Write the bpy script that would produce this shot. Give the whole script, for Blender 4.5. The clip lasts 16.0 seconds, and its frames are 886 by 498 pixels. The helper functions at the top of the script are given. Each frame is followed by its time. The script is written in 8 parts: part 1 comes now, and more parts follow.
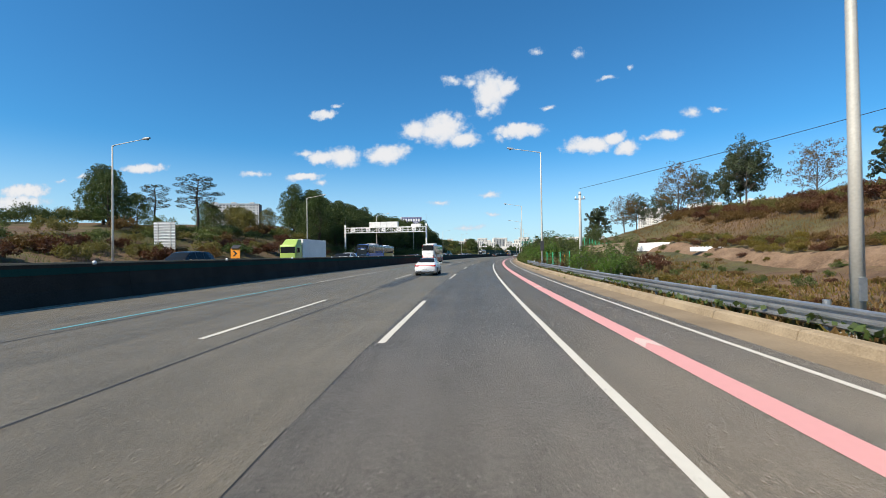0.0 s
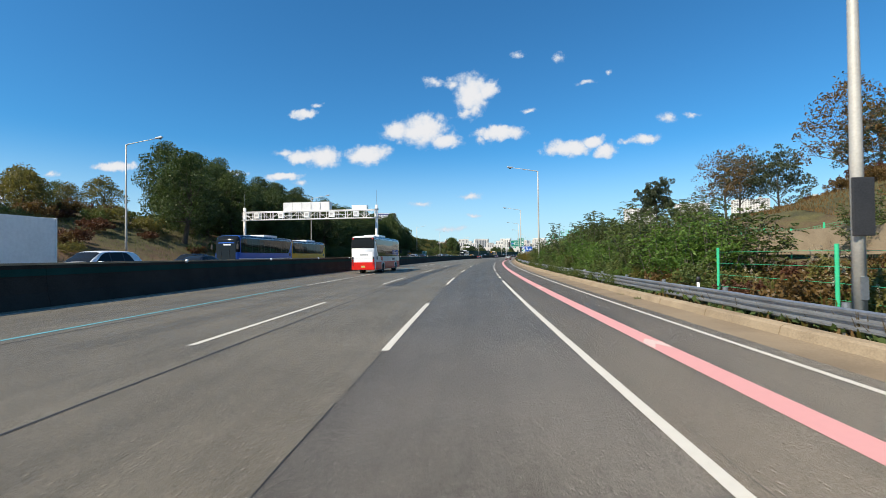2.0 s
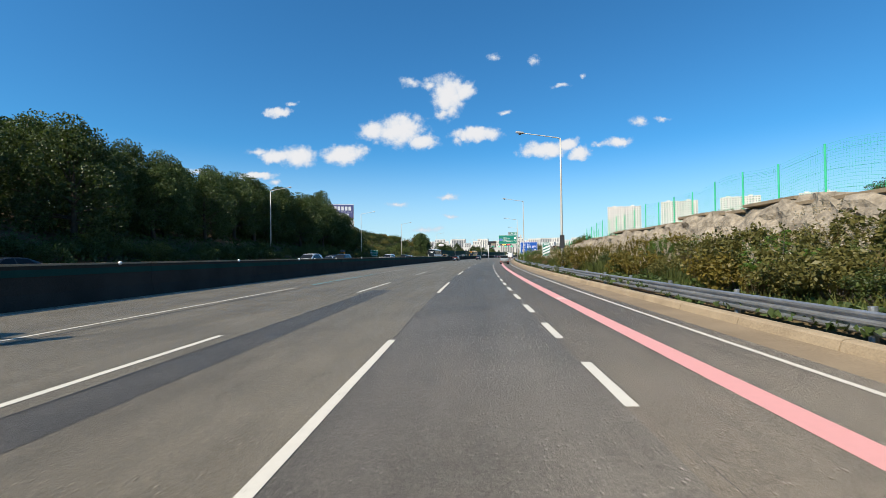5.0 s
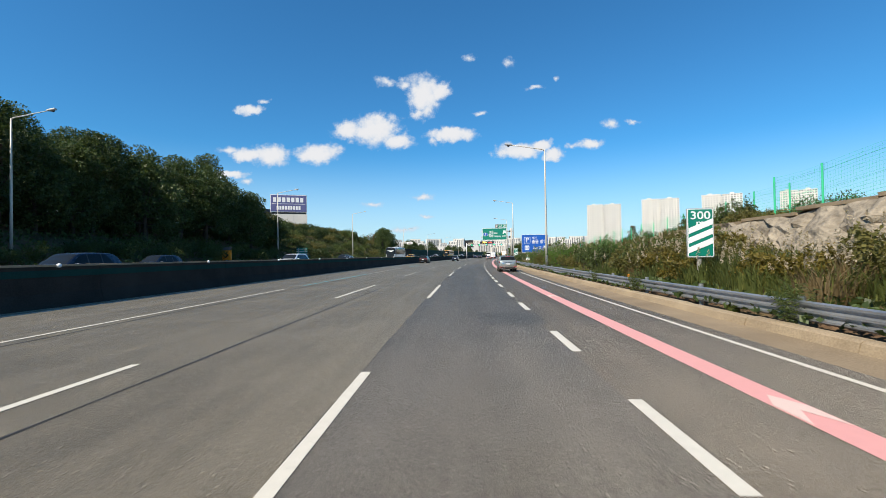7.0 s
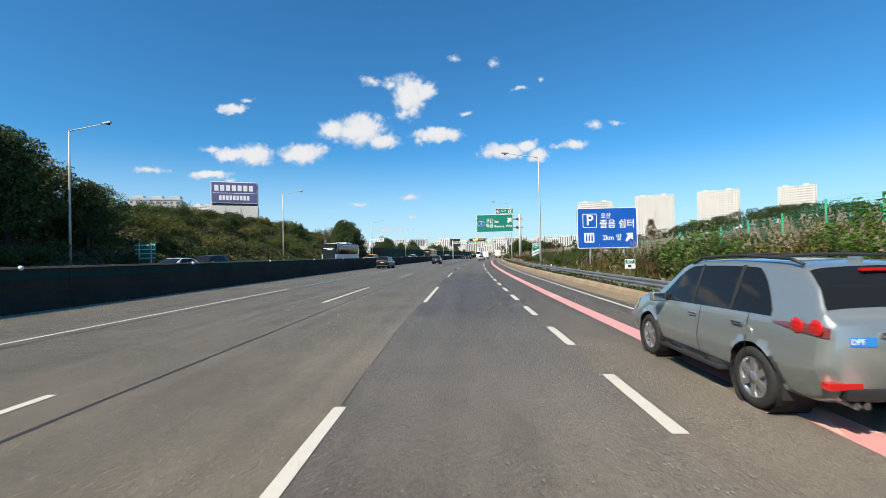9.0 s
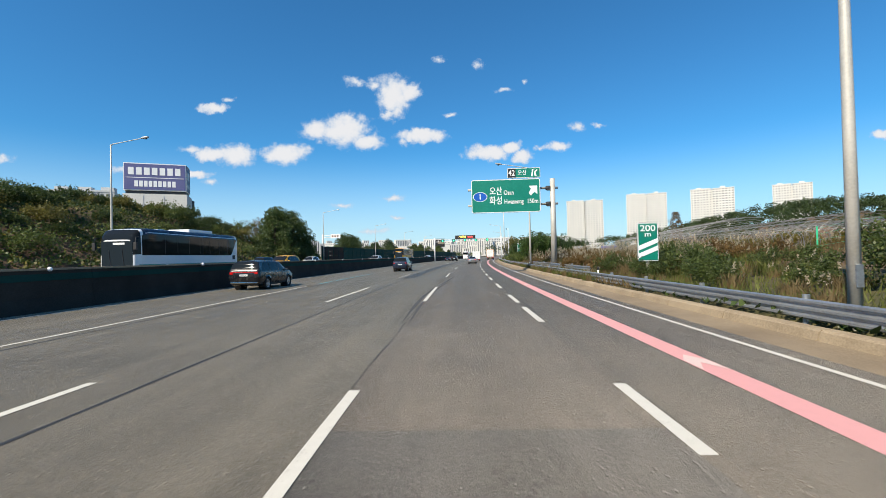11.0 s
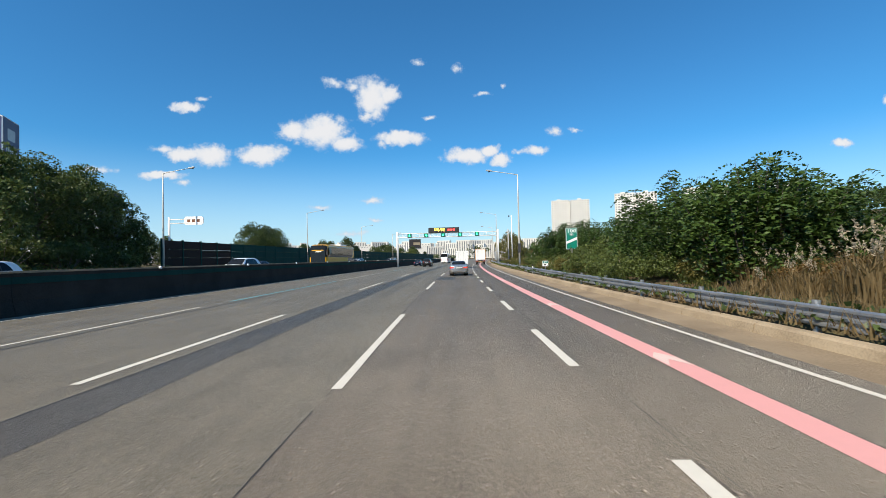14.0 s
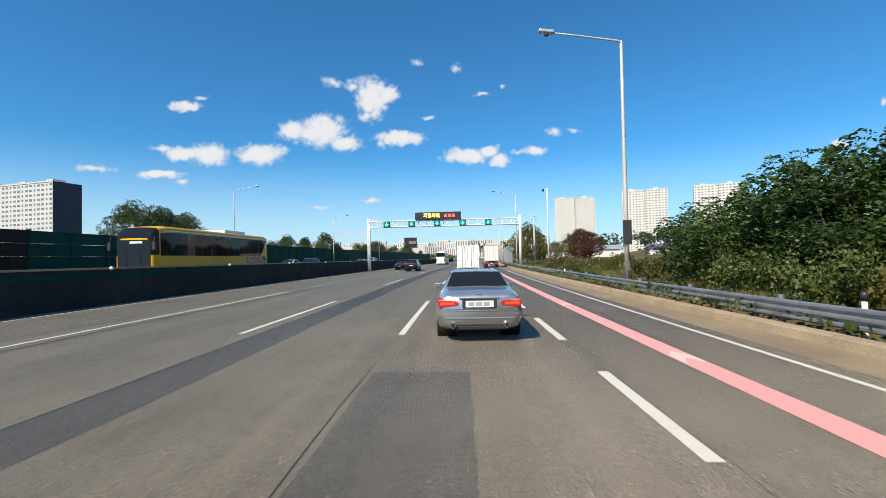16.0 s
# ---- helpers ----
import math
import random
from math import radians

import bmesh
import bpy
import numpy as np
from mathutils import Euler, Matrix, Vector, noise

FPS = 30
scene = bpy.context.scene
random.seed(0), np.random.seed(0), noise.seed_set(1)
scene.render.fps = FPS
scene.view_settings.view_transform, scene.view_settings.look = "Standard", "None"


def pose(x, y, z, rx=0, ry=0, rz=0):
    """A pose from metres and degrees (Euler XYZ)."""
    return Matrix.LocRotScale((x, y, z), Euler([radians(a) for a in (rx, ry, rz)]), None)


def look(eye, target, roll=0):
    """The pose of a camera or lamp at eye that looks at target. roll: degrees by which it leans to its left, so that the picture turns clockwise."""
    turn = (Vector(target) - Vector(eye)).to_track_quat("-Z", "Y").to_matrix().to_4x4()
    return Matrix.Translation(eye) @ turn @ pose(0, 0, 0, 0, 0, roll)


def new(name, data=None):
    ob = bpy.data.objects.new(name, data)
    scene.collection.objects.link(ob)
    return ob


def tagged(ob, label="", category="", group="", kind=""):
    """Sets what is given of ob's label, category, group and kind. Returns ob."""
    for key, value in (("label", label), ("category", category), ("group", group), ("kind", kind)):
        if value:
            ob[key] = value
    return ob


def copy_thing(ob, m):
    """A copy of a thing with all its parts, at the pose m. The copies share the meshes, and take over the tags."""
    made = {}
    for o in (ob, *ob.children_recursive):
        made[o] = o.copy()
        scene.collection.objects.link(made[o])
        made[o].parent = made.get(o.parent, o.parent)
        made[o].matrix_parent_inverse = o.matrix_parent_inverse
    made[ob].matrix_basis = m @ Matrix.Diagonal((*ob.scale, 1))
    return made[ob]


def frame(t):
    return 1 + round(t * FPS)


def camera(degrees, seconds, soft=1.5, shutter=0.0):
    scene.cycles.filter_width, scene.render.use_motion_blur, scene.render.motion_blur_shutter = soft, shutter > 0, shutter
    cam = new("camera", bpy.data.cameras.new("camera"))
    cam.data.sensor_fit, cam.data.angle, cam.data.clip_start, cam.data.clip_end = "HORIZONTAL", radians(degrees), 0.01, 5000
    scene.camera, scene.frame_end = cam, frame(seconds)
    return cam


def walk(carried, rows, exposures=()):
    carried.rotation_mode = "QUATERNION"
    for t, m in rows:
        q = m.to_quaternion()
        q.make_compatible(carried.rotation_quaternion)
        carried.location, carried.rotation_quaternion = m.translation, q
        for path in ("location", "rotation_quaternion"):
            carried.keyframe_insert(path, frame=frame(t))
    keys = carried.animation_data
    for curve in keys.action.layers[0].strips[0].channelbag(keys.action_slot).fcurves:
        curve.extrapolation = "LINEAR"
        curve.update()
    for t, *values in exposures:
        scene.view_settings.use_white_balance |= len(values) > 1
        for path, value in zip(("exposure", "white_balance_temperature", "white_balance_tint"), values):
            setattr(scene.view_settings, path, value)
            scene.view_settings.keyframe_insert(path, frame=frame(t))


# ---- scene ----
cam = camera(89.9, 16.0, soft=0.55, shutter=0.04)
PATH = [
    (0.0, 0.358, -0.011, 1.77, 0.70, 0.77, 1.47),
    (0.5, 0.696, 11.140, 1.77, 0.84, 0.47, 0.87),
    (1.0, 1.145, 22.216, 1.77, 0.83, 0.46, 0.36),
    (1.5, 1.702, 33.216, 1.77, 0.81, 0.11, -0.41),
    (2.0, 2.367, 44.140, 1.77, 0.83, 0.64, -0.96),
    (2.5, 3.267, 54.985, 1.77, 0.80, 1.02, -1.49),
    (3.0, 4.272, 65.770, 1.77, 0.76, 1.18, -2.02),
    (3.5, 5.383, 76.493, 1.77, 0.89, 1.29, -2.43),
    (4.0, 6.398, 87.176, 1.77, 0.74, 0.96, -2.82),
    (4.5, 7.733, 97.788, 1.77, 0.77, 0.77, -3.32),
    (5.0, 8.954, 108.394, 1.77, 0.88, 0.71, -3.93),
    (5.5, 10.259, 118.972, 1.77, 1.00, 0.74, -4.65),
    (6.0, 11.649, 129.521, 1.77, 1.02, 0.81, -5.49),
    (6.5, 13.213, 140.011, 1.77, 0.86, 0.84, -6.44),
    (7.0, 14.855, 150.439, 1.77, 0.85, 0.91, -7.05),
    (7.5, 16.575, 160.803, 1.77, 0.81, 1.09, -7.45),
    (8.0, 18.371, 171.102, 1.77, 0.79, 1.43, -7.85),
    (8.5, 20.220, 181.279, 1.77, 0.86, 1.34, -8.33),
    (9.0, 22.104, 191.261, 1.77, 0.83, 1.16, -8.82),
    (9.5, 24.019, 201.047, 1.77, 1.14, 0.86, -9.12),
    (10.0, 25.964, 210.636, 1.77, 1.14, 0.83, -9.63),
    (10.5, 27.935, 220.019, 1.77, 1.00, 1.03, -10.23),
    (11.0, 29.925, 229.181, 1.77, 0.92, 1.33, -10.79),
    (11.5, 31.930, 238.122, 1.77, 1.07, 1.46, -11.20),
    (12.0, 33.948, 246.843, 1.77, 1.09, 1.28, -11.77),
    (12.5, 36.049, 255.384, 1.77, 1.25, 0.98, -12.27),
    (13.0, 38.174, 263.831, 1.77, 1.22, 0.93, -12.73),
    (13.5, 40.323, 272.182, 1.77, 1.18, 1.19, -13.21),
    (14.0, 42.494, 280.438, 1.77, 1.20, 1.32, -13.50),
    (14.5, 44.597, 288.689, 1.77, 1.13, 1.33, -13.64),
    (15.0, 46.758, 296.983, 1.77, 1.12, 1.10, -13.75),
    (15.5, 48.977, 305.319, 1.77, 1.18, 0.95, -13.48),
    (16.0, 51.256, 313.696, 1.77, 1.21, 1.16, -13.65),
]
walk(cam, [(t, pose(x, y, z, 90 + p, r, w)) for t, x, y, z, p, r, w in PATH])

# the road's line: heading in degrees by arc length; d is metres to the right of it
HEADING = [(0.0, -1.741), (16.0, -2.554), (32.0, -3.4), (48.0, -4.255), (64.0, -5.116), (80.0, -5.983), (96.0, -6.77), (112.0, -7.475), (128.0, -8.183), (144.0, -8.893), (160.0, -9.608), (176.0, -10.304), (192.0, -10.914), (208.0, -11.543), (224.0, -12.192), (240.0, -12.866), (256.0, -13.509), (272.0, -14.066), (288.0, -14.634), (304.0, -15.2), (320.0, -15.759), (336.0, -16.302), (352.0, -16.845), (368.0, -17.388), (384.0, -17.931), (400.0, -18.347), (416.0, -18.709), (432.0, -19.071), (448.0, -19.433), (464.0, -19.795)]
ROAD_STEP = 1.0
_S0, _S1 = -160.0, 1000.0


def heading(s):
    pts = HEADING
    if s <= pts[0][0]:
        return pts[0][1] + (pts[0][0] - s) * 0.02
    for (a, ha), (b, hb) in zip(pts, pts[1:]):
        if s <= b:
            return ha + (hb - ha) * (s - a) / (b - a)
    return pts[-1][1]


def _trace():
    table = {0: (0.0, 0.0)}
    for way, stop in ((1, int(_S1)), (-1, int(-_S0))):
        x = y = 0.0
        for i in range(stop):
            h = radians(heading(way * (i + 0.5)))
            x -= way * math.sin(h)
            y += way * math.cos(h)
            table[way * (i + 1)] = (x, y)
    return table


LINE = _trace()


def at(s, d, z=0.0):
    """A point of the world from the road's arc length and the offset to its right."""
    s = min(max(s, _S0), _S1 - 1.001)
    i = math.floor(s)
    f = s - i
    (x0, y0), (x1, y1) = LINE[i], LINE[i + 1]
    h = radians(heading(s))
    return Vector((x0 + (x1 - x0) * f + d * math.cos(h), y0 + (y1 - y0) * f + d * math.sin(h), z))


def stand(s, d, z=0.0, turn=0.0):
    """A pose on the road: y points along it, x to the right."""
    p = at(s, d, z)
    return pose(p.x, p.y, p.z, 0, 0, heading(s) + turn)


# ---- light ----
SUN_EL, SUN_AZ = 45.0, 232.0
world = bpy.data.worlds.new("sky")
scene.world = world
world.use_nodes = True
CLOUDS = (
    ((-0.0545, 0.3625), (0.0382, 0.0509)), ((-0.1416, 0.3949), (0.0284, 0.0129)), ((-0.0963, 0.3914), (0.0321, 0.0115)),
    ((-0.0229, 0.3704), (0.0279, 0.0253)), ((-0.0704, 0.3252), (0.0191, 0.0179)), ((-0.1693, 0.2889), (0.0648, 0.0389)),
    ((-0.2291, 0.2899), (0.0393, 0.0223)), ((-0.111, 0.2621), (0.0359, 0.0193)), ((0.0068, 0.2706), (0.0567, 0.0176)),
    ((-0.0346, 0.2616), (0.0177, 0.0127)), ((-0.4091, 0.2371), (0.0485, 0.0256)), ((-0.5026, 0.2473), (0.0355, 0.0096)),
    ((-0.4592, 0.2356), (0.0407, 0.0163)), ((-0.2948, 0.2394), (0.0555, 0.0251)), ((0.1598, 0.2345), (0.0515, 0.0208)),
    ((0.2032, 0.2468), (0.0316, 0.0146)), ((0.2352, 0.2255), (0.029, 0.0169)), ((0.3181, 0.2462), (0.031, 0.0131)),
    ((0.281, 0.2411), (0.012, 0.0072)), ((0.3642, 0.2875), (0.0213, 0.013)), ((0.4165, 0.2935), (0.0188, 0.0059)),
    ((0.1359, 0.4353), (0.0173, 0.0123)),
)
MORE_CLOUDS = (
    ((0.0465, 0.4432), (0.0163, 0.0088)), ((0.1973, 0.3746), (0.0183, 0.0061)), ((0.244, 0.3977), (0.0109, 0.0061)),
    ((-0.4509, 0.3373), (0.0353, 0.0122)), ((-0.4177, 0.3554), (0.0162, 0.0067)), ((-0.5032, 0.1912), (0.0519, 0.0096)),
    ((-0.4627, 0.1745), (0.0163, 0.0095)), ((-0.9478, 0.2334), (0.073, 0.0131)), ((-1.1277, 0.219), (0.0299, 0.0075)),
    ((-0.6342, 0.2037), (0.0418, 0.0084)), ((-0.1717, 0.1148), (0.0285, 0.0078)), ((-0.0617, 0.133), (0.0318, 0.0076)),
    ((-0.0523, 0.0869), (0.0228, 0.0051)), ((-0.1049, 0.0601), (0.0435, 0.0064)), ((-1.3171, 0.1855), (0.0891, 0.0215)),
    ((-1.3451, 0.1556), (0.108, 0.0216)), ((0.0739, 0.323), (0.0174, 0.0062)), ((-1.1987, 0.2114), (0.0272, 0.006)),
    ((1.1058, 0.2631), (0.0332, 0.0124)), ((1.227, 0.3776), (0.0115, 0.0143)),
)


class Nodes:
    """A few lines to write node trees with."""

    def __init__(self, tree):
        self.tree = tree
        tree.nodes.clear()

    def add(self, kind, **inputs):
        node = self.tree.nodes.new(kind)
        self.feed(node, inputs)
        return node

    def feed(self, node, inputs):
        for key, value in inputs.items():
            sock = node.inputs[int(key[1:])] if key[0] == "i" and key[1:].isdigit() else node.inputs[key.replace("_", " ")]
            if isinstance(value, bpy.types.NodeSocket):
                self.tree.links.new(value, sock)
            else:
                sock.default_value = value

    def math(self, op, a, b=0.0):
        node = self.add("ShaderNodeMath", i0=a, i1=b)
        node.operation = op
        return node.outputs[0]

    def vec(self, op, a, b=(0, 0, 0)):
        node = self.add("ShaderNodeVectorMath", i0=a, i1=b)
        node.operation = op
        return node.outputs["Value"] if op in ("LENGTH", "DOT_PRODUCT", "DISTANCE") else node.outputs[0]

    def mix(self, f, a, b):
        node = self.add("ShaderNodeMix")
        node.data_type = "RGBA"
        for sock, value in ((node.inputs[0], f), (node.inputs[6], a), (node.inputs[7], b)):
            if isinstance(value, bpy.types.NodeSocket):
                self.tree.links.new(value, sock)
            else:
                sock.default_value = value
        return node.outputs[2]

    def noise(self, vector, scale, detail=3.0, rough=0.55):
        return self.add("ShaderNodeTexNoise", Vector=vector, Scale=scale, Detail=detail, Roughness=rough).outputs["Fac"]

    def ramp(self, f, a, b):
        node = self.add("ShaderNodeMapRange")
        node.interpolation_type = "SMOOTHSTEP"
        self.feed(node, {"Value": f, "From Min": a, "From Max": b})
        return node.outputs[0]


def build_sky():
    n = Nodes(world.node_tree)
    sky = n.add("ShaderNodeTexSky")
    sky.sky_type, sky.sun_disc = "NISHITA", False
    sky.sun_elevation, sky.sun_rotation = radians(SUN_EL), radians(SUN_AZ)
    sky.altitude, sky.air_density, sky.dust_density, sky.ozone_density = 60.0, 1.0, 0.35, 3.2
    way = n.add("ShaderNodeTexCoord").outputs["Generated"]
    a = radians(-8)
    ahead = n.vec("DOT_PRODUCT", way, (-math.sin(a), math.cos(a), 0))
    side = n.vec("DOT_PRODUCT", way, (math.cos(a), math.sin(a), 0))
    up = n.vec("DOT_PRODUCT", way, (0, 0, 1))
    depth = n.math("MAXIMUM", ahead, 0.05)
    uv = n.add("ShaderNodeCombineXYZ", X=n.math("DIVIDE", side, depth), Y=n.math("DIVIDE", up, depth)).outputs[0]
    warp = n.add("ShaderNodeTexNoise", Vector=uv, Scale=14.0, Detail=5.0, Roughness=0.62)
    bent = n.vec("ADD", uv, n.vec("MULTIPLY", n.vec("SUBTRACT", warp.outputs["Color"], (0.5, 0.5, 0.5)), (0.055, 0.04, 0)))
    best = None
    for (cx, cy), (rx, ry) in CLOUDS + MORE_CLOUDS:
        r = n.vec("LENGTH", n.vec("MULTIPLY", n.vec("SUBTRACT", bent, (cx, cy, 0)), (1 / (1.16 * rx), 1 / (1.16 * ry), 0)))
        thick = n.math("SUBTRACT", 1.0, r)
        thick = n.math("MULTIPLY", thick, 1.0 if rx * ry > 4e-4 else 0.5)
        best = thick if best is None else n.math("MAXIMUM", best, thick)
    puff = n.noise(uv, 55.0, 5.0, 0.6)
    body = n.math("ADD", best, n.math("MULTIPLY", n.math("SUBTRACT", puff, 0.5), 0.9))
    cover = n.math("MULTIPLY", n.ramp(body, -0.02, 0.5), n.ramp(ahead, 0.05, 0.2))
    shade = n.ramp(n.math("ADD", body, n.math("MULTIPLY", puff, 0.3)), 0.1, 0.9)
    white = n.mix(shade, (4.9, 6.1, 7.6, 1), (8.3, 8.25, 8.3, 1))
    haze = n.math("MULTIPLY", n.ramp(up, 0.24, -0.03), 0.8)
    blue = n.vec("MULTIPLY", sky.outputs[0], (0.4, 1.08, 1.43))
    air = n.mix(haze, blue, (6.6, 8.2, 9.2, 1))
    out = n.mix(n.math("MULTIPLY", cover, 0.96), air, white)
    back = n.add("ShaderNodeBackground", Color=out, Strength=0.07)
    n.add("ShaderNodeOutputWorld", Surface=back.outputs[0])


build_sky()
sun = new("sun", bpy.data.lights.new("sun", "SUN"))
sun.data.energy, sun.data.angle, sun.data.color = 4.9, radians(0.53), (1.0, 0.89, 0.71)
_a, _e = radians(SUN_AZ), radians(SUN_EL)
sun.matrix_world = look((0, 0, 0), (-math.sin(_a) * math.cos(_e), -math.cos(_a) * math.cos(_e), -math.sin(_e)))
sun.location = (0, 0, 200)
scene.view_settings.exposure = 0.585

# ---- materials ----
def material(name):
    m = bpy.data.materials.new(name)
    m.use_nodes = True
    return m, Nodes(m.node_tree)


def finish(n, color, rough=0.6, metal=0.0, height=None, bump=0.3, dist=0.02, **more):
    b = n.add("ShaderNodeBsdfPrincipled", Base_Color=color, Roughness=rough, Metallic=metal, **more)
    if height is not None:
        n.tree.links.new(n.add("ShaderNodeBump", Height=height, Strength=bump, Distance=dist).outputs[0], b.inputs["Normal"])
    n.add("ShaderNodeOutputMaterial", Surface=b.outputs[0])
    return b


def rgba(c):
    return (*c, 1.0)


def surface(name, a, b, rough=0.7, metal=0.0, fine=40.0, coarse=1.5, bump=0.25, dist=0.01, spread=1.0, **more):
    """Two tones of one surface: coarse blotches and fine grain."""
    m, n = material(name)
    co = n.add("ShaderNodeTexCoord").outputs["Object"]
    g, c = n.noise(co, fine, 4), n.noise(co, coarse, 4)
    f = n.math("ADD", n.math("MULTIPLY", g, 0.45), n.math("MULTIPLY", c, 0.55))
    col = n.mix(n.ramp(f, 0.5 - 0.22 * spread, 0.5 + 0.22 * spread), rgba(a), rgba(b))
    finish(n, col, n.math("ADD", rough - 0.1, n.math("MULTIPLY", c, 0.2)), metal, g, bump, dist, **more)
    return m


def paint(name, c, rough=0.28, metal=0.0, coat=0.3, dirt=0.1):
    """Car paint with road film."""
    m, n = material(name)
    co = n.add("ShaderNodeTexCoord").outputs["Object"]
    d = n.ramp(n.noise(co, 3.0, 5), 0.45, 0.8)
    col = n.mix(n.math("MULTIPLY", d, dirt), rgba(c), (0.22, 0.2, 0.17, 1))
    b = finish(n, col, n.math("ADD", rough, n.math("MULTIPLY", d, 0.15)), metal)
    b.inputs["Coat Weight"].default_value = coat
    b.inputs["Specular IOR Level"].default_value = 0.3
    b.inputs["Coat Roughness"].default_value = 0.06
    return m


def asphalt(name, a, b, track=0.25, lo=0.0, width=3.6):
    """Road surface; the map runs across (u) and along (v) in metres."""
    m, n = material(name)
    uv = n.add("ShaderNodeUVMap").outputs[0]
    u = n.add("ShaderNodeSeparateXYZ", Vector=uv).outputs[0]
    grit = n.noise(uv, 75.0, 3, 0.75)
    stone = n.noise(n.vec("MULTIPLY", uv, (1.0, 0.55, 1)), 24.0, 3, 0.65)
    long = n.noise(n.vec("MULTIPLY", uv, (2.6, 0.04, 1)), 1.0, 4)
    blot = n.noise(uv, 0.35, 5, 0.65)
    smear = n.noise(n.vec("MULTIPLY", uv, (1.0, 0.35, 1)), 2.6, 4, 0.6)
    f = n.math("ADD", n.math("ADD", n.math("MULTIPLY", grit, 1.25), n.math("MULTIPLY", stone, 0.9)),
               n.math("ADD", n.math("ADD", n.math("MULTIPLY", long, 0.5), n.math("MULTIPLY", blot, 0.6)), n.math("MULTIPLY", smear, 0.35)))
    col = n.mix(n.ramp(f, 1.48, 2.12), rgba(a), rgba(b))
    # pale chippings and dark pits
    chip = n.add("ShaderNodeTexVoronoi", Vector=n.vec("MULTIPLY", uv, (1.0, 0.7, 1)), Scale=24.0)
    pale = n.math("MULTIPLY", n.ramp(n.add("ShaderNodeSeparateXYZ", Vector=chip.outputs["Color"]).outputs[0], 0.78, 1.0), n.ramp(chip.outputs["Distance"], 0.5, 0.15))
    col = n.mix(n.math("MULTIPLY", pale, 0.7), col, rgba(tuple(v * 1.5 for v in b)))
    pit = n.math("MULTIPLY", n.ramp(n.add("ShaderNodeSeparateXYZ", Vector=chip.outputs["Color"]).outputs[1], 0.74, 1.0), n.ramp(chip.outputs["Distance"], 0.5, 0.1))
    col = n.mix(n.math("MULTIPLY", pit, 0.75), col, rgba(tuple(v * 0.5 for v in a)))
    # worn wheel tracks and a darker band of oil between them
    lane = n.math("FRACT", n.math("DIVIDE", n.math("SUBTRACT", u, lo), width))
    oil = n.math("MULTIPLY", n.ramp(n.math("ABSOLUTE", n.math("SUBTRACT", lane, 0.5)), 0.2, 0.02), n.math("ADD", 0.3, long))
    wheel = n.ramp(n.math("ABSOLUTE", n.math("SUBTRACT", n.math("ABSOLUTE", n.math("SUBTRACT", lane, 0.5)), 0.25)), 0.14, 0.02)
    col = n.mix(n.math("MULTIPLY", oil, track), col, rgba(tuple(v * 0.62 for v in a)))
    col = n.mix(n.math("MULTIPLY", wheel, track * 0.5), col, rgba(tuple(v * 1.1 for v in b)))
    drops = n.ramp(n.noise(uv, 1.7, 2), 0.72, 0.78)
    col = n.mix(n.math("MULTIPLY", drops, 0.4), col, rgba(tuple(v * 0.5 for v in a)))
    finish(n, col, 0.62, 0.0, n.math("ADD", n.math("ADD", grit, stone), pale), 1.0, 0.014, Specular_IOR_Level=0.25, Sheen_Weight=0.34, Sheen_Roughness=0.16, Sheen_Tint=(1.0, 0.94, 0.85, 1.0))
    return m


def marking(name, c, under, wear=0.45):
    m, n = material(name)
    pos = n.add("ShaderNodeNewGeometry").outputs["Position"]
    w = n.ramp(n.math("ADD", n.math("MULTIPLY", n.noise(pos, 34.0, 4, 0.7), 0.6), n.math("MULTIPLY", n.noise(pos, 2.2, 3), 0.4)), 0.64 - 0.1 * wear, 0.72)
    col = n.mix(n.math("MULTIPLY", w, 0.8), rgba(c), rgba(under))
    dirt = n.noise(pos, 7.0, 4)
    col = n.mix(n.math("MULTIPLY", dirt, 0.22), col, rgba(under))
    finish(n, col, 0.6, 0.0, n.noise(pos, 90.0, 3), 0.3, 0.004)
    return m


def leaf(name, a, b, light=0.35, rough=0.5):
    m, n = material(name)
    rnd = n.add("ShaderNodeNewGeometry").outputs["Random Per Island"]
    own = n.add("ShaderNodeObjectInfo").outputs["Random"]
    f = n.math("ADD", n.math("MULTIPLY", rnd, 0.6), n.math("MULTIPLY", own, 0.4))
    col = n.mix(f, rgba(a), rgba(b))
    d = n.add("ShaderNodeBsdfPrincipled", Base_Color=col, Roughness=rough)
    d.inputs["Specular IOR Level"].default_value = 0.3
    t = n.add("ShaderNodeBsdfTranslucent", Color=n.mix(0.5, col, rgba((b[0] * 1.3, b[1] * 1.3, b[2] * 0.6))))
    n.add("ShaderNodeOutputMaterial", Surface=n.add("ShaderNodeMixShader", i0=light, i1=d.outputs[0], i2=t.outputs[0]).outputs[0])
    return m


def glow(name, c, power):
    m, n = material(name)
    finish(n, rgba(c), 0.4, Emission_Color=rgba(c), Emission_Strength=power)
    return m


def glass(name, c=(0.012, 0.014, 0.016), rough=0.04):
    m, n = material(name)
    b = finish(n, rgba(c), rough)
    b.inputs["Specular IOR Level"].default_value = 0.16
    return m


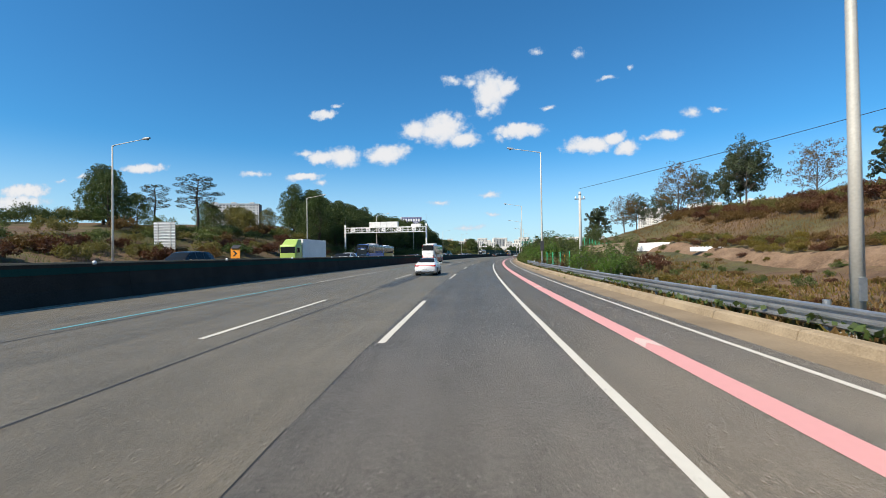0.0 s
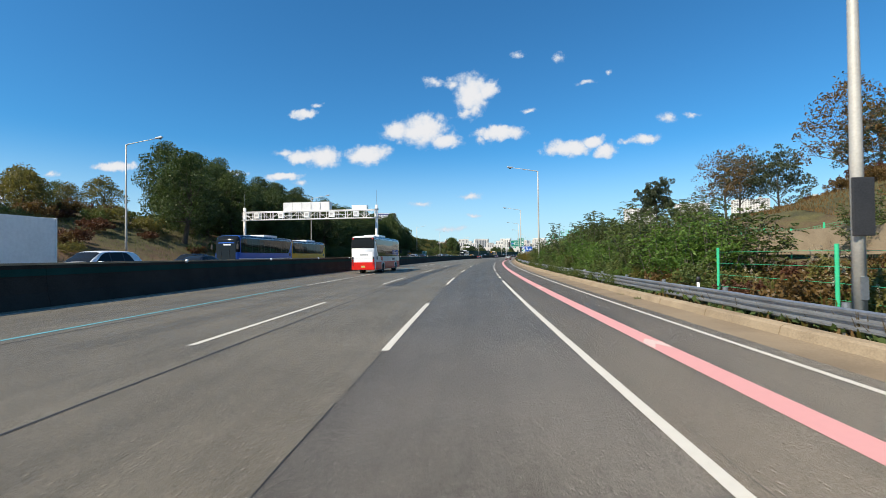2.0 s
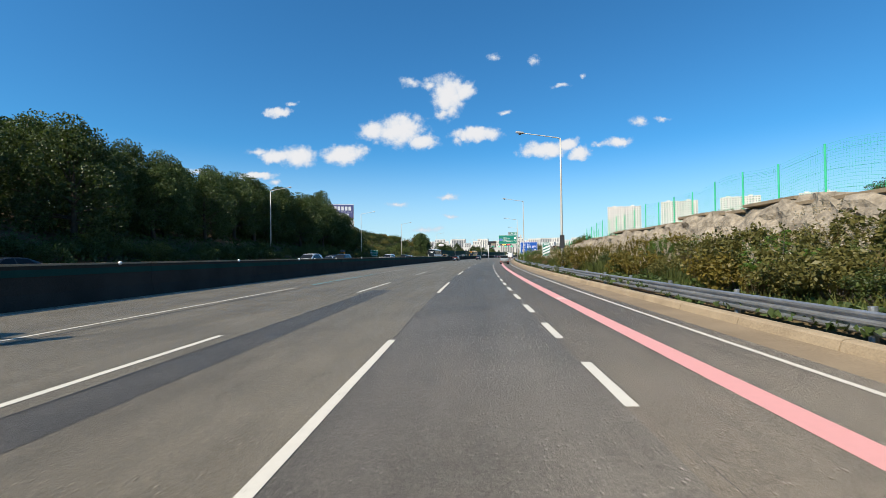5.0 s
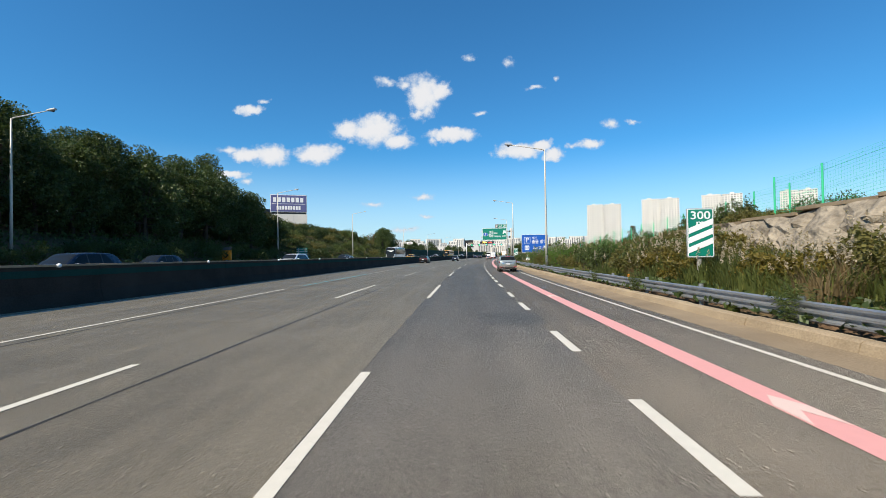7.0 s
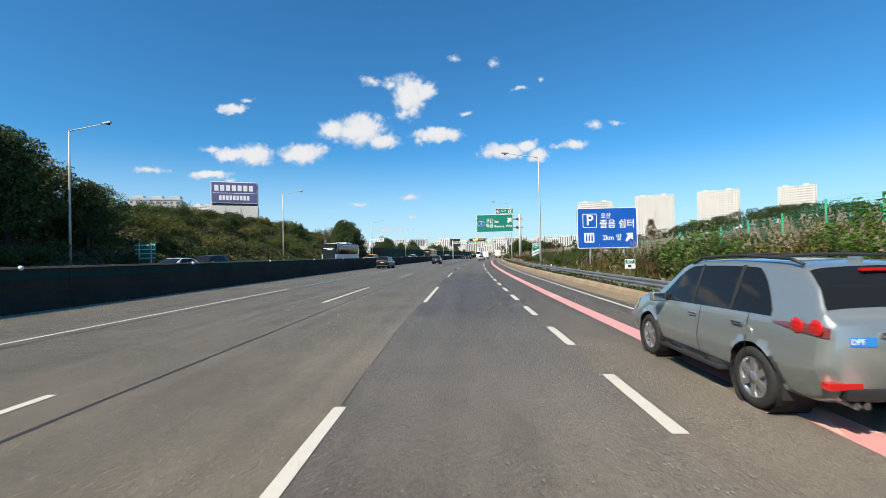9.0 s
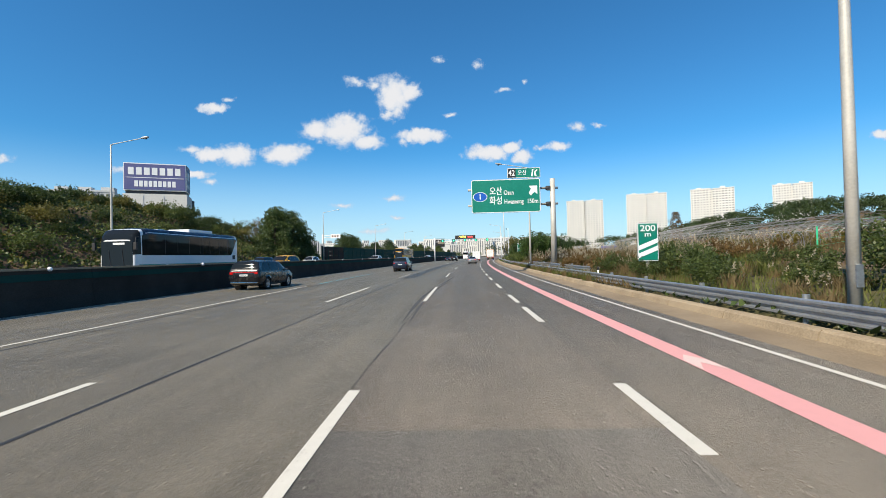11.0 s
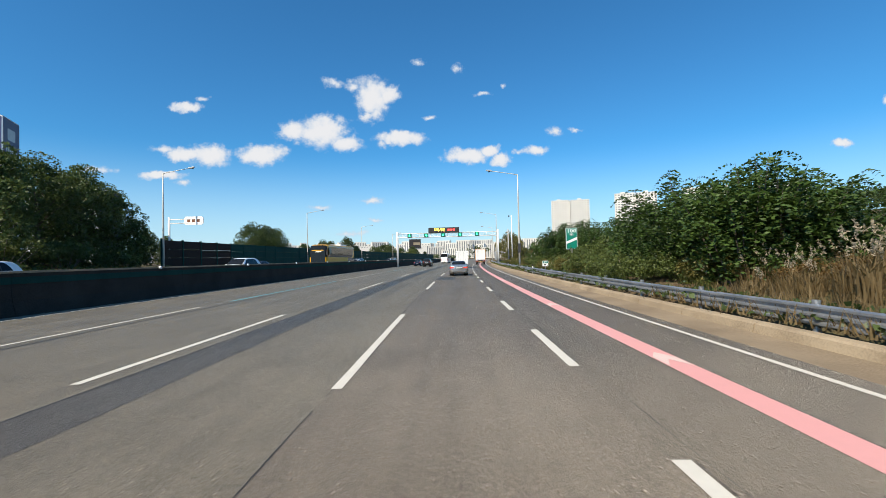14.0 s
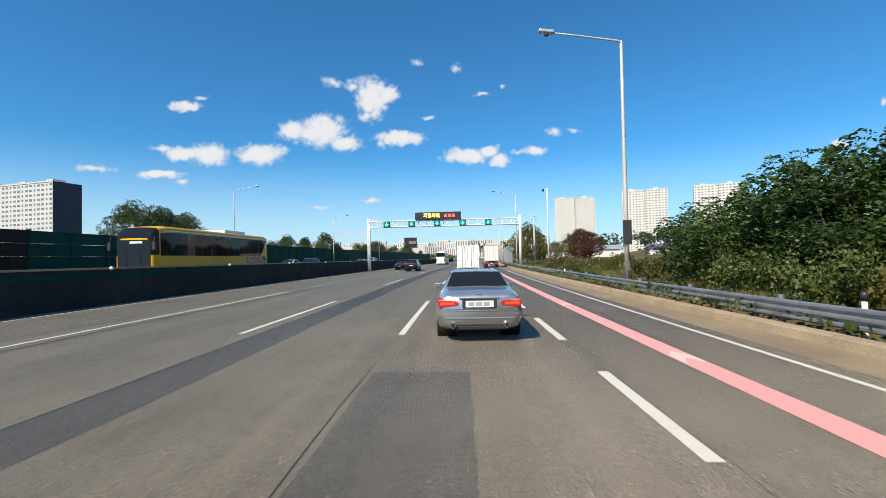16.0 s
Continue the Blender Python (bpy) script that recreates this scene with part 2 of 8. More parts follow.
M = {
    "asphalt_left": asphalt("asphalt_left", (0.0733, 0.0633, 0.0445), (0.173, 0.149, 0.108), 0.14, -1.5, 4.0),
    "asphalt_lane": asphalt("asphalt_lane", (0.0417, 0.0375, 0.0314), (0.115, 0.104, 0.0872), 0.14, -1.5, 3.6),
    "asphalt_right": asphalt("asphalt_right", (0.0581, 0.0479, 0.0343), (0.132, 0.109, 0.0792), 0.14, 2.1, 3.3),
    "asphalt_patch": asphalt("asphalt_patch", (0.030, 0.028, 0.0248), (0.068, 0.0638, 0.0566), 0.0),
    "asphalt_old": asphalt("asphalt_old", (0.0709, 0.0579, 0.0421), (0.161, 0.133, 0.0976), 0.16, -1.5, 3.6),
    "tar": surface("tar", (0.018, 0.018, 0.018), (0.04, 0.039, 0.038), 0.6),
    "rubber": surface("rubber", (0.03, 0.029, 0.028), (0.085, 0.08, 0.074), 0.8, fine=45, coarse=2.0),
    "white_line": marking("white_line", (0.6, 0.57, 0.5), (0.13, 0.12, 0.1), 0.6),
    "worn_arrow": marking("worn_arrow", (0.64, 0.5, 0.45), (0.5, 0.27, 0.25), 0.9),
    "blue_line": marking("blue_line", (0.1, 0.36, 0.42), (0.13, 0.12, 0.1), 0.6),
    "pink_line": marking("pink_line", (0.66, 0.315, 0.3), (0.32, 0.19, 0.17), 0.2),
    "concrete": surface("concrete", (0.2, 0.15, 0.095), (0.36, 0.285, 0.19), 0.9, fine=25, coarse=0.9, bump=0.4),
    "gutter": surface("gutter", (0.15, 0.11, 0.068), (0.26, 0.2, 0.13), 0.92, fine=30, coarse=0.5, bump=0.4),
    # median wall: own dark tone, lowered further for the shade on its road face
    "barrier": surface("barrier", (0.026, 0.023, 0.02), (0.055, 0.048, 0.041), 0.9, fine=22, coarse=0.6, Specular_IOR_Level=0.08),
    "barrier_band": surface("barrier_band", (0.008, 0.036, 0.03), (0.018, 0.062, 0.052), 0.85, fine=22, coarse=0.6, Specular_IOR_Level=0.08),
    "steel": surface("steel", (0.3, 0.32, 0.34), (0.46, 0.48, 0.5), 0.42, 0.75, fine=14, coarse=1.2, bump=0.1),
    "hoop_steel": surface("hoop_steel", (0.16, 0.16, 0.155), (0.28, 0.28, 0.27), 0.5, 0.5, fine=14, coarse=1.2, bump=0.1),
    "pole_paint": surface("pole_paint", (0.42, 0.4, 0.36), (0.56, 0.54, 0.49), 0.55, 0.2, fine=20, coarse=1.0, bump=0.08),
    "pole_concrete": surface("pole_concrete", (0.34, 0.33, 0.31), (0.5, 0.49, 0.46), 0.9, fine=25, coarse=1.2),
    "white_paint": surface("white_paint", (0.62, 0.63, 0.63), (0.8, 0.8, 0.79), 0.5, fine=18, coarse=0.7, bump=0.08),
    "dark_metal": surface("dark_metal", (0.03, 0.03, 0.032), (0.06, 0.06, 0.062), 0.5, 0.3),
    "black": surface("black", (0.012, 0.012, 0.012), (0.024, 0.024, 0.024), 0.55),
    "sign_green": surface("sign_green", (0.0, 0.165, 0.115), (0.003, 0.2, 0.14), 0.45, fine=12, coarse=0.6, bump=0.03),
    "sign_blue": surface("sign_blue", (0.004, 0.08, 0.4), (0.008, 0.1, 0.47), 0.45, fine=12, coarse=0.6, bump=0.03),
    "sign_white": surface("sign_white", (0.74, 0.75, 0.75), (0.82, 0.82, 0.82), 0.5, fine=15, coarse=1.0, bump=0.03),
    "sign_black": surface("sign_black", (0.015, 0.013, 0.013), (0.03, 0.026, 0.026), 0.5, fine=15, coarse=1.0, bump=0.03),
    "sign_back": surface("sign_back", (0.36, 0.36, 0.36), (0.5, 0.5, 0.5), 0.5, 0.5),
    "post_green": surface("post_green", (0.03, 0.42, 0.2), (0.05, 0.55, 0.28), 0.5),
    "noise_wall": surface("noise_wall", (0.004, 0.036, 0.03), (0.009, 0.06, 0.05), 0.7, fine=8, coarse=0.4, Specular_IOR_Level=0.1),
    "noise_wall_brown": surface("noise_wall_brown", (0.018, 0.014, 0.012), (0.036, 0.028, 0.024), 0.7, fine=8, coarse=0.4, Specular_IOR_Level=0.1),
    "bark": surface("bark", (0.035, 0.027, 0.02), (0.09, 0.07, 0.054), 0.95, fine=30, coarse=4, bump=0.8, dist=0.03),
    "twig": surface("twig", (0.07, 0.058, 0.048), (0.17, 0.145, 0.12), 0.95, fine=30, coarse=4),
    "rock": surface("rock", (0.12, 0.1, 0.075), (0.36, 0.31, 0.24), 0.95, fine=4, coarse=0.9, bump=0.9, dist=0.15),
    "leaf_dark": leaf("leaf_dark", (0.013, 0.026, 0.008), (0.092, 0.132, 0.039), 0.24),
    "leaf_pine": leaf("leaf_pine", (0.01, 0.016, 0.007), (0.05, 0.055, 0.022), 0.15),
    "leaf_green": leaf("leaf_green", (0.018, 0.032, 0.01), (0.125, 0.16, 0.042), 0.25),
    "leaf_bank": leaf("leaf_bank", (0.012, 0.024, 0.007), (0.085, 0.12, 0.03), 0.2),
    "leaf_locust": leaf("leaf_locust", (0.005, 0.015, 0.004), (0.07, 0.122, 0.025), 0.2),
    "leaf_fresh": leaf("leaf_fresh", (0.03366, 0.08415, 0.01571), (0.1346, 0.2244, 0.03927), 0.38),
    "leaf_olive": leaf("leaf_olive", (0.06732, 0.07293, 0.02244), (0.1907, 0.1683, 0.05049), 0.35),
    "leaf_brown": leaf("leaf_brown", (0.066, 0.0396, 0.01452), (0.1782, 0.1089, 0.0363), 0.3),
    "leaf_red": leaf("leaf_red", (0.0594, 0.0231, 0.01452), (0.132, 0.0594, 0.0297), 0.3),
    "grass_dry": leaf("grass_dry", (0.085, 0.058, 0.026), (0.23, 0.17, 0.085), 0.3, 0.7),
    "grass_green": leaf("grass_green", (0.0528, 0.07392, 0.0169), (0.1795, 0.1901, 0.0528), 0.35, 0.7),
    "grass_rust": leaf("grass_rust", (0.06, 0.03, 0.012), (0.2, 0.125, 0.045), 0.25, 0.7),
    "grass_blade": leaf("grass_blade", (0.03, 0.045, 0.012), (0.13, 0.15, 0.045), 0.3, 0.6),
    "leaf_ash": leaf("leaf_ash", (0.03, 0.042, 0.024), (0.1, 0.12, 0.06), 0.25),
    "leaf_yellow": leaf("leaf_yellow", (0.06, 0.055, 0.012), (0.21, 0.16, 0.03), 0.3),
    "soil_cut": surface("soil_cut", (0.085, 0.05, 0.028), (0.25, 0.165, 0.105), 0.95, fine=6, coarse=0.5, bump=0.9, dist=0.12),
    "plume": leaf("plume", (0.34, 0.2805, 0.204), (0.51, 0.442, 0.357), 0.4, 0.9),
    "rust": surface("rust", (0.12, 0.05, 0.03), (0.22, 0.1, 0.055), 0.9),
}


def ground_material():
    m, n = material("ground")
    pos = n.add("ShaderNodeNewGeometry").outputs["Position"]
    big, mid, fine = n.noise(pos, 0.06, 5), n.noise(pos, 0.7, 5, 0.65), n.noise(pos, 9.0, 4, 0.7)
    f = n.math("ADD", n.math("MULTIPLY", mid, 0.6), n.math("MULTIPLY", fine, 0.4))
    soil = n.mix(n.ramp(f, 0.35, 0.68), (0.06, 0.034, 0.018, 1), (0.18, 0.108, 0.06, 1))
    grass = n.mix(n.ramp(f, 0.35, 0.68), (0.025, 0.03, 0.009, 1), (0.1, 0.085, 0.028, 1))
    col = n.mix(n.ramp(n.math("ADD", n.math("MULTIPLY", big, 0.7), n.math("MULTIPLY", mid, 0.3)), 0.44, 0.58), soil, grass)
    finish(n, col, 0.95, 0.0, f, 0.8, 0.12)
    return m


M["ground"] = ground_material()


# ---- building ----
def link(name, data, mat, parent=None, smooth=False):
    if mat is not None and not data.materials:
        data.materials.append(mat)
    if smooth:
        data.polygons.foreach_set("use_smooth", [True] * len(data.polygons))
    ob = new(name, data)
    ob.parent = parent
    return ob


def raw(name, verts, faces, mat, parent=None, smooth=False, uv=None):
    me = bpy.data.meshes.new(name)
    me.from_pydata([tuple(v) for v in verts], [], [tuple(f) for f in faces])
    if uv is not None:
        lay = me.uv_layers.new(name="map")
        loops = np.zeros(len(me.loops), dtype=np.int32)
        me.loops.foreach_get("vertex_index", loops)
        lay.data.foreach_set("uv", np.asarray(uv, dtype=np.float32)[loops].ravel())
    me.update()
    return link(name, me, mat, parent, smooth)


def part(name, bm, mat, parent, label="", smooth=False):
    """One mesh under a thing or a part."""
    me = bpy.data.meshes.new(name)
    bm.to_mesh(me)
    bm.free()
    ob = link(name, me, mat, parent, smooth)
    if label:
        ob["label"] = label
    return ob


def thing(name, m, label, category, group="", kind=""):
    ob = new(name)
    ob.empty_display_size = 0.2
    ob.matrix_world = m
    return tagged(ob, label, category, group, kind)


def box(bm, x, y, z, m=None, bevel=0.0):
    """A box between the limits x, y, z, each a pair."""
    vs = [bm.verts.new((a, b, c)) for c in z for b in y for a in x]
    fs = [bm.faces.new([vs[i] for i in q]) for q in ((0, 2, 3, 1), (4, 5, 7, 6), (0, 1, 5, 4), (2, 6, 7, 3), (0, 4, 6, 2), (1, 3, 7, 5))]
    if m is not None:
        for v in vs:
            v.co = m @ v.co
    if bevel:
        bmesh.ops.bevel(bm, geom=list({e for f in fs for e in f.edges}), offset=bevel, segments=2, affect="EDGES", profile=0.7)
    return bm


def boxed(*a, **k):
    return box(bmesh.new(), *a, **k)


def tube(bm, points, radii, sides=8, cap=True):
    """A round, tapered tube along points."""
    rings = []
    n = len(points)
    for i, p in enumerate(points):
        p = Vector(p)
        t = (Vector(points[min(i + 1, n - 1)]) - Vector(points[max(i - 1, 0)])).normalized()
        a = t.cross(Vector((0, 0, 1)) if abs(t.z) < 0.9 else Vector((1, 0, 0))).normalized()
        b = t.cross(a)
        r = radii[i] if isinstance(radii, (list, tuple)) else radii
        rings.append([bm.verts.new(p + r * (math.cos(q) * a + math.sin(q) * b)) for q in (2 * math.pi * k / sides for k in range(sides))])
    for u, w in zip(rings, rings[1:]):
        for k in range(sides):
            bm.faces.new((u[k], u[(k + 1) % sides], w[(k + 1) % sides], w[k]))
    if cap:
        bm.faces.new(rings[0][::-1])
        bm.faces.new(rings[-1])
    return bm


def sweep(name, profile, s0, s1, step, mat, closed=False, parent=None, base=None):
    """Runs a profile of (d, z) along the road."""
    n = max(2, int(math.ceil((s1 - s0) / step)) + 1)
    ss = np.linspace(s0, s1, n)
    verts, uv, k = [], [], len(profile)
    for s in ss:
        for d, z in profile:
            verts.append(at(s, d, z))
            uv.append((d + 0.7 * z, s))
    faces = []
    for i in range(n - 1):
        for j in range(k if closed else k - 1):
            j2 = (j + 1) % k
            faces.append((i * k + j, i * k + j2, (i + 1) * k + j2, (i + 1) * k + j))
    if closed:
        faces += [tuple(range(k))[::-1], tuple((n - 1) * k + j for j in range(k))]
    return raw(name, verts, faces, mat, parent, uv=uv)

# ---- ground and road ----
# heights behind the guard rail (right) and beyond the other carriageway (left), by arc length
RIGHT = (
    (-150, ((7.0, 0.2), (9, -0.15), (14, -0.3), (20, -0.1), (23.5, 0.4), (25.2, 1.9), (30, 3.0), (34, 4.2), (38, 5.4), (42, 6.6), (60, 9.0), (140, 12))),
    (30, ((7.0, 0.2), (9, -0.15), (14, -0.3), (20, -0.1), (23.5, 0.4), (25.2, 1.9), (30, 3.0), (34, 4.2), (38, 5.4), (42, 6.6), (60, 9.0), (140, 12))),
    (60, ((7.0, 0.2), (9, 0.0), (14, 0.2), (20, 0.6), (23.5, 0.9), (26, 2.4), (30, 3.2), (36, 6.4), (42, 7.6), (60, 9.5), (140, 12))),
    (71, ((7.0, 0.2), (9, 0.0), (14, 0.3), (18, 1.4), (22, 1.7), (23.5, 1.4), (26, 2.5), (30, 3.6), (36, 6.8), (42, 7.8), (60, 9.5), (140, 12))),
    (84, ((7.0, 0.2), (10, 0.7), (14, 1.3), (19, 2.4), (24, 4.5), (36, 8.0), (60, 9.5), (140, 11))),
    (110, ((7.0, 0.2), (10, 0.9), (13, 1.4), (14.5, 3.2), (20, 3.8), (36, 5.5), (60, 6.5), (140, 8))),
    (135, ((7.0, 0.2), (10, 0.9), (13, 1.5), (14.6, 3.7), (20, 4.0), (36, 4.6), (60, 5.0), (140, 6))),
    (165, ((7.0, 0.2), (10, 0.8), (13, 1.3), (14.6, 3.3), (20, 3.5), (36, 4.0), (60, 4.5), (140, 6))),
    (200, ((7.0, 0.2), (10, 0.7), (14, 1.3), (17, 2.0), (22, 2.6), (36, 3.6), (60, 4.5), (140, 6))),
    (228, ((7.0, 0.2), (12, 0.5), (18, 0.9), (26, 1.4), (36, 2.2), (60, 3.2), (140, 6))),
    (262, ((7.0, 0.3), (10, 0.6), (14, 1.0), (20, 1.4), (36, 2.2), (60, 3.4), (140, 6))),
    (300, ((7.0, 0.3), (10, 0.6), (14, 0.9), (20, 1.2), (36, 2.0), (60, 3.0), (140, 6))),
    (335, ((7.0, 0.3), (12, 0.5), (20, 0.7), (36, 1.0), (60, 1.6), (140, 5))),
    (420, ((7.0, 0.2), (12, 0.4), (20, 0.5), (36, 0.6), (60, 1.0), (140, 3))),
    (2000, ((7.0, 0.2), (12, 0.3), (20, 0.3), (36, 0.3), (60, 0.3), (140, 0.3))),
)
LEFT = (
    (-150, ((33.5, 0.5), (37, 0.9), (42, 2.2), (50, 4.2), (60, 5.5), (90, 7), (160, 8))),
    (40, ((33.5, 0.5), (37, 0.9), (42, 2.2), (50, 4.2), (60, 5.5), (90, 7), (160, 8))),
    (75, ((33.5, 0.5), (37, 1.2), (42, 3.2), (50, 6.0), (60, 7.6), (90, 9), (160, 10))),
    (110, ((33.5, 0.5), (37, 1.6), (42, 4.5), (50, 7.5), (60, 9.0), (90, 11), (160, 11))),
    (215, ((33.5, 0.5), (37, 1.6), (42, 4.0), (50, 7.0), (60, 9.0), (90, 11), (160, 12))),
    (245, ((33.5, 0.5), (37, 1.4), (42, 3.8), (46, 5.4), (52, 6.8), (60, 8.0), (90, 9.5), (160, 11))),
    (270, ((33.5, 0.5), (37, 1.8), (42, 5.2), (46, 7.4), (52, 9.0), (60, 10.2), (90, 11.5), (160, 13))),
    (300, ((33.5, 0.5), (37, 2.0), (42, 5.8), (46, 8.4), (52, 10.2), (60, 11.2), (90, 12), (160, 13))),
    (315, ((33.5, 0.5), (37, 1.4), (42, 4.2), (46, 7.0), (52, 9.0), (60, 10.0), (90, 12), (160, 13))),
    (335, ((33.5, 0.5), (37, 0.7), (42, 1.2), (50, 2.0), (60, 3.0), (90, 6), (160, 8))),
    (380, ((33.5, 0.5), (37, 0.5), (42, 0.5), (50, 0.6), (60, 0.8), (90, 1.5), (160, 3))),
    (2000, ((33.5, 0.5), (37, 0.3), (42, 0.3), (50, 0.3), (60, 0.3), (90, 0.3), (160, 0.3))),
)


def _profile(table, s, d):
    def one(row):
        if d <= row[0][0]:
            return row[0][1]
        for (a, za), (b, zb) in zip(row, row[1:]):
            if d <= b:
                return za + (zb - za) * (d - a) / (b - a)
        return row[-1][1]

    if s <= table[0][0]:
        return one(table[0][1])
    for (a, ra), (b, rb) in zip(table, table[1:]):
        if s <= b:
            f = (s - a) / (b - a)
            f = f * f * (3 - 2 * f)
            return one(ra) * (1 - f) + one(rb) * f
    return one(table[-1][1])


RIDGE = (300.0, 440.0, 22.0)  # a wooded hill beyond the fields: x, y, height


def height(s, d):
    """The ground's height."""
    if -33.5 <= d <= 7.0:
        return -0.12 if d > -16.2 else 0.4
    p = at(s, d)
    z = _profile(RIGHT, s, d) if d > 0 else _profile(LEFT, s, -d)
    out = abs(d) - (7.0 if d > 0 else 33.5)
    rough = min(out / 4.0, 1.0)
    z += rough * (0.35 * noise.noise(Vector((p.x * 0.22, p.y * 0.22, 0))) + 0.9 * min(out / 20, 1) * noise.noise(Vector((p.x * 0.05, p.y * 0.05, 3))))
    if d > 40:
        a, b = (p.x - RIDGE[0]) * 0.766 + (p.y - RIDGE[1]) * -0.643, (p.x - RIDGE[0]) * 0.643 + (p.y - RIDGE[1]) * 0.766
        z += RIDGE[2] * math.exp(-((a / 85) ** 2) - (b / 60) ** 2) * (1 + 0.25 * noise.noise(Vector((p.x * 0.012, p.y * 0.012, 5))))
    return z


def build_ground():
    ds = [-420, -300, -220, -160, -120, -95, -80, -70, -63, -57, -52, -48, -45, -42.5, -40, -38, -36.5, -35, -33.5, -33.4, -16.3, -16.1,
          6.98, 7.0, 8, 9, 10, 11, 12, 13, 13.8, 14.6, 15.5, 17, 19, 21, 24, 27, 30, 33, 36, 40, 45, 52, 60, 72, 90, 115, 150, 200, 260, 330, 420]
    ss = list(np.arange(-150, 460, 3.0)) + [470, 485, 505, 530, 560, 600, 650, 710, 780, 860, 950]
    verts, faces = [], []
    for s in ss:
        for d in ds:
            fade = 1.0 if s < 480 else max(0.0, 1 - (s - 480) / 400)
            z = height(s, d)
            verts.append(at(s, d, z * fade if abs(d) > 34 else z))
    k, n = len(ds), len(ss)
    for i in range(n - 1):
        for j in range(k - 1):
            faces.append((i * k + j, i * k + j + 1, (i + 1) * k + j + 1, (i + 1) * k + j))
    rim = [j for j in range(k)] + [i * k + k - 1 for i in range(1, n)] + [(n - 1) * k + j for j in range(k - 2, -1, -1)] + [i * k for i in range(n - 2, 0, -1)]
    mid = Vector((60, 350, 0))
    start = len(verts)
    for r in rim:
        v = Vector(verts[r]) - mid
        v.z = 0
        v = v.normalized() * 4600
        verts.append(mid + v + Vector((0, 0, -1.0)))
    for a in range(len(rim)):
        b = (a + 1) % len(rim)
        faces.append((rim[a], start + a, start + b, rim[b]))
    ob = raw("ground", verts, faces, M["ground"], smooth=True)
    tagged(ob, "rough verge and fields of dry grass and bare brown soil", "ground", kind="structure")


build_ground()

S_IN, S_OUT = -40.0, 760.0
SEAM = ((-40, -1.46), (3, -1.48), (8, -1.62), (30, -1.6), (60, -1.4), (78, -1.31), (92, -1.31), (120, -1.45), (160, -1.52), (197, -1.43), (203, -1.55), (236, -1.5), (800, -1.5))


def seam(s):
    """Where the pale lanes meet the dark lane."""
    d = float(np.interp(s, [q[0] for q in SEAM], [q[1] for q in SEAM]))
    return d + 0.03 * noise.noise(Vector((s * 0.35, 0, 0))) + 0.014 * noise.noise(Vector((s * 2.1, 4, 0)))


def lane_strip(label, s0, s1, left, right, mat, step=0.5):
    """A strip of road between two edges, each a function of the arc length."""
    vs, uv = [], []
    n = int((s1 - s0) / step) + 1
    for s in np.linspace(s0, s1, n):
        for d in (left(s), right(s)):
            vs.append(at(s, d, 0.0))
            uv.append((d, s))
    ob = raw("lane_surface", vs, [(2 * i, 2 * i + 1, 2 * i + 3, 2 * i + 2) for i in range(n - 1)], mat, road, uv=uv)
    ob["label"] = label


road = thing("road", pose(0, 0, 0), "four-lane motorway carriageway of patched grey asphalt", "road", kind="structure")
far_edge, near_edge, kerb_edge = (lambda s: -15.9), (lambda s: 2.2 if s < 72 else 2.02 + 0.02 * noise.noise(Vector((s * 0.3, 9, 0)))), (lambda s: 5.72)
lane_strip("pale worn grey asphalt", S_IN, S_OUT, far_edge, seam, M["asphalt_left"])
lane_strip("newer dark grey asphalt", S_IN, 236.0, seam, near_edge, M["asphalt_lane"])
lane_strip("brownish worn asphalt", 236.0, S_OUT, seam, near_edge, M["asphalt_old"])
lane_strip("brownish grey asphalt", S_IN, S_OUT, near_edge, kerb_edge, M["asphalt_right"])
other = sweep("road_opposite", ((-33.4, 0.5), (-16.3, 0.5)), S_IN, S_OUT, 3.0, M["asphalt_left"])
tagged(other, "opposite motorway carriageway of grey asphalt", "road", kind="structure")


def wavy(name, s0, s1, d, width, z, mat, amp=0.03, freq=0.4, parent=None, step=0.5):
    """A flat strip with uneven edges."""
    n = int((s1 - s0) / step) + 1
    verts, uv, faces = [], [], []
    for i in range(n):
        s = s0 + i * step
        e = [amp * noise.noise(Vector((s * freq, d * 3 + q, 0))) + 0.4 * amp * noise.noise(Vector((s * freq * 5, d * 3 + q, 7))) for q in (0, 5)]
        for o in (-width / 2 + e[0], width / 2 + e[1]):
            verts.append(at(s, d + o, z))
            uv.append((d + o, s))
    faces = [(2 * i, 2 * i + 1, 2 * i + 3, 2 * i + 2) for i in range(n - 1)]
    return raw(name, verts, faces, mat, parent, uv=uv)


for s0, s1 in ((24, 40), (70, 132), (268, 460)):
    wavy("repair_strip", s0, s1, -4.52, 0.95, 0.004, M["asphalt_patch"], 0.05, 0.3, road)
for s0, s1, d, w in ((S_IN, 24, -4.6, 0.05), (40, 70, -4.6, 0.05), (132, 268, -4.6, 0.05), (S_IN, 420, -9.66, 0.05), 
                     (246, 420, 2.3, 0.008), (70, 132, -5.02, 0.04), (268, 420, -5.02, 0.04), (164, 190, -0.1, 0.01)):
    wavy("crack_seal", s0, s1, d, w, 0.006, M["tar"], 0.025, 0.5, road)
for s0, s1, d, w in ((320.6, 325.6, -0.66, 1.5), (162.6, 164.8, 1.35, 1.7)):
    wavy("asphalt_patch", s0, s1, d, w, 0.004, M["asphalt_patch"], 0.03, 1.2, road, 0.2)
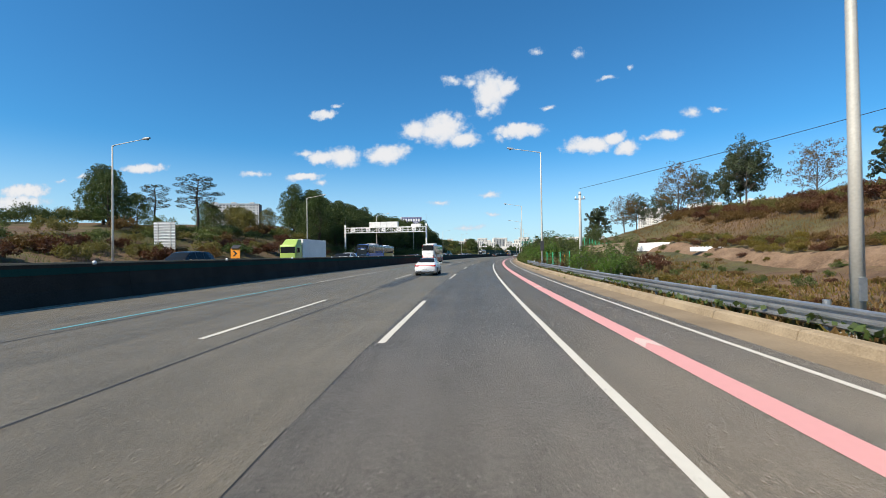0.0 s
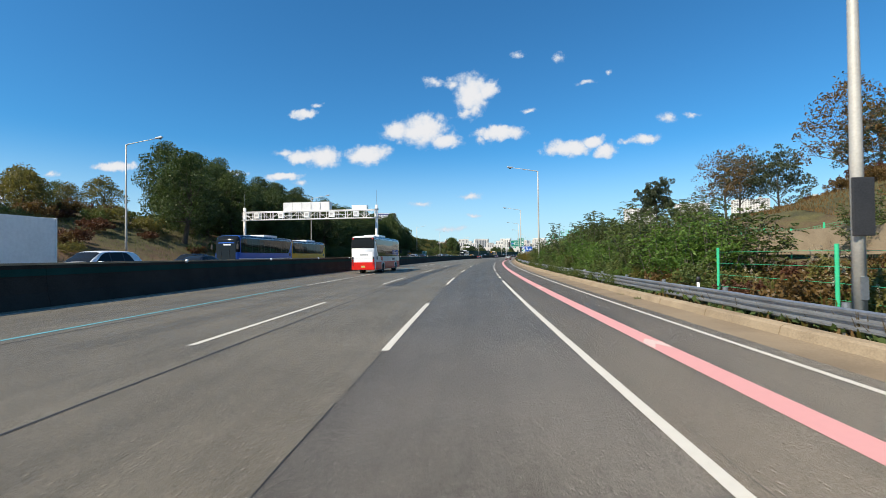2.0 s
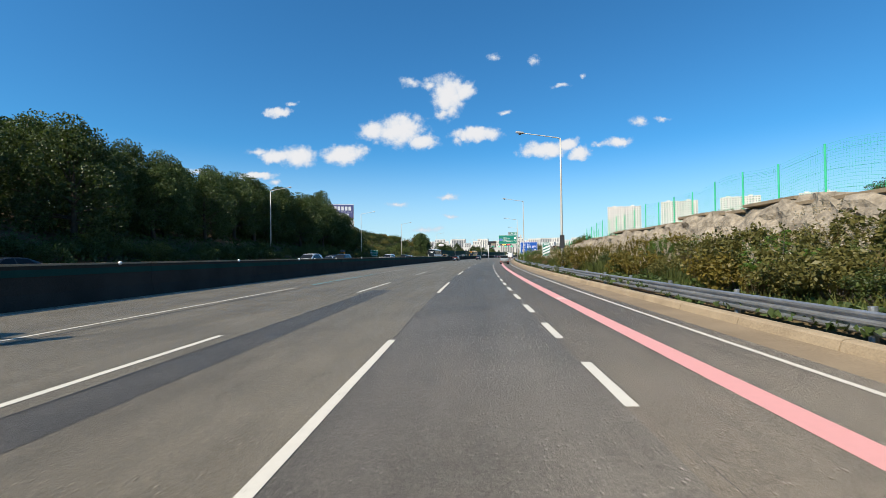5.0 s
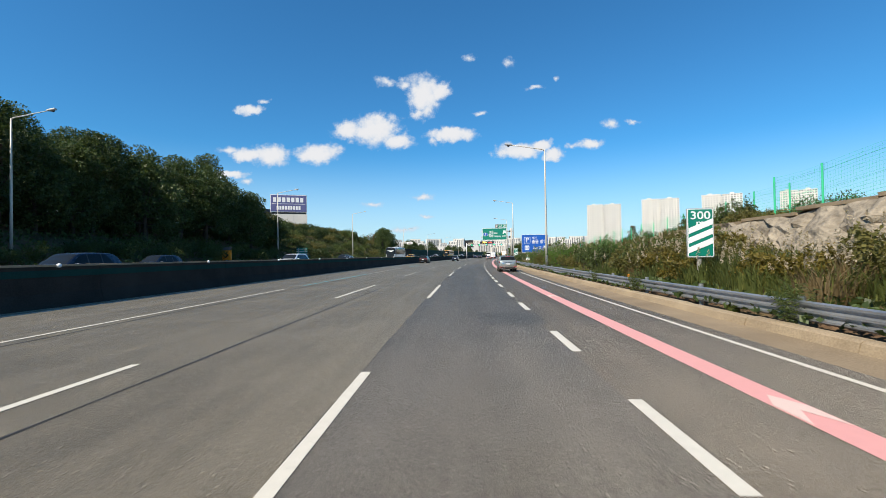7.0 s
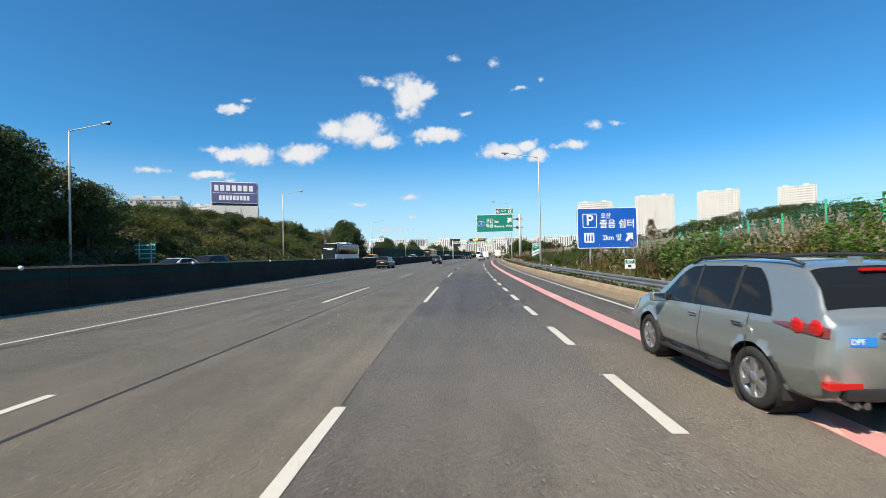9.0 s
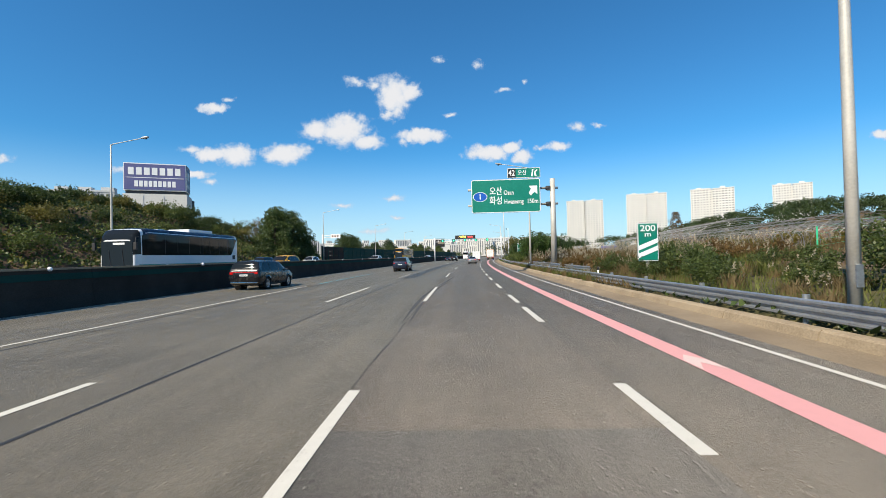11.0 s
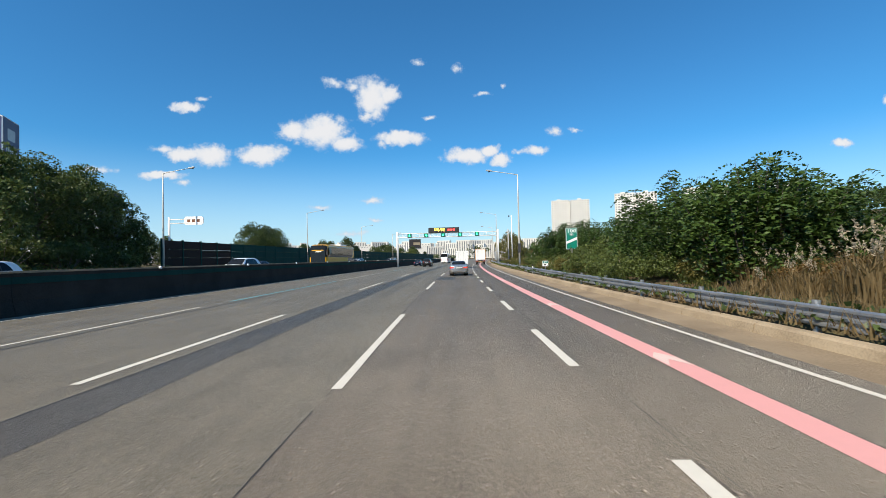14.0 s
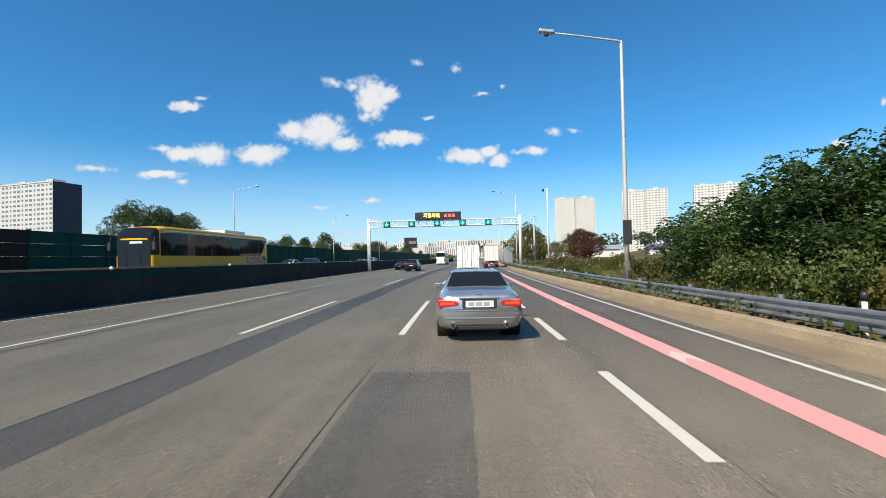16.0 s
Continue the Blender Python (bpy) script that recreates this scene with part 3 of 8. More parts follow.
for k in range(60):
    s0 = S_IN + 7.5 * k
    for e, lift, w in ((seam, 0.005, 0.026), (lambda s: near_edge(s) + (0.14 if s < 72 else 0.2), 0.005, 0.014)):
        vs = []
        for i in range(15):
            s = s0 + 0.5 * i
            c = e(s) + 0.01 * noise.noise(Vector((s * 1.7, w * 90, 3)))
            v = w * (0.25 + 0.75 * abs(noise.noise(Vector((s * 0.9, w * 90, 8)))))
            vs += [at(s, c - v / 2, lift), at(s, c + v / 2, lift)]
        raw("crack_seal", vs, [(2 * i, 2 * i + 1, 2 * i + 3, 2 * i + 2) for i in range(14)], M["tar"], road)
TRACK_S, TRACK_D = (243.0, 247.0, 252.0, 257.0, 262.0, 267.0, 271.0), (-1.58, -1.66, -1.66, -1.45, -1.09, -0.86, -0.78)
for off, w, e in ((0.0, 0.13, 271.0), (0.2, 0.1, 264.0)):
    vs = []
    for k in range(50):
        f = k / 49
        s = 243.0 + (e - 243.0) * f
        d = float(np.interp(s, TRACK_S, TRACK_D)) + off
        k2 = min(1.0, f * 6, (1 - f) * 4) * w / 2
        vs += [at(s, d - k2, 0.006), at(s, d + k2, 0.006)]
    raw("tyre_mark", vs, [(2 * i, 2 * i + 1, 2 * i + 3, 2 * i + 2) for i in range(49)], M["rubber"], road)


def lines():
    """Painted lines, each dash a mesh of its own."""
    mk = thing("lane_marking", pose(0, 0, 0), "worn white painted lane dashes and edge lines", "road marking", kind="structure")

    def line(nm, s0, s1, d, w, mat, z=0.008, step=1.0):
        n = max(2, int((s1 - s0) / step) + 1)
        vs = []
        for s in np.linspace(s0, s1, n):
            j = 0.006 * noise.noise(Vector((s * 2.0, d, 1)))
            vs += [at(s, d - w / 2 + j, z), at(s, d + w / 2 + j, z)]
        return raw(nm, vs, [(2 * i, 2 * i + 1, 2 * i + 3, 2 * i + 2) for i in range(n - 1)], M[mat], mk)

    for k in range(-2, 24):
        a = 8.85 + 20 * k
        a += float(np.interp(a, (10, 30, 50, 70, 90, 150, 190, 250, 270, 290, 310, 330), (0, 3.3, 3.6, 2.2, 1.2, 1.1, 1.0, 0.1, 0.0, 1.6, 1.0, 0.1)))
        line("dash", a, a + 8.1, -1.44, 0.15, "white_line")
        line("dash", a + 0.45, a + 8.65, -5.5, 0.15, "white_line")
    for k in range(-1, 11):
        line("blue_dash", 10.5 + 42 * k, 28.0 + 42 * k, -10.15, 0.14, "blue_line")
    for k in range(-1, 11):
        line("dash", 29.0 + 42 * k, 50.0 + 42 * k, -10.15, 0.12, "white_line")
    line("edge_line", S_IN, 74.8, 2.12, 0.15, "white_line")
    starts = [78.15, 82.3, 86.45] + [92.84 + 4.25 * k for k in range(12)] + [145.0, 150.0, 154.58, 159.4, 165.5, 170.0] + [175.88 + 4.25 * k for k in range(15)]
    for s in starts:
        line("dash", s, s + 2.15, 2.1, 0.17, "white_line")
    late = [(243.1, 246.45), (247.84, 251.1), (255.22, 258.95), (263.06, 266.55), (270.1, 273.7), (277.7, 281.2), (284.4, 288.1), (291.4, 295.0), (299.0, 302.2), (307.5, 310.6), (315.6, 318.6), (322.5, 325.5)]
    for s0, s1 in late + [(328.1 + 6.0 * k, 331.5 + 6.0 * k) for k in range(16)]:
        line("dash", s0, s1, 2.1, 0.17, "white_line")
    line("edge_line", S_IN, 600, 5.27, 0.12, "white_line")
    line("edge_line", S_IN, 600, -14.9, 0.14, "white_line")
    pink = line("guide_line", S_IN, 600, 3.75, 0.42, "pink_line", 0.006)
    pink["label"] = "pink painted guide line"
    s = 8.9
    while s < 420:
        vs = [at(s - 0.5, 3.56, 0.01), at(s - 0.05, 3.75, 0.01), at(s - 0.5, 3.94, 0.01), at(s + 0.1, 3.94, 0.01), at(s + 0.5, 3.75, 0.01), at(s + 0.1, 3.56, 0.01)]
        raw("arrow", vs, [(0, 1, 4, 5), (1, 2, 3, 4)], M["worn_arrow"], mk)
        s = 257.2 if 236 < s < 257 else s + (14.75 if s < 150 else 13.71 if s < 240 else 8.65)
    for s0 in (-28, 34, 96, 158, 220, 282, 344):
        line("edge_line", s0, s0 + 50, -32.6, 0.14, "white_line", 0.51)
        for d in (-20.6, -24.6, -28.6):
            for q in range(3):
                line("dash", s0 + 20 * q, s0 + 20 * q + 8, d, 0.14, "white_line", 0.51)


lines()

# ---- kerb, guard rail, median wall ----
kerb = thing("kerb", pose(0, 0, 0), "weathered tan concrete kerb and gutter along the hard shoulder", "kerb", kind="structure")
ob = sweep("gutter", ((5.72, 0.0), (6.3, 0.012), (6.62, 0.03)), S_IN, 600, 2.0, M["gutter"], parent=kerb)
KERB_LEN = 3.0
for k in range(-10, 150):
    a, b = k * KERB_LEN, (k + 1) * KERB_LEN - 0.03
    j = 0.018 * noise.noise(Vector((k * 3.1, 0, 0)))
    sweep("kerb_stone", ((6.60 + j, 0.0), (6.66 + j, 0.2), (6.72 + j, 0.235 + j), (6.93 + j, 0.24 + j), (6.96, 0.0)), a, b, 1.5, M["concrete"], closed=True, parent=kerb)

RAIL = ((7.12, 0.30), (7.07, 0.335), (7.07, 0.38), (7.13, 0.415), (7.13, 0.455), (7.07, 0.49), (7.07, 0.535), (7.13, 0.57), (7.13, 0.61), (7.07, 0.645), (7.07, 0.69), (7.12, 0.72))


def guard_rail(s0, s1, shift=0.0, lift=0.0):
    rail = thing("guard_rail", pose(0, 0, 0), "galvanised steel corrugated guard rail on posts along the kerb", "guard rail", kind="structure")
    s = s0
    front = [(d + shift, z + lift) for d, z in RAIL]
    back = [(d + 0.004 + shift, z + lift) for d, z in RAIL[::-1]]
    while s < s1:
        e = min(s + 4.0, s1)
        w = 0.012 * noise.noise(Vector((s * 0.7, shift, 0)))
        sweep("beam", [(d + w, z + w) for d, z in front + back], s, e + 0.12, 2.06, M["steel"], closed=True, parent=rail)
        p = at(s + 1.0, 7.2 + shift)
        bm = tube(bmesh.new(), [(p.x, p.y, -0.1), (p.x, p.y, 0.8 + lift)], 0.07, 10)
        part("post", bm, M["steel"], rail, smooth=False)
        s = e
    return rail


guard_rail(-36, 430)
guard_rail(259, 283, 0.75, 0.22)


def median():
    wall = thing("median_barrier", pose(0, 0, 0), "dark concrete median wall with a green painted band, shade put into its colour", "barrier", kind="structure")
    s = S_IN
    while s < 560:
        e = s + 10.0
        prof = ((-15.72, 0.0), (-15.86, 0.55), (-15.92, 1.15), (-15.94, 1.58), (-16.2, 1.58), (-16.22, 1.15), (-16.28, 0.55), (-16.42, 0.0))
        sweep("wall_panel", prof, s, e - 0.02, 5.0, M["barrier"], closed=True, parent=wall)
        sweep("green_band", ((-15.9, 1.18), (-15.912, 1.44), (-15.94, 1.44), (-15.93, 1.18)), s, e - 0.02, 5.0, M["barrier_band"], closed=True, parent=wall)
        sweep("coping", ((-15.9, 1.58), (-15.9, 1.66), (-16.24, 1.66), (-16.24, 1.58)), s, e - 0.02, 5.0, M["concrete"], closed=True, parent=wall)
        s = e
    for k in range(-2, 50):
        bm = bmesh.new()
        bmesh.ops.create_uvsphere(bm, u_segments=10, v_segments=6, radius=0.09)
        for v in bm.verts:
            v.co = at(8.0 + 10 * k, -15.86, 1.62) + v.co
        part("reflector", bm, M["sign_white"], wall, "round cream reflector", True)


median()

# ---- poles, signs, gantries ----
def lamp_post(m, reach, top=11.75, side=-1, label="tall pale grey steel street lamp with a single arm", banner=False):
    """A street lamp; its arm reaches to the side."""
    t = thing("street_lamp", m, label, "street lamp", "lamps along the motorway")
    part("base_plate", boxed((-0.2, 0.2), (-0.2, 0.2), (-0.3, 0.06), bevel=0.01), M["pole_concrete"], t)
    part("pole", tube(bmesh.new(), [(0, 0, 0.0), (0, 0, 4.0), (0, 0, 8.0), (0, 0, top)], [0.125, 0.105, 0.085, 0.065], 12), M["pole_paint"], t, smooth=True)
    part("hatch", boxed((-0.07, 0.07), (-0.135, -0.1), (0.7, 1.15), bevel=0.005), M["steel"], t)
    pts = [(side * reach * f, 0, top + h) for f, h in ((0, -0.12), (0.05, 0.02), (0.3, 0.16), (0.65, 0.36), (1.0, 0.55))]
    part("arm", tube(bmesh.new(), pts, [0.06, 0.055, 0.045, 0.04, 0.035], 8), M["pole_paint"], t, smooth=True)
    bm = boxed((-0.42, 0.3), (-0.14, 0.14), (-0.06, 0.08), pose(side * (reach + 0.2), 0, top + 0.6, 0, side * -8, 0), 0.04)
    part("lamp_head", bm, M["sign_back"], t, "grey lamp housing")
    bm = boxed((-0.3, 0.15), (-0.1, 0.1), (-0.085, -0.055), pose(side * (reach + 0.2), 0, top + 0.6, 0, side * -8, 0), 0.01)
    part("diffuser", bm, M["sign_white"], t)
    part("camera_unit", tube(bmesh.new(), [(side * (reach + 0.25), 0, top + 0.42), (side * (reach + 0.25), 0, top + 0.56)], [0.11, 0.13], 10), M["dark_metal"], t, "small dark dome camera")
    if banner:
        part("banner", boxed((-0.2, 0.2), (-0.16, -0.1), (1.95, 3.1), bevel=0.02), M["dark_metal"], t, "dark green wrap around the pole")
    return t


for s in (9.1, 53.5, 102.4, 149.0, 195.6, 240.6, 285.0, 340.2, 392.0, 440.0, 490.0):
    lamp_post(stand(s, 7.85, height(s, 7.85)), 3.3, {9.1: 13.4, 53.5: 13.6, 102.4: 12.1}.get(s, 11.75), banner=s in (53.5, 149.0, 340.2))
for s in (-4.0, 41.8, 87.5, 134.0, 231.5, 275.5, 337.8, 385.6, 432.0, 480.0):
    lamp_post(stand(s, -36.5, height(s, -36.5)), 3.6, 12.6, 1, "tall slim grey steel street lamp beside the far carriageway")
lamp_post(stand(187.0, -39.0, height(187.0, -39.0)), 3.6, 11.6, 1, "tall slim grey steel street lamp beside the far carriageway")


def text_mesh(body, size, mat, parent, m, depth=0.004, name="lettering", width=0.0, align="CENTER"):
    """Lettering in the built-in font, as a mesh."""
    cu = bpy.data.curves.new(name, "FONT")
    cu.body, cu.size, cu.extrude, cu.align_x, cu.align_y = body, size, depth, align, "CENTER"
    cu.resolution_u = 3
    cu.offset = size * 0.012
    tmp = new(name, cu)
    me = bpy.data.meshes.new_from_object(tmp.evaluated_get(bpy.context.evaluated_depsgraph_get()))
    bpy.data.objects.remove(tmp)
    bpy.data.curves.remove(cu)
    if width and len(me.vertices):
        xs = [v.co.x for v in me.vertices]
        k = width / max(1e-6, max(xs) - min(xs))
        me.transform(Matrix.Diagonal((k, 1, 1, 1)))
    me.materials.clear()
    ob = link(name, me, mat, parent)
    ob.matrix_local = m
    return ob


def rounded(w, h, r, y0, y1, x=0.0, z=0.0):
    """A plate in the xz plane, with rounded corners."""
    bm = bmesh.new()
    pts = []
    for cx, cz, a0 in ((w / 2 - r, h / 2 - r, 0), (-w / 2 + r, h / 2 - r, 90), (-w / 2 + r, -h / 2 + r, 180), (w / 2 - r, -h / 2 + r, 270)):
        for k in range(5):
            a = radians(a0 + 22.5 * k)
            pts.append((x + cx + r * math.cos(a), z + cz + r * math.sin(a)))
    lo = [bm.verts.new((px, y0, pz)) for px, pz in pts]
    hi = [bm.verts.new((px, y1, pz)) for px, pz in pts]
    n = len(pts)
    bm.faces.new(lo)
    bm.faces.new(hi[::-1])
    for k in range(n):
        bm.faces.new((lo[k], hi[k], hi[(k + 1) % n], lo[(k + 1) % n]))
    return bm


def poly_plate(pts, y0, y1):
    bm = bmesh.new()
    lo, hi = [bm.verts.new((x, y0, z)) for x, z in pts], [bm.verts.new((x, y1, z)) for x, z in pts]
    n = len(pts)
    bm.faces.new(lo)
    bm.faces.new(hi[::-1])
    for k in range(n):
        bm.faces.new((lo[k], hi[k], hi[(k + 1) % n], lo[(k + 1) % n]))
    bmesh.ops.recalc_face_normals(bm, faces=bm.faces)
    return bm


def face_on(x, z, y=-0.052):
    """The pose of lettering on a plate that faces back along the road."""
    return pose(x, y, z, 90, 0, 0)


def panel_on(t, w, h, mat, x=0.0, z=0.0, r=0.12, border=0.05):
    p = part("panel", rounded(w, h, r, -0.03, 0.03, x, z), M["sign_back"], t)
    part("border", rounded(w - 0.04, h - 0.04, r * 0.9, -0.04, -0.03, x, z), M["sign_white"], p)
    part("face", rounded(w - 0.04 - 2 * border, h - 0.04 - 2 * border, r * 0.7, -0.045, -0.036, x, z), M[mat], p)
    return p


def exit_sign():
    """The big green cantilever sign."""
    t = thing("direction_sign", stand(275.0, 0.0, 0.0), "large green motorway direction sign on a grey cantilever pole", "road sign")
    part("pole", tube(bmesh.new(), [(8.85, 0.3, height(275, 8.85) - 0.2), (8.85, 0.3, 9.1)], [0.29, 0.24], 18), M["pole_paint"], t, smooth=True)
    part("foot", boxed((8.4, 9.3), (-0.15, 0.75), (-0.2, 0.35), bevel=0.03), M["concrete"], t)
    for z in (6.65, 8.2):
        part("beam", tube(bmesh.new(), [(0.6, 0.3, z), (9.35, 0.3, z)], 0.11, 12), M["pole_paint"], t, smooth=True)
        part("flange", tube(bmesh.new(), [(8.15, 0.3, z), (8.25, 0.3, z), (8.45, 0.3, z), (8.55, 0.3, z)], [0.13, 0.22, 0.22, 0.13], 10), M["dark_metal"], t)
        part("bracket", boxed((8.3, 8.62), (0.12, 0.48), (z - 0.24, z + 0.2), bevel=0.03), M["dark_metal"], t)
    cx, cz, w, h = 4.27, 7.5, 6.7, 3.26
    p = panel_on(t, w, h, "sign_green", cx, cz, 0.2, 0.06)
    q = panel_on(t, 3.2, 0.98, "sign_green", 6.06, 9.7, 0.1, 0.04)
    for k in range(5):
        part("stiffener", boxed((cx - 3.0 + 1.5 * k - 0.04, cx - 3.0 + 1.5 * k + 0.04), (0.03, 0.22), (cz - 1.5, cz + 1.5)), M["sign_back"], t)
    for x in (5.0, 7.1):
        part("strut", boxed((x - 0.03, x + 0.03), (0.03, 0.1), (8.9, 10.1)), M["sign_back"], t)
    part("black_field", boxed((4.52, 5.28), (-0.05, -0.044), (9.27, 10.13)), M["sign_black"], q)
    text_mesh("42", 0.78, M["sign_white"], q, face_on(4.9, 9.7), width=0.62)
    text_mesh("오산", 0.56, M["sign_white"], q, face_on(5.9, 9.7), width=0.82)
    # exit symbol
    part("symbol", poly_plate([(6.75, 9.36), (6.92, 9.36), (6.99, 10.03), (6.88, 10.03)], -0.052, -0.044), M["sign_white"], q)
    part("symbol", poly_plate([(7.1, 9.36), (7.3, 9.36), (7.21, 9.72), (7.42, 9.92), (7.3, 10.0), (7.06, 9.76), (7.08, 10.03), (7.03, 10.03)], -0.052, -0.044), M["sign_white"], q)
    # route shield
    for r, mt, y in ((1.0, "sign_white", -0.05), (0.92, "sign_blue", -0.054)):
        pts = [(1.78 + 0.7 * r * math.cos(a), 7.46 + 0.47 * r * math.sin(a)) for a in (2 * math.pi * k / 28 for k in range(28))]
        part("shield", poly_plate(pts, y, -0.044), M[mt], p)
    text_mesh("1", 0.8, M["sign_white"], p, face_on(1.78, 7.46, -0.058))
    text_mesh("오산", 0.86, M["sign_white"], p, face_on(3.32, 7.95), width=1.2)
    text_mesh("Osan", 0.62, M["sign_white"], p, face_on(4.57, 7.8), width=0.95)
    text_mesh("화성", 0.86, M["sign_white"], p, face_on(3.32, 7.02), width=1.2)
    text_mesh("Hwaseong", 0.62, M["sign_white"], p, face_on(5.05, 6.92), width=1.85)
    text_mesh("150m", 0.62, M["sign_white"], p, face_on(6.85, 6.92), width=1.0)
    arrow = [(6.48, 7.72), (6.72, 7.48), (7.05, 7.82), (7.32, 7.6), (7.32, 8.42), (6.52, 8.42), (6.72, 8.12)]
    part("arrow", poly_plate(arrow, -0.052, -0.044), M["sign_white"], p)


exit_sign()


def rest_sign():
    """The blue sign of the rest area."""
    t = thing("rest_area_sign", stand(226.0, 0.0, 0.0), "blue rest area road sign on two grey posts in the verge", "road sign")
    g = height(226, 10.5)
    for x in (9.3, 11.7):
        part("post", tube(bmesh.new(), [(x, 0.1, g - 0.3), (x, 0.1, 4.9)], 0.09, 12), M["pole_paint"], t, smooth=True)
    p = panel_on(t, 4.35, 3.0, "sign_blue", 10.5, 3.55, 0.15, 0.05)
    part("pictogram", rounded(1.02, 1.02, 0.06, -0.052, -0.044, 9.25, 4.1), M["sign_white"], p)
    part("pictogram_field", rounded(0.92, 0.92, 0.04, -0.056, -0.05, 9.25, 4.1), M["sign_blue"], p)
    text_mesh("P", 1.05, M["sign_white"], p, face_on(9.25, 4.1, -0.06))
    part("pictogram", rounded(0.72, 0.72, 0.05, -0.052, -0.044, 9.2, 2.85), M["sign_white"], p)
    for x in (9.0, 9.2, 9.4):
        part("figure_bar", boxed((x - 0.055, x + 0.055), (-0.058, -0.05), (2.58, 3.0)), M["sign_blue"], p)
        part("figure_bar", boxed((x - 0.04, x + 0.04), (-0.058, -0.05), (3.03, 3.11)), M["sign_blue"], p)
    text_mesh("오산", 0.46, M["sign_white"], p, face_on(10.42, 4.42), width=0.7)
    text_mesh("졸음 쉼터", 0.68, M["sign_white"], p, face_on(11.22, 3.8), width=2.45)
    text_mesh("2km 앞", 0.52, M["sign_white"], p, face_on(10.85, 2.82), width=1.35)
    arrow = [(11.78, 2.6), (11.9, 2.5), (12.17, 2.78), (12.32, 2.64), (12.34, 3.16), (11.82, 3.14), (11.98, 2.98)]
    part("arrow", poly_plate(arrow, -0.052, -0.044), M["sign_white"], p)


rest_sign()


def countdown(s, d, number, bars, z0):
    t = thing("countdown_sign", stand(s, d, 0.0), "green exit countdown board with white slanting bars on a post", "road sign", "exit countdown boards")
    w, h = 0.98, 1.85
    g = height(s, d)
    part("post", tube(bmesh.new(), [(0, 0.1, g - 0.3), (0, 0.1, z0 + 1.5)], 0.085, 10), M["pole_paint"], t, smooth=True)
    p = panel_on(t, w, h, "sign_green", 0, z0 + h / 2, 0.05, 0.025)
    text_mesh(number, 0.42, M["sign_white"], p, face_on(0, z0 + h - 0.28), width=0.72)
    text_mesh("m", 0.34, M["sign_white"], p, face_on(0, z0 + h - 0.56), width=0.3)
    for k in range(bars):
        z = z0 + 0.16 + 0.36 * k + (0.3 if bars == 1 else 0.0)
        part("bar", poly_plate([(-0.44, z), (0.44, z + 0.36), (0.44, z + 0.58), (-0.44, z + 0.22)], -0.052, -0.044), M["sign_white"], p)


countdown(168.5, 9.0, "300", 3, 1.55)
countdown(253.2, 9.0, "200", 2, 1.3)
countdown(323.0, 10.2, "100", 1, 2.3)


def marker(s, d):
    t = thing("distance_marker", stand(s, d, height(s, d)), "small white and green distance marker plate on a short post", "road sign", "distance markers")
    part("post", tube(bmesh.new(), [(0, 0.03, -0.2), (0, 0.03, 0.9)], 0.03, 8), M["steel"], t)
    p = part("plate", rounded(0.5, 0.46, 0.03, -0.012, 0.0, 0, 0.8), M["sign_white"], t)
    part("field", boxed((-0.22, 0.22), (-0.016, -0.011), (0.82, 1.0)), M["sign_green"], p)
    text_mesh("377", 0.19, M["sign_white"], p, face_on(0, 0.91, -0.019), 0.002)
    part("bar", boxed((-0.1, 0.06), (-0.016, -0.011), (0.64, 0.76)), M["sign_black"], p)


marker(215.0, 8.2)
marker(323.3, 7.95)


def delineator(s, d=7.45):
    t = thing("delineator_post", stand(s, d, -0.12), "short white roadside delineator post with a dark cap", "post", "delineator posts")
    part("stem", tube(bmesh.new(), [(0, 0, -0.1), (0, 0, 0.95)], 0.045, 10), M["sign_white"], t, smooth=True)
    part("reflector", tube(bmesh.new(), [(0, 0, 0.95), (0, 0, 1.08), (0, 0, 1.12)], [0.06, 0.06, 0.03], 10), M["dark_metal"], t, smooth=True)


for s in (59.0, 94.0, 232.0, 256.0, 283.0, 327.2, 352.0):
    delineator(s)


def truss(t, x0, x1, z0, z1, y0, y1, bays, r=0.05, mat="pole_paint"):
    """A square lattice beam across the road, each member a mesh."""
    for y in (y0, y1):
        for z in (z0, z1):
            part("chord", tube(bmesh.new(), [(x0, y, z), (x1, y, z)], r, 8), M[mat], t)
    for k in range(bays + 1):
        x = x0 + (x1 - x0) * k / bays
        for y in (y0, y1):
            part("upright", tube(bmesh.new(), [(x, y, z0), (x, y, z1)], r * 0.6, 6), M[mat], t)
        part("cross_tie", tube(bmesh.new(), [(x, y0, z1), (x, y1, z1)], r * 0.6, 6), M[mat], t)
        if k < bays:
            xn = x0 + (x1 - x0) * (k + 1) / bays
            a, b = (z0, z1) if k % 2 else (z1, z0)
            part("brace", tube(bmesh.new(), [(x, y0, a), (xn, y0, b)], r * 0.45, 6), M[mat], t)


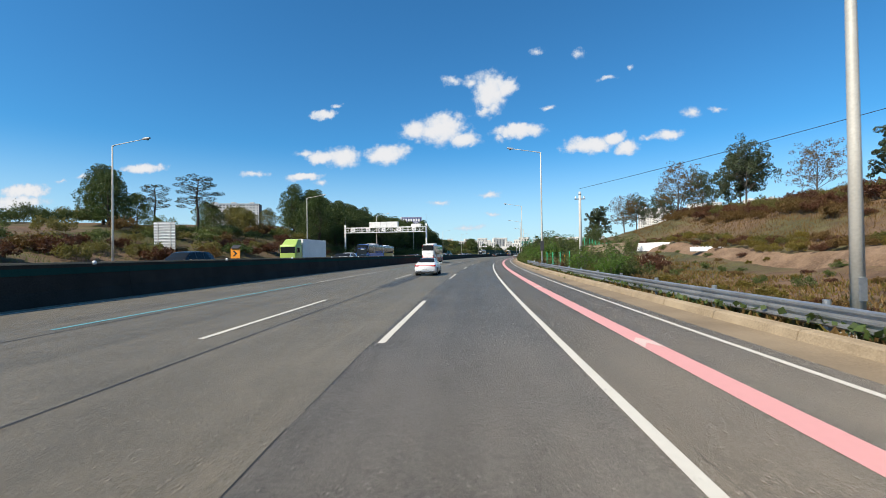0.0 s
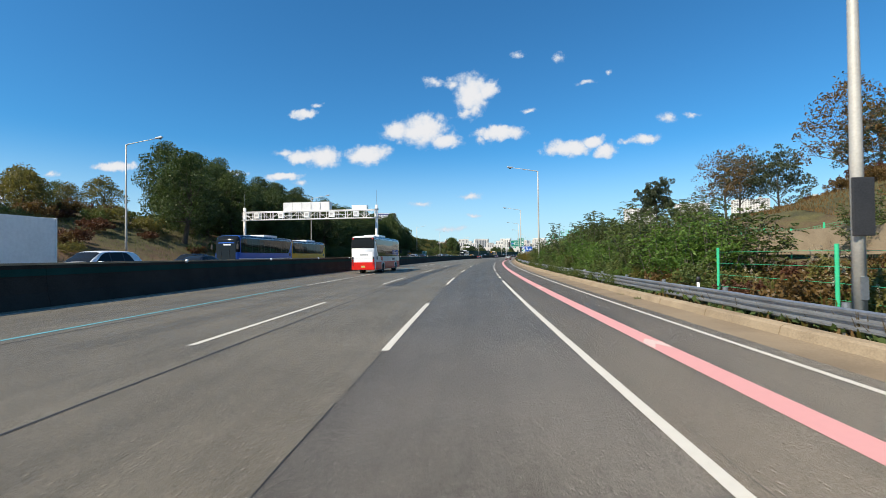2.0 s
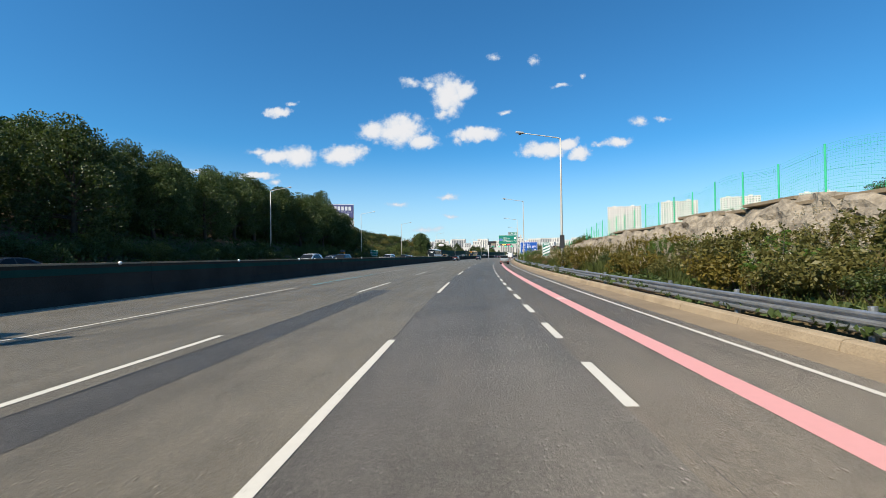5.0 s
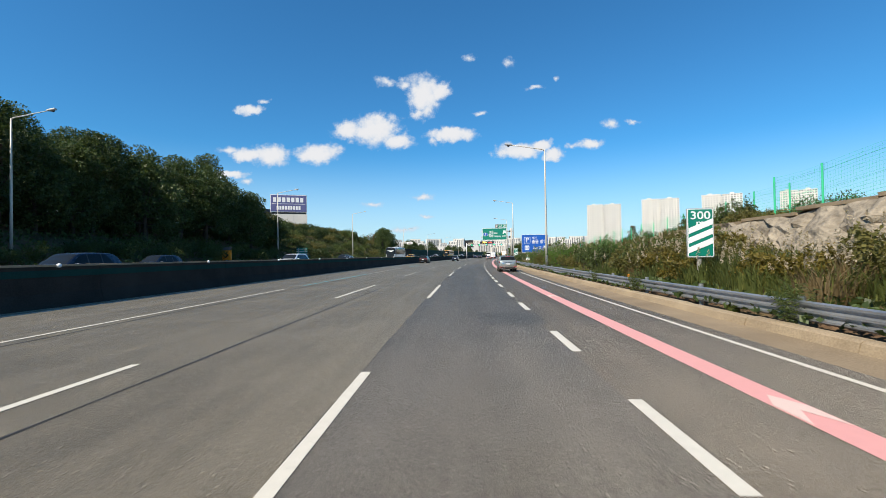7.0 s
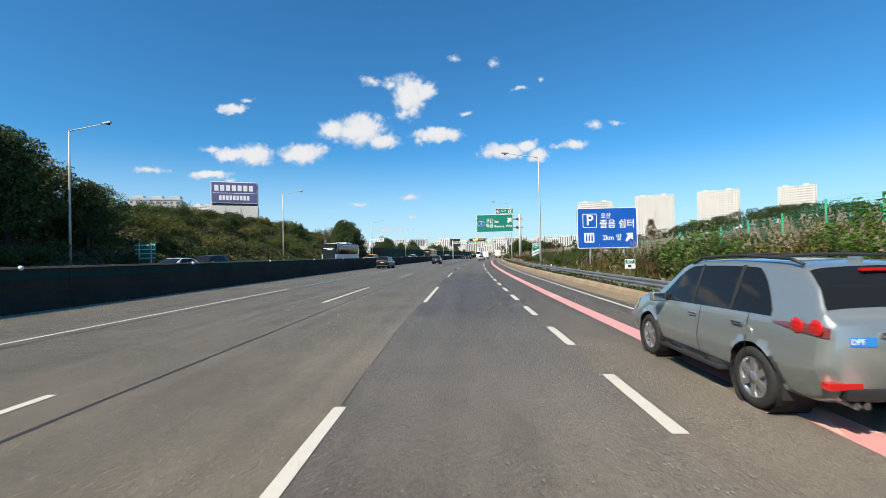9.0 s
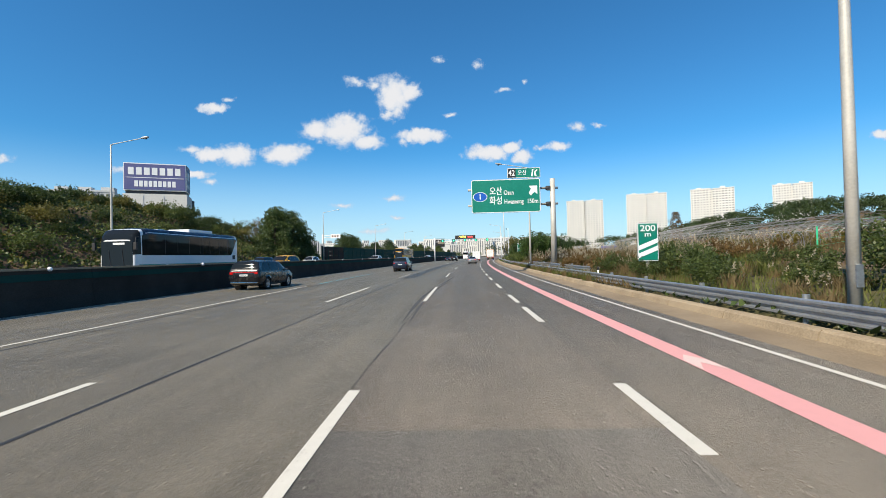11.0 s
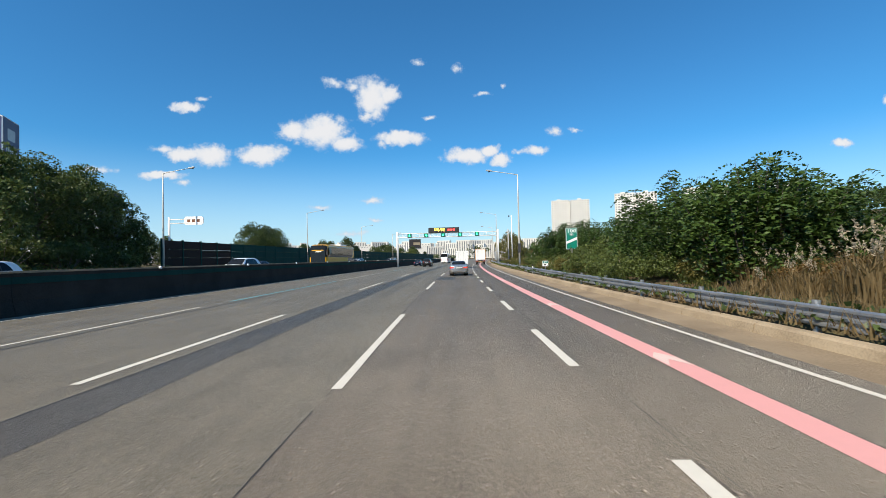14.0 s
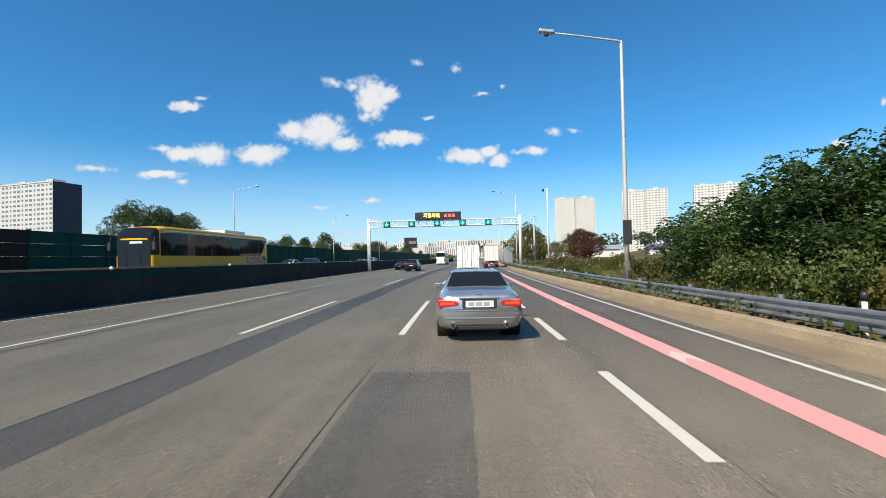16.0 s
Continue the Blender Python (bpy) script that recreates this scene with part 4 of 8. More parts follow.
def sign_gantry():
    """The gantry over the far carriageway, seen from behind."""
    t = thing("sign_gantry", stand(111.0, 0.0, 0.0), "white lattice gantry over the far carriageway with a walkway", "gantry")
    for x, z1 in ((-15.9, 9.75), (-37.6, 9.75)):
        part("column", tube(bmesh.new(), [(x, 0.5, 0.0), (x, 0.5, z1)], [0.24, 0.2], 16), M["white_paint"], t, smooth=True)
        part("collar", tube(bmesh.new(), [(x, 0.5, 7.7), (x, 0.5, 7.9)], 0.32, 14), M["steel"], t)
        part("collar", tube(bmesh.new(), [(x, 0.5, 8.95), (x, 0.5, 9.15)], 0.32, 14), M["steel"], t)
        part("lightning_rod", tube(bmesh.new(), [(x, 0.5, 9.7), (x, 0.5, 12.0)], 0.02, 6), M["steel"], t)
    truss(t, -37.6, -16.1, 7.75, 9.0, 0.05, 0.95, 14, 0.075, "white_paint")
    part("walkway", boxed((-37.4, -16.3), (-0.75, 0.0), (7.6, 7.72), bevel=0.01), M["white_paint"], t)
    for k in range(22):
        x = -37.2 + k * 0.98
        part("rail_post", tube(bmesh.new(), [(x, -0.72, 7.7), (x, -0.72, 8.75)], 0.022, 6), M["white_paint"], t)
    for z in (8.25, 8.75):
        part("hand_rail", tube(bmesh.new(), [(-37.4, -0.72, z), (-16.3, -0.72, z)], 0.028, 6), M["white_paint"], t)
    part("message_board_back", boxed((-31.0, -23.4), (0.2, 1.4), (9.1, 10.4), bevel=0.04), M["white_paint"], t, "white steel back of a message board")
    for k in range(6):
        part("board_rib", boxed((-30.9 + 1.5 * k, -30.84 + 1.5 * k), (0.15, 0.2), (9.15, 10.35)), M["sign_back"], t)
    part("cabinet", boxed((-19.8, -17.4), (0.25, 1.2), (9.05, 9.75), bevel=0.04), M["white_paint"], t, "white equipment cabinet")
    for x in (-35.3, -31.2, -27.0, -22.9, -19.0):
        part("lane_signal_back", boxed((x - 0.45, x + 0.45), (-0.15, 0.1), (7.95, 8.85), bevel=0.03), M["white_paint"], t, "white back of a lane signal")
        part("vent", boxed((x - 0.25, x + 0.25), (-0.165, -0.15), (8.2, 8.6)), M["sign_back"], t)


sign_gantry()
M["led_green"] = glow("led_green", (0.05, 0.9, 0.35), 3.0)
M["led_amber"] = glow("led_amber", (1.0, 0.62, 0.1), 2.5)
M["led_red"] = glow("led_red", (0.9, 0.06, 0.05), 1.4)


def lane_gantry():
    """The gantry with lane signals and the message board."""
    t = thing("lane_control_gantry", stand(386.0, 0.0, 0.0), "white lattice gantry with green lane arrows and a dark message board", "gantry")
    for x, mt in ((-15.3, "white_paint"), (7.95, "white_paint")):
        for y in (0.0, 1.0):
            part("column", tube(bmesh.new(), [(x, y, 0.0), (x, y, 8.1)], 0.15, 12), M[mt], t, smooth=True)
        for k in range(6):
            part("column_tie", tube(bmesh.new(), [(x, 0, 1.0 + 1.2 * k), (x, 1.0, 1.6 + 1.2 * k)], 0.04, 6), M[mt], t)
    truss(t, -15.3, 7.95, 6.75, 7.65, 0.05, 0.95, 18, 0.07, "white_paint")
    part("message_board", boxed((-7.95, -0.95), (-0.2, 0.8), (7.72, 8.85), bevel=0.04), M["black"], t, "dark LED message board")
    p = part("board_face", boxed((-7.85, -1.05), (-0.215, -0.2), (7.82, 8.75)), M["sign_black"], t)
    text_mesh("지정차로", 0.78, M["led_amber"], p, pose(-5.4, -0.22, 8.28, 90, 0, 0), width=2.5)
    for k in range(3):
        part("red_bar", boxed((-3.5 + 0.6 * k, -3.05 + 0.6 * k), (-0.222, -0.214), (8.05, 8.5)), M["led_red"], p)
    for x in (-12.35, -8.5, -4.6, -0.7, 3.15):
        q = part("lane_signal", boxed((x - 0.48, x + 0.48), (-0.25, 0.05), (6.72, 7.62), bevel=0.03), M["sign_black"], t, "lane signal box")
        part("signal_field", boxed((x - 0.4, x + 0.4), (-0.262, -0.25), (6.8, 7.54)), M["sign_green"], q)
        a = [(x - 0.07, 7.42), (x - 0.07, 7.12), (x - 0.28, 7.12), (x, 6.86), (x + 0.28, 7.12), (x + 0.07, 7.12), (x + 0.07, 7.42)]
        part("arrow", poly_plate(a, -0.275, -0.262), M["led_green"], q, "lit green arrow")


lane_gantry()


def side_sign(s, d, z, w, h, label, mat="sign_back", slats=8):
    """A sign seen from behind, with its ribs."""
    t = thing("road_sign", stand(s, d, 0.0), label, "road sign")
    for x in (-w * 0.3, w * 0.3):
        part("post", tube(bmesh.new(), [(x, 0.06, height(s, d) - 0.3), (x, 0.06, z + h)], 0.07, 8), M["pole_paint"], t)
    part("panel", boxed((-w / 2, w / 2), (0.1, 0.14), (z, z + h), bevel=0.01), M[mat], t)
    for k in range(slats):
        zz = z + h * (k + 0.5) / slats
        part("rib", boxed((-w / 2, w / 2), (0.03, 0.1), (zz - 0.04, zz + 0.04)), M["sign_white"], t)


side_sign(53.7, -40.5, 2.4, 3.0, 4.1, "tall ribbed metal back of a road sign", "sign_back", 11)
side_sign(239.0, -35.2, 1.9, 2.3, 1.9, "green road sign on two posts beside the far carriageway", "sign_green", 4)


def arm_sign():
    t = thing("cantilever_sign", stand(341.0, 0, 0), "pale cantilever sign back on a white arm beside the noise wall", "road sign")
    part("pole", tube(bmesh.new(), [(-38.0, 0, 0.3), (-38.0, 0, 8.0)], [0.16, 0.13], 12), M["white_paint"], t, smooth=True)
    for z in (7.2, 7.7):
        part("arm", tube(bmesh.new(), [(-38.0, 0, z), (-33.4, 0, z)], 0.06, 8), M["white_paint"], t)
    p = part("panel", rounded(2.6, 1.1, 0.3, -0.04, 0.04, -34.6, 7.5), M["sign_white"], t)
    for k in range(3):
        part("bar", boxed((-35.5 + 0.65 * k, -35.1 + 0.65 * k), (-0.05, -0.04), (7.3, 7.7)), M["rust"], p)


arm_sign()


def solar_trailer(s, d):
    """A parked arrow-board trailer at the far edge."""
    t = thing("arrow_board", stand(s, d, 0.5), "orange warning arrow board with a solar panel on a trailer", "warning board")
    part("chassis", boxed((-0.7, 0.7), (-1.0, 1.0), (0.3, 0.5), bevel=0.03), M["dark_metal"], t)
    for x in (-0.75, 0.75):
        part("wheel", tube(bmesh.new(), [(x - 0.08, 0, 0.3), (x + 0.08, 0, 0.3)], 0.3, 14), M["black"], t)
    part("mast", tube(bmesh.new(), [(0, 0, 0.5), (0, 0, 2.2)], 0.05, 8), M["steel"], t)
    p = part("board", boxed((-0.7, 0.7), (-0.06, 0.06), (1.1, 2.5), bevel=0.03), M["orange"], t)
    part("chevron", poly_plate([(-0.4, 1.4), (0.0, 1.8), (-0.4, 2.2), (-0.1, 2.2), (0.3, 1.8), (-0.1, 1.4)], -0.075, -0.06), M["black"], p)
    part("solar_panel", boxed((-0.6, 0.6), (-0.4, 0.4), (-0.02, 0.02), pose(0, 0.1, 2.75, 35, 0, 0)), M["dark_metal"], t)


M["orange"] = surface("orange", (0.6, 0.2, 0.01), (0.75, 0.28, 0.02), 0.5)


def marker_post(s, d, tall, label):
    t = thing("marker_post", stand(s, d, height(s, d) - 0.1), label, "post")
    part("stake", tube(bmesh.new(), [(0, 0, 0), (0.02, 0, tall)], 0.05, 8), M["orange"], t)
    part("cap", tube(bmesh.new(), [(0.02, 0, tall), (0.02, 0, tall + 0.05)], 0.055, 8), M["orange"], t)


marker_post(43.2, 8.7, 1.6, "orange marker post in the weedy verge")
marker_post(171.7, 7.45, 0.55, "short orange marker post behind the guard rail")
solar_trailer(212.0, -34.6)
solar_trailer(60.0, -34.6)


# ---- fences and walls ----
def mesh_fence(s0, s1, d, tall, step, label, mat="post_green", wires=5, low=0.0, net=0.0):
    t = thing("fence", pose(0, 0, 0), label, "fence")
    s = s0
    last = None
    while s <= s1 + 0.01:
        p = at(s, d, height(s, d) + low)
        part("post", tube(bmesh.new(), [p + Vector((0, 0, -0.3)), p + Vector((0, 0, tall))], 0.045, 8), M[mat], t)
        if last is not None:
            for k in range(wires):
                z = tall * (k + 0.6) / wires
                part("wire", tube(bmesh.new(), [last + Vector((0, 0, z)), p + Vector((0, 0, z))], 0.005, 4, False), M[mat], t)
        last = p
        s += step
    if net:
        verts, faces = [], []

        def ribbon(a, b, w):
            n = len(verts)
            verts.extend([a - w, a + w, b + w, b - w])
            faces.append((n, n + 1, n + 2, n + 3))

        up, q = Vector((0, 0, 1)), s0
        while q < s1:
            a, b = at(q, d, height(q, d) + low), at(q + net, d, height(q + net, d) + low)
            along = (b - a).normalized() * 0.004
            ribbon(a + up * 0.1, a + up * (tall - 0.1), along)
            for k in range(int(tall / net)):
                ribbon(a + up * (0.1 + k * net), b + up * (0.1 + k * net), up * 0.004)
            q += net
        ob = raw("net", verts, faces, M[mat], t)
        ob["kind"] = "stuff"
    return t


mesh_fence(40, 60, 8.6, 1.9, 5.0, "low green post and wire fence in the verge")
mesh_fence(62, 92, 19.2, 1.9, 2.6, "green mesh fence on a low wall on the bank", wires=2, net=0.12)
mesh_fence(108, 174, 15.4, 2.4, 3.0, "tall green net fence on top of the rock bank", wires=3, net=0.14)
mesh_fence(176, 232, 17.5, 2.4, 3.0, "green net fence behind roadside shrubs", wires=3, net=0.16)
mesh_fence(236, 262, 22.0, 1.8, 3.0, "green wire fence along the field", wires=5)

low_wall = sweep("retaining_wall", ((18.9, 1.6), (18.9, 3.0), (19.1, 3.0), (19.1, 1.6)), 60, 94, 3, M["concrete"], closed=True)
tagged(low_wall, "low weathered concrete wall under the fence on the bank", "wall", kind="structure")


def rock_bank():
    """The tan rock face above the verge, broken into blocks."""
    rnd = random.Random(4)
    verts, faces, s = [], [], 106.0
    n_s, n_v = 184, 12
    for i in range(n_s):
        s = 104.0 + i * 0.47
        top = height(s, 15.0) + 0.25
        edge = min(1.0, i / 14, (n_s - 1 - i) / 14)
        for j in range(n_v):
            f = j / (n_v - 1)
            p = at(s, 12.4 + 1.8 * f, 0)
            q = noise.noise(Vector((s * 0.9, f * 3.5, 0))) * 0.42 + noise.noise(Vector((s * 2.7, f * 8, 4))) * 0.26
            c = noise.cell(Vector((s * 0.8, f * 3.0, 1))) * 0.16
            d = 12.4 + 1.8 * f + q + c
            verts.append(at(s, d, 0.8 + (top - 0.8) * f * (0.5 + 0.5 * edge) - (1 - edge) * 0.8))
    for i in range(n_s - 1):
        for j in range(n_v - 1):
            a = i * n_v + j
            faces.append((a, a + n_v, a + n_v + 1, a + 1))
    ob = raw("rock_face", verts, faces, M["rock"])
    tagged(ob, "tan weathered rock and mortar face of the cutting", "rock face", kind="structure")
    ledge = thing("ledge", pose(0, 0, 0), "stepped concrete ledge along the top of the rock face", "ledge", kind="structure")
    for k in range(20):
        s = 110.0 + 3.8 * k
        z = round(height(s, 15.0) / 0.1) * 0.1 + 0.3
        sweep("ledge_block", ((14.12, z - 0.16), (14.1, z - 0.02), (14.9, z), (14.9, z - 0.3)), s, s + 3.78, 1.9, M["concrete"], closed=True, parent=ledge)


rock_bank()


def noise_wall():
    wall = thing("noise_barrier", pose(0, 0, 0), "dark green panelled noise barrier along the far carriageway", "noise barrier", kind="structure")
    s, k = 338.5, 0
    while s < 620:
        p = at(s, -37.2)
        bm = boxed((-0.12, 0.12), (-0.12, 0.12), (0.2, 5.05 - 0.004 * (s - 338)), Matrix.Translation(p) @ Matrix.Rotation(radians(heading(s)), 4, "Z"))
        part("post", bm, M["noise_wall"], wall)
        mt = "noise_wall_brown" if s < 352 else "noise_wall"
        for r in range(4):
            z0, z1 = 0.4 + r * 1.13, 0.4 + (r + 1) * 1.13 - 0.03
            sweep("panel", ((-37.15 + 0.02 * (r % 2), z0), (-37.15 + 0.02 * (r % 2), z1), (-37.28, z1), (-37.28, z0)), s + 0.12, s + 3.88, 3.76, M[mt], closed=True, parent=wall)
        s += 4.0
        k += 1


noise_wall()


def grey_wall():
    wall = thing("noise_barrier", pose(0, 0, 0), "tall pale grey panelled noise barrier beside the slip road", "noise barrier", kind="structure")
    s = 428.0
    while s < 600:
        p = at(s, 9.6)
        part("post", boxed((-0.1, 0.1), (-0.1, 0.1), (0.0, 4.9), Matrix.Translation(p) @ Matrix.Rotation(radians(heading(s)), 4, "Z")), M["steel"], wall)
        for r in range(5):
            z0 = 0.3 + 0.9 * r
            sweep("panel", ((9.62, z0), (9.62 + 0.015 * (r % 2), z0 + 0.88), (9.72, z0 + 0.88), (9.72, z0)), s + 0.1, s + 3.9, 3.8, M["sign_back"], closed=True, parent=wall)
        s += 4.0


grey_wall()


# ---- bank clutter ----
def sheet(s, d, z, w, h, turn, tilt, label):
    """A white corrugated sheet leaning on the bank."""
    t = thing("corrugated_sheet", stand(s, d, z, turn), label, "metal sheet")
    bm = bmesh.new()
    n = 40
    top, bot = [], []
    for i in range(n + 1):
        x = -w / 2 + w * i / n
        y = 0.04 * math.sin(i * 2.2)
        top.append((bm.verts.new((x, y, h)), bm.verts.new((x, y + 0.01, h))))
        bot.append((bm.verts.new((x, y, 0)), bm.verts.new((x, y + 0.01, 0))))
    for i in range(n):
        for k in (0, 1):
            q = (bot[i][k], bot[i + 1][k], top[i + 1][k], top[i][k])
            bm.faces.new(q if k == 0 else q[::-1])
    bmesh.ops.rotate(bm, verts=bm.verts, cent=(0, 0, 0), matrix=Matrix.Rotation(radians(tilt), 3, "X"))
    part("sheet", bm, M["white_paint"], t)
    part("edge_strip", boxed((-w / 2, w / 2), (-0.05, 0.07), (-0.03, 0.03)), M["sign_back"], t)


sheet(66.4, 24.6, 1.85, 5.6, 1.25, -62, -14, "white corrugated metal sheet lying on the bank")
sheet(49.5, 25.3, 1.75, 4.6, 0.6, -20, -38, "bent white metal sheet on the bare bank")


def earth_cut():
    """The bare cut face below the terrace of the bank."""
    n_s, n_v, verts, faces = 190, 9, [], []
    for i in range(n_s):
        s = -20.0 + i * 0.47
        for j in range(n_v):
            f = j / (n_v - 1)
            d = 23.3 + 2.3 * f + 0.5 * noise.noise(Vector((s * 0.25, f, 0))) + 0.25 * noise.noise(Vector((s * 1.1, f * 3, 5)))
            z = height(s, d) + 0.09 * math.sin(math.pi * f) + 0.16 * noise.noise(Vector((s * 0.8, f * 4, 2))) * math.sin(math.pi * f)
            verts.append(at(s, d, z + (0.03 if 0 < j < n_v - 1 else -0.15)))
    for i in range(n_s - 1):
        for j in range(n_v - 1):
            q = i * n_v + j
            faces.append((q, q + n_v, q + n_v + 1, q + 1))
    tagged(raw("earth_cut", verts, faces, M["soil_cut"]), "bare tan and brown earth face of the cut bank", "earth bank", kind="structure")


earth_cut()


def utility_pole(s, d, top, label, wire_to=None):
    t = thing("utility_pole", stand(s, d, height(s, d)), label, "utility pole")
    part("pole", tube(bmesh.new(), [(0, 0, -0.3), (0, 0, top)], [0.17, 0.11], 12), M["pole_concrete"], t, smooth=True)
    part("crossarm", boxed((-0.5, 0.5), (-0.05, 0.05), (top - 0.75, top - 0.65), bevel=0.01), M["steel"], t)
    for x in (-0.4, 0.4):
        part("insulator", tube(bmesh.new(), [(x, 0, top - 0.65), (x, 0, top - 0.6), (x, 0, top - 0.45)], [0.05, 0.07, 0.04], 8), M["sign_white"], t)
    part("strap", tube(bmesh.new(), [(0, 0, top - 0.3), (0, 0, top - 0.22)], 0.14, 12), M["steel"], t)
    return t


def cable(a, b, sag, label):
    a, b = Vector(a), Vector(b)
    pts = [a.lerp(b, f) + Vector((0, 0, -4 * sag * f * (1 - f))) for f in (k / 16 for k in range(17))]
    ob = part("overhead_cable", tube(bmesh.new(), pts, 0.018, 5), M["black"], None)
    tagged(ob, label, "cable")


utility_pole(43.6, 10.3, 7.6, "pale concrete utility pole on the verge")
cable(at(43.6, 10.3, 7.9), at(-30, 46, 14), 1.2, "thin black overhead cable from the utility pole")
utility_pole(390.0, 10.5, 8.0, "plain concrete utility pole in the weeds")


def roadside_camera(s, d):
    t = thing("camera_mast", stand(s, d, height(s, d)), "slim white mast with a small dome camera", "camera mast")
    part("mast", tube(bmesh.new(), [(0, 0, -0.3), (0, 0, 9.8)], [0.11, 0.07], 10), M["white_paint"], t, smooth=True)
    part("arm", tube(bmesh.new(), [(0, 0, 9.5), (-0.5, 0, 9.7)], 0.03, 6), M["white_paint"], t)
    part("dome", tube(bmesh.new(), [(-0.5, 0, 9.35), (-0.5, 0, 9.5), (-0.5, 0, 9.7)], [0.06, 0.14, 0.12], 10), M["dark_metal"], t)


roadside_camera(374.0, 10.1)


# ---- hothouse frames on the field ----
def hothouse(s, d, turn, bays, w, rise):
    t = thing("hothouse_frame", stand(s, d, height(s, d) - 0.1, turn), "bare steel hoops of an uncovered hothouse among reeds", "hothouse", "hothouse frames")
    for k in range(bays):
        y = k * 1.3
        pts = [(-w / 2 * math.cos(a), y + 0.05 * math.sin(k * 2.3), 1.0 + rise * math.sin(a)) for a in (math.pi * q / 12 for q in range(13))]
        pts = [(-w / 2, y, 0.0)] + pts + [(w / 2, y, 0.0)]
        part("hoop", tube(bmesh.new(), pts, 0.02, 5, False), M["hoop_steel"], t)
    for a in (0.25, 0.5, 0.75):
        q = math.pi * a
        part("purlin", tube(bmesh.new(), [(-w / 2 * math.cos(q), 0, 1.0 + rise * math.sin(q)), (-w / 2 * math.cos(q), (bays - 1) * 1.3, 1.0 + rise * math.sin(q))], 0.018, 5), M["steel"], t)


for i, (s, d) in enumerate(((262, 19), (262, 27), (262, 35), (258, 43))):
    hothouse(s, d, 4 * (i % 2) - 10, 32, 6.6, 1.7)


# ---- buildings ----
def wall_facade(name, a, b, glassy=(0.05, 0.06, 0.075)):
    return surface(name, a, b, 0.8, fine=2.0, coarse=0.08, bump=0.05)


M["apartment_white"] = wall_facade("apartment_white", (0.53, 0.515, 0.48), (0.63, 0.615, 0.58))
M["apartment_grey"] = wall_facade("apartment_grey", (0.42, 0.43, 0.43), (0.54, 0.545, 0.54))
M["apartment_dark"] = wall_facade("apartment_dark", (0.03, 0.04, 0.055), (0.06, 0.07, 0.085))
M["far_window"] = surface("far_window", (0.1, 0.11, 0.12), (0.22, 0.23, 0.24), 0.25, fine=0.4, coarse=0.1, bump=0.0)
M["tile_red"] = surface("tile_red", (0.16, 0.06, 0.04), (0.26, 0.11, 0.07), 0.8)


def tower(x, y, turn, w, depth, tall, floors, bays, label, wall="apartment_white", end=None, split=True, base=0.0):
    """An apartment block, with its storeys of windows and the lift houses on the roof."""
    t = thing("apartment_block", pose(x, y, base, 0, 0, turn), label, "apartment building", "apartment blocks")
    bm = bmesh.new()
    if split:
        box(bm, (-w / 2, -0.6), (0, depth), (-2, tall))
        box(bm, (-0.6, 0.6), (2.5, depth - 1), (-2, tall - 2))
        box(bm, (0.6, w / 2), (-4.5, depth - 4), (-2, tall - 0.02))
    else:
        box(bm, (-w / 2, w / 2), (0, depth), (-2, tall))
    part("wall", bm, M[wall], t)
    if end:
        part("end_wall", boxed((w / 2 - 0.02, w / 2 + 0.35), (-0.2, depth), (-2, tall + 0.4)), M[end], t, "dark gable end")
    for k, cx in enumerate((-w * 0.3, w * 0.25) if split else (-w * 0.35, 0, w * 0.35)):
        part("lift_house", boxed((cx - 3, cx + 3), (depth * 0.3, depth * 0.75), (tall, tall + 3.2), bevel=0.1), M[wall], t)
    part("parapet", boxed((-w / 2 - 0.2, -0.8) if split else (-w / 2 - 0.2, w / 2 + 0.2), (-0.3, 0.2), (tall, tall + 1.0)), M[wall], t)
    fh = tall / floors
    bw = w / bays
    verts, faces = [], []
    cols = []
    for j in range(bays):
        cx = -w / 2 + (j + 0.5) * bw
        front = -0.12 if (not split or cx < -0.6) else -4.62
        ww = bw * (0.6 if j % 3 else 0.34)
        cols.append((cx, front, ww))
    for cx, front, ww in cols:
        for i in range(1, floors):
            z = (i + 0.3) * fh
            n = len(verts)
            for yy in (front, front + 0.1):
                verts += [(cx - ww / 2, yy, z), (cx + ww / 2, yy, z), (cx + ww / 2, yy, z + fh * 0.42), (cx - ww / 2, yy, z + fh * 0.42)]
            faces += [(n, n + 1, n + 2, n + 3), (n, n + 4, n + 5, n + 1), (n + 1, n + 5, n + 6, n + 2), (n + 2, n + 6, n + 7, n + 3), (n + 3, n + 7, n + 4, n)]
    ob = raw("glazing", verts, faces, M["far_window"], t)
    ob["kind"] = "stuff"
    verts, faces = [], []
    for i in range(1, floors):
        for k in range(3):
            y = depth * (0.2 + 0.3 * k) - (3 if split else 0)
            n = len(verts)
            x0 = -w / 2 - 0.05
            verts += [(x0, y, (i + 0.3) * fh), (x0, y + 1.6, (i + 0.3) * fh), (x0, y + 1.6, (i + 0.8) * fh), (x0, y, (i + 0.8) * fh)]
            faces.append((n, n + 3, n + 2, n + 1))
    ob = raw("side_glazing", verts, faces, M["far_window"], t)
    ob["kind"] = "stuff"
    return t


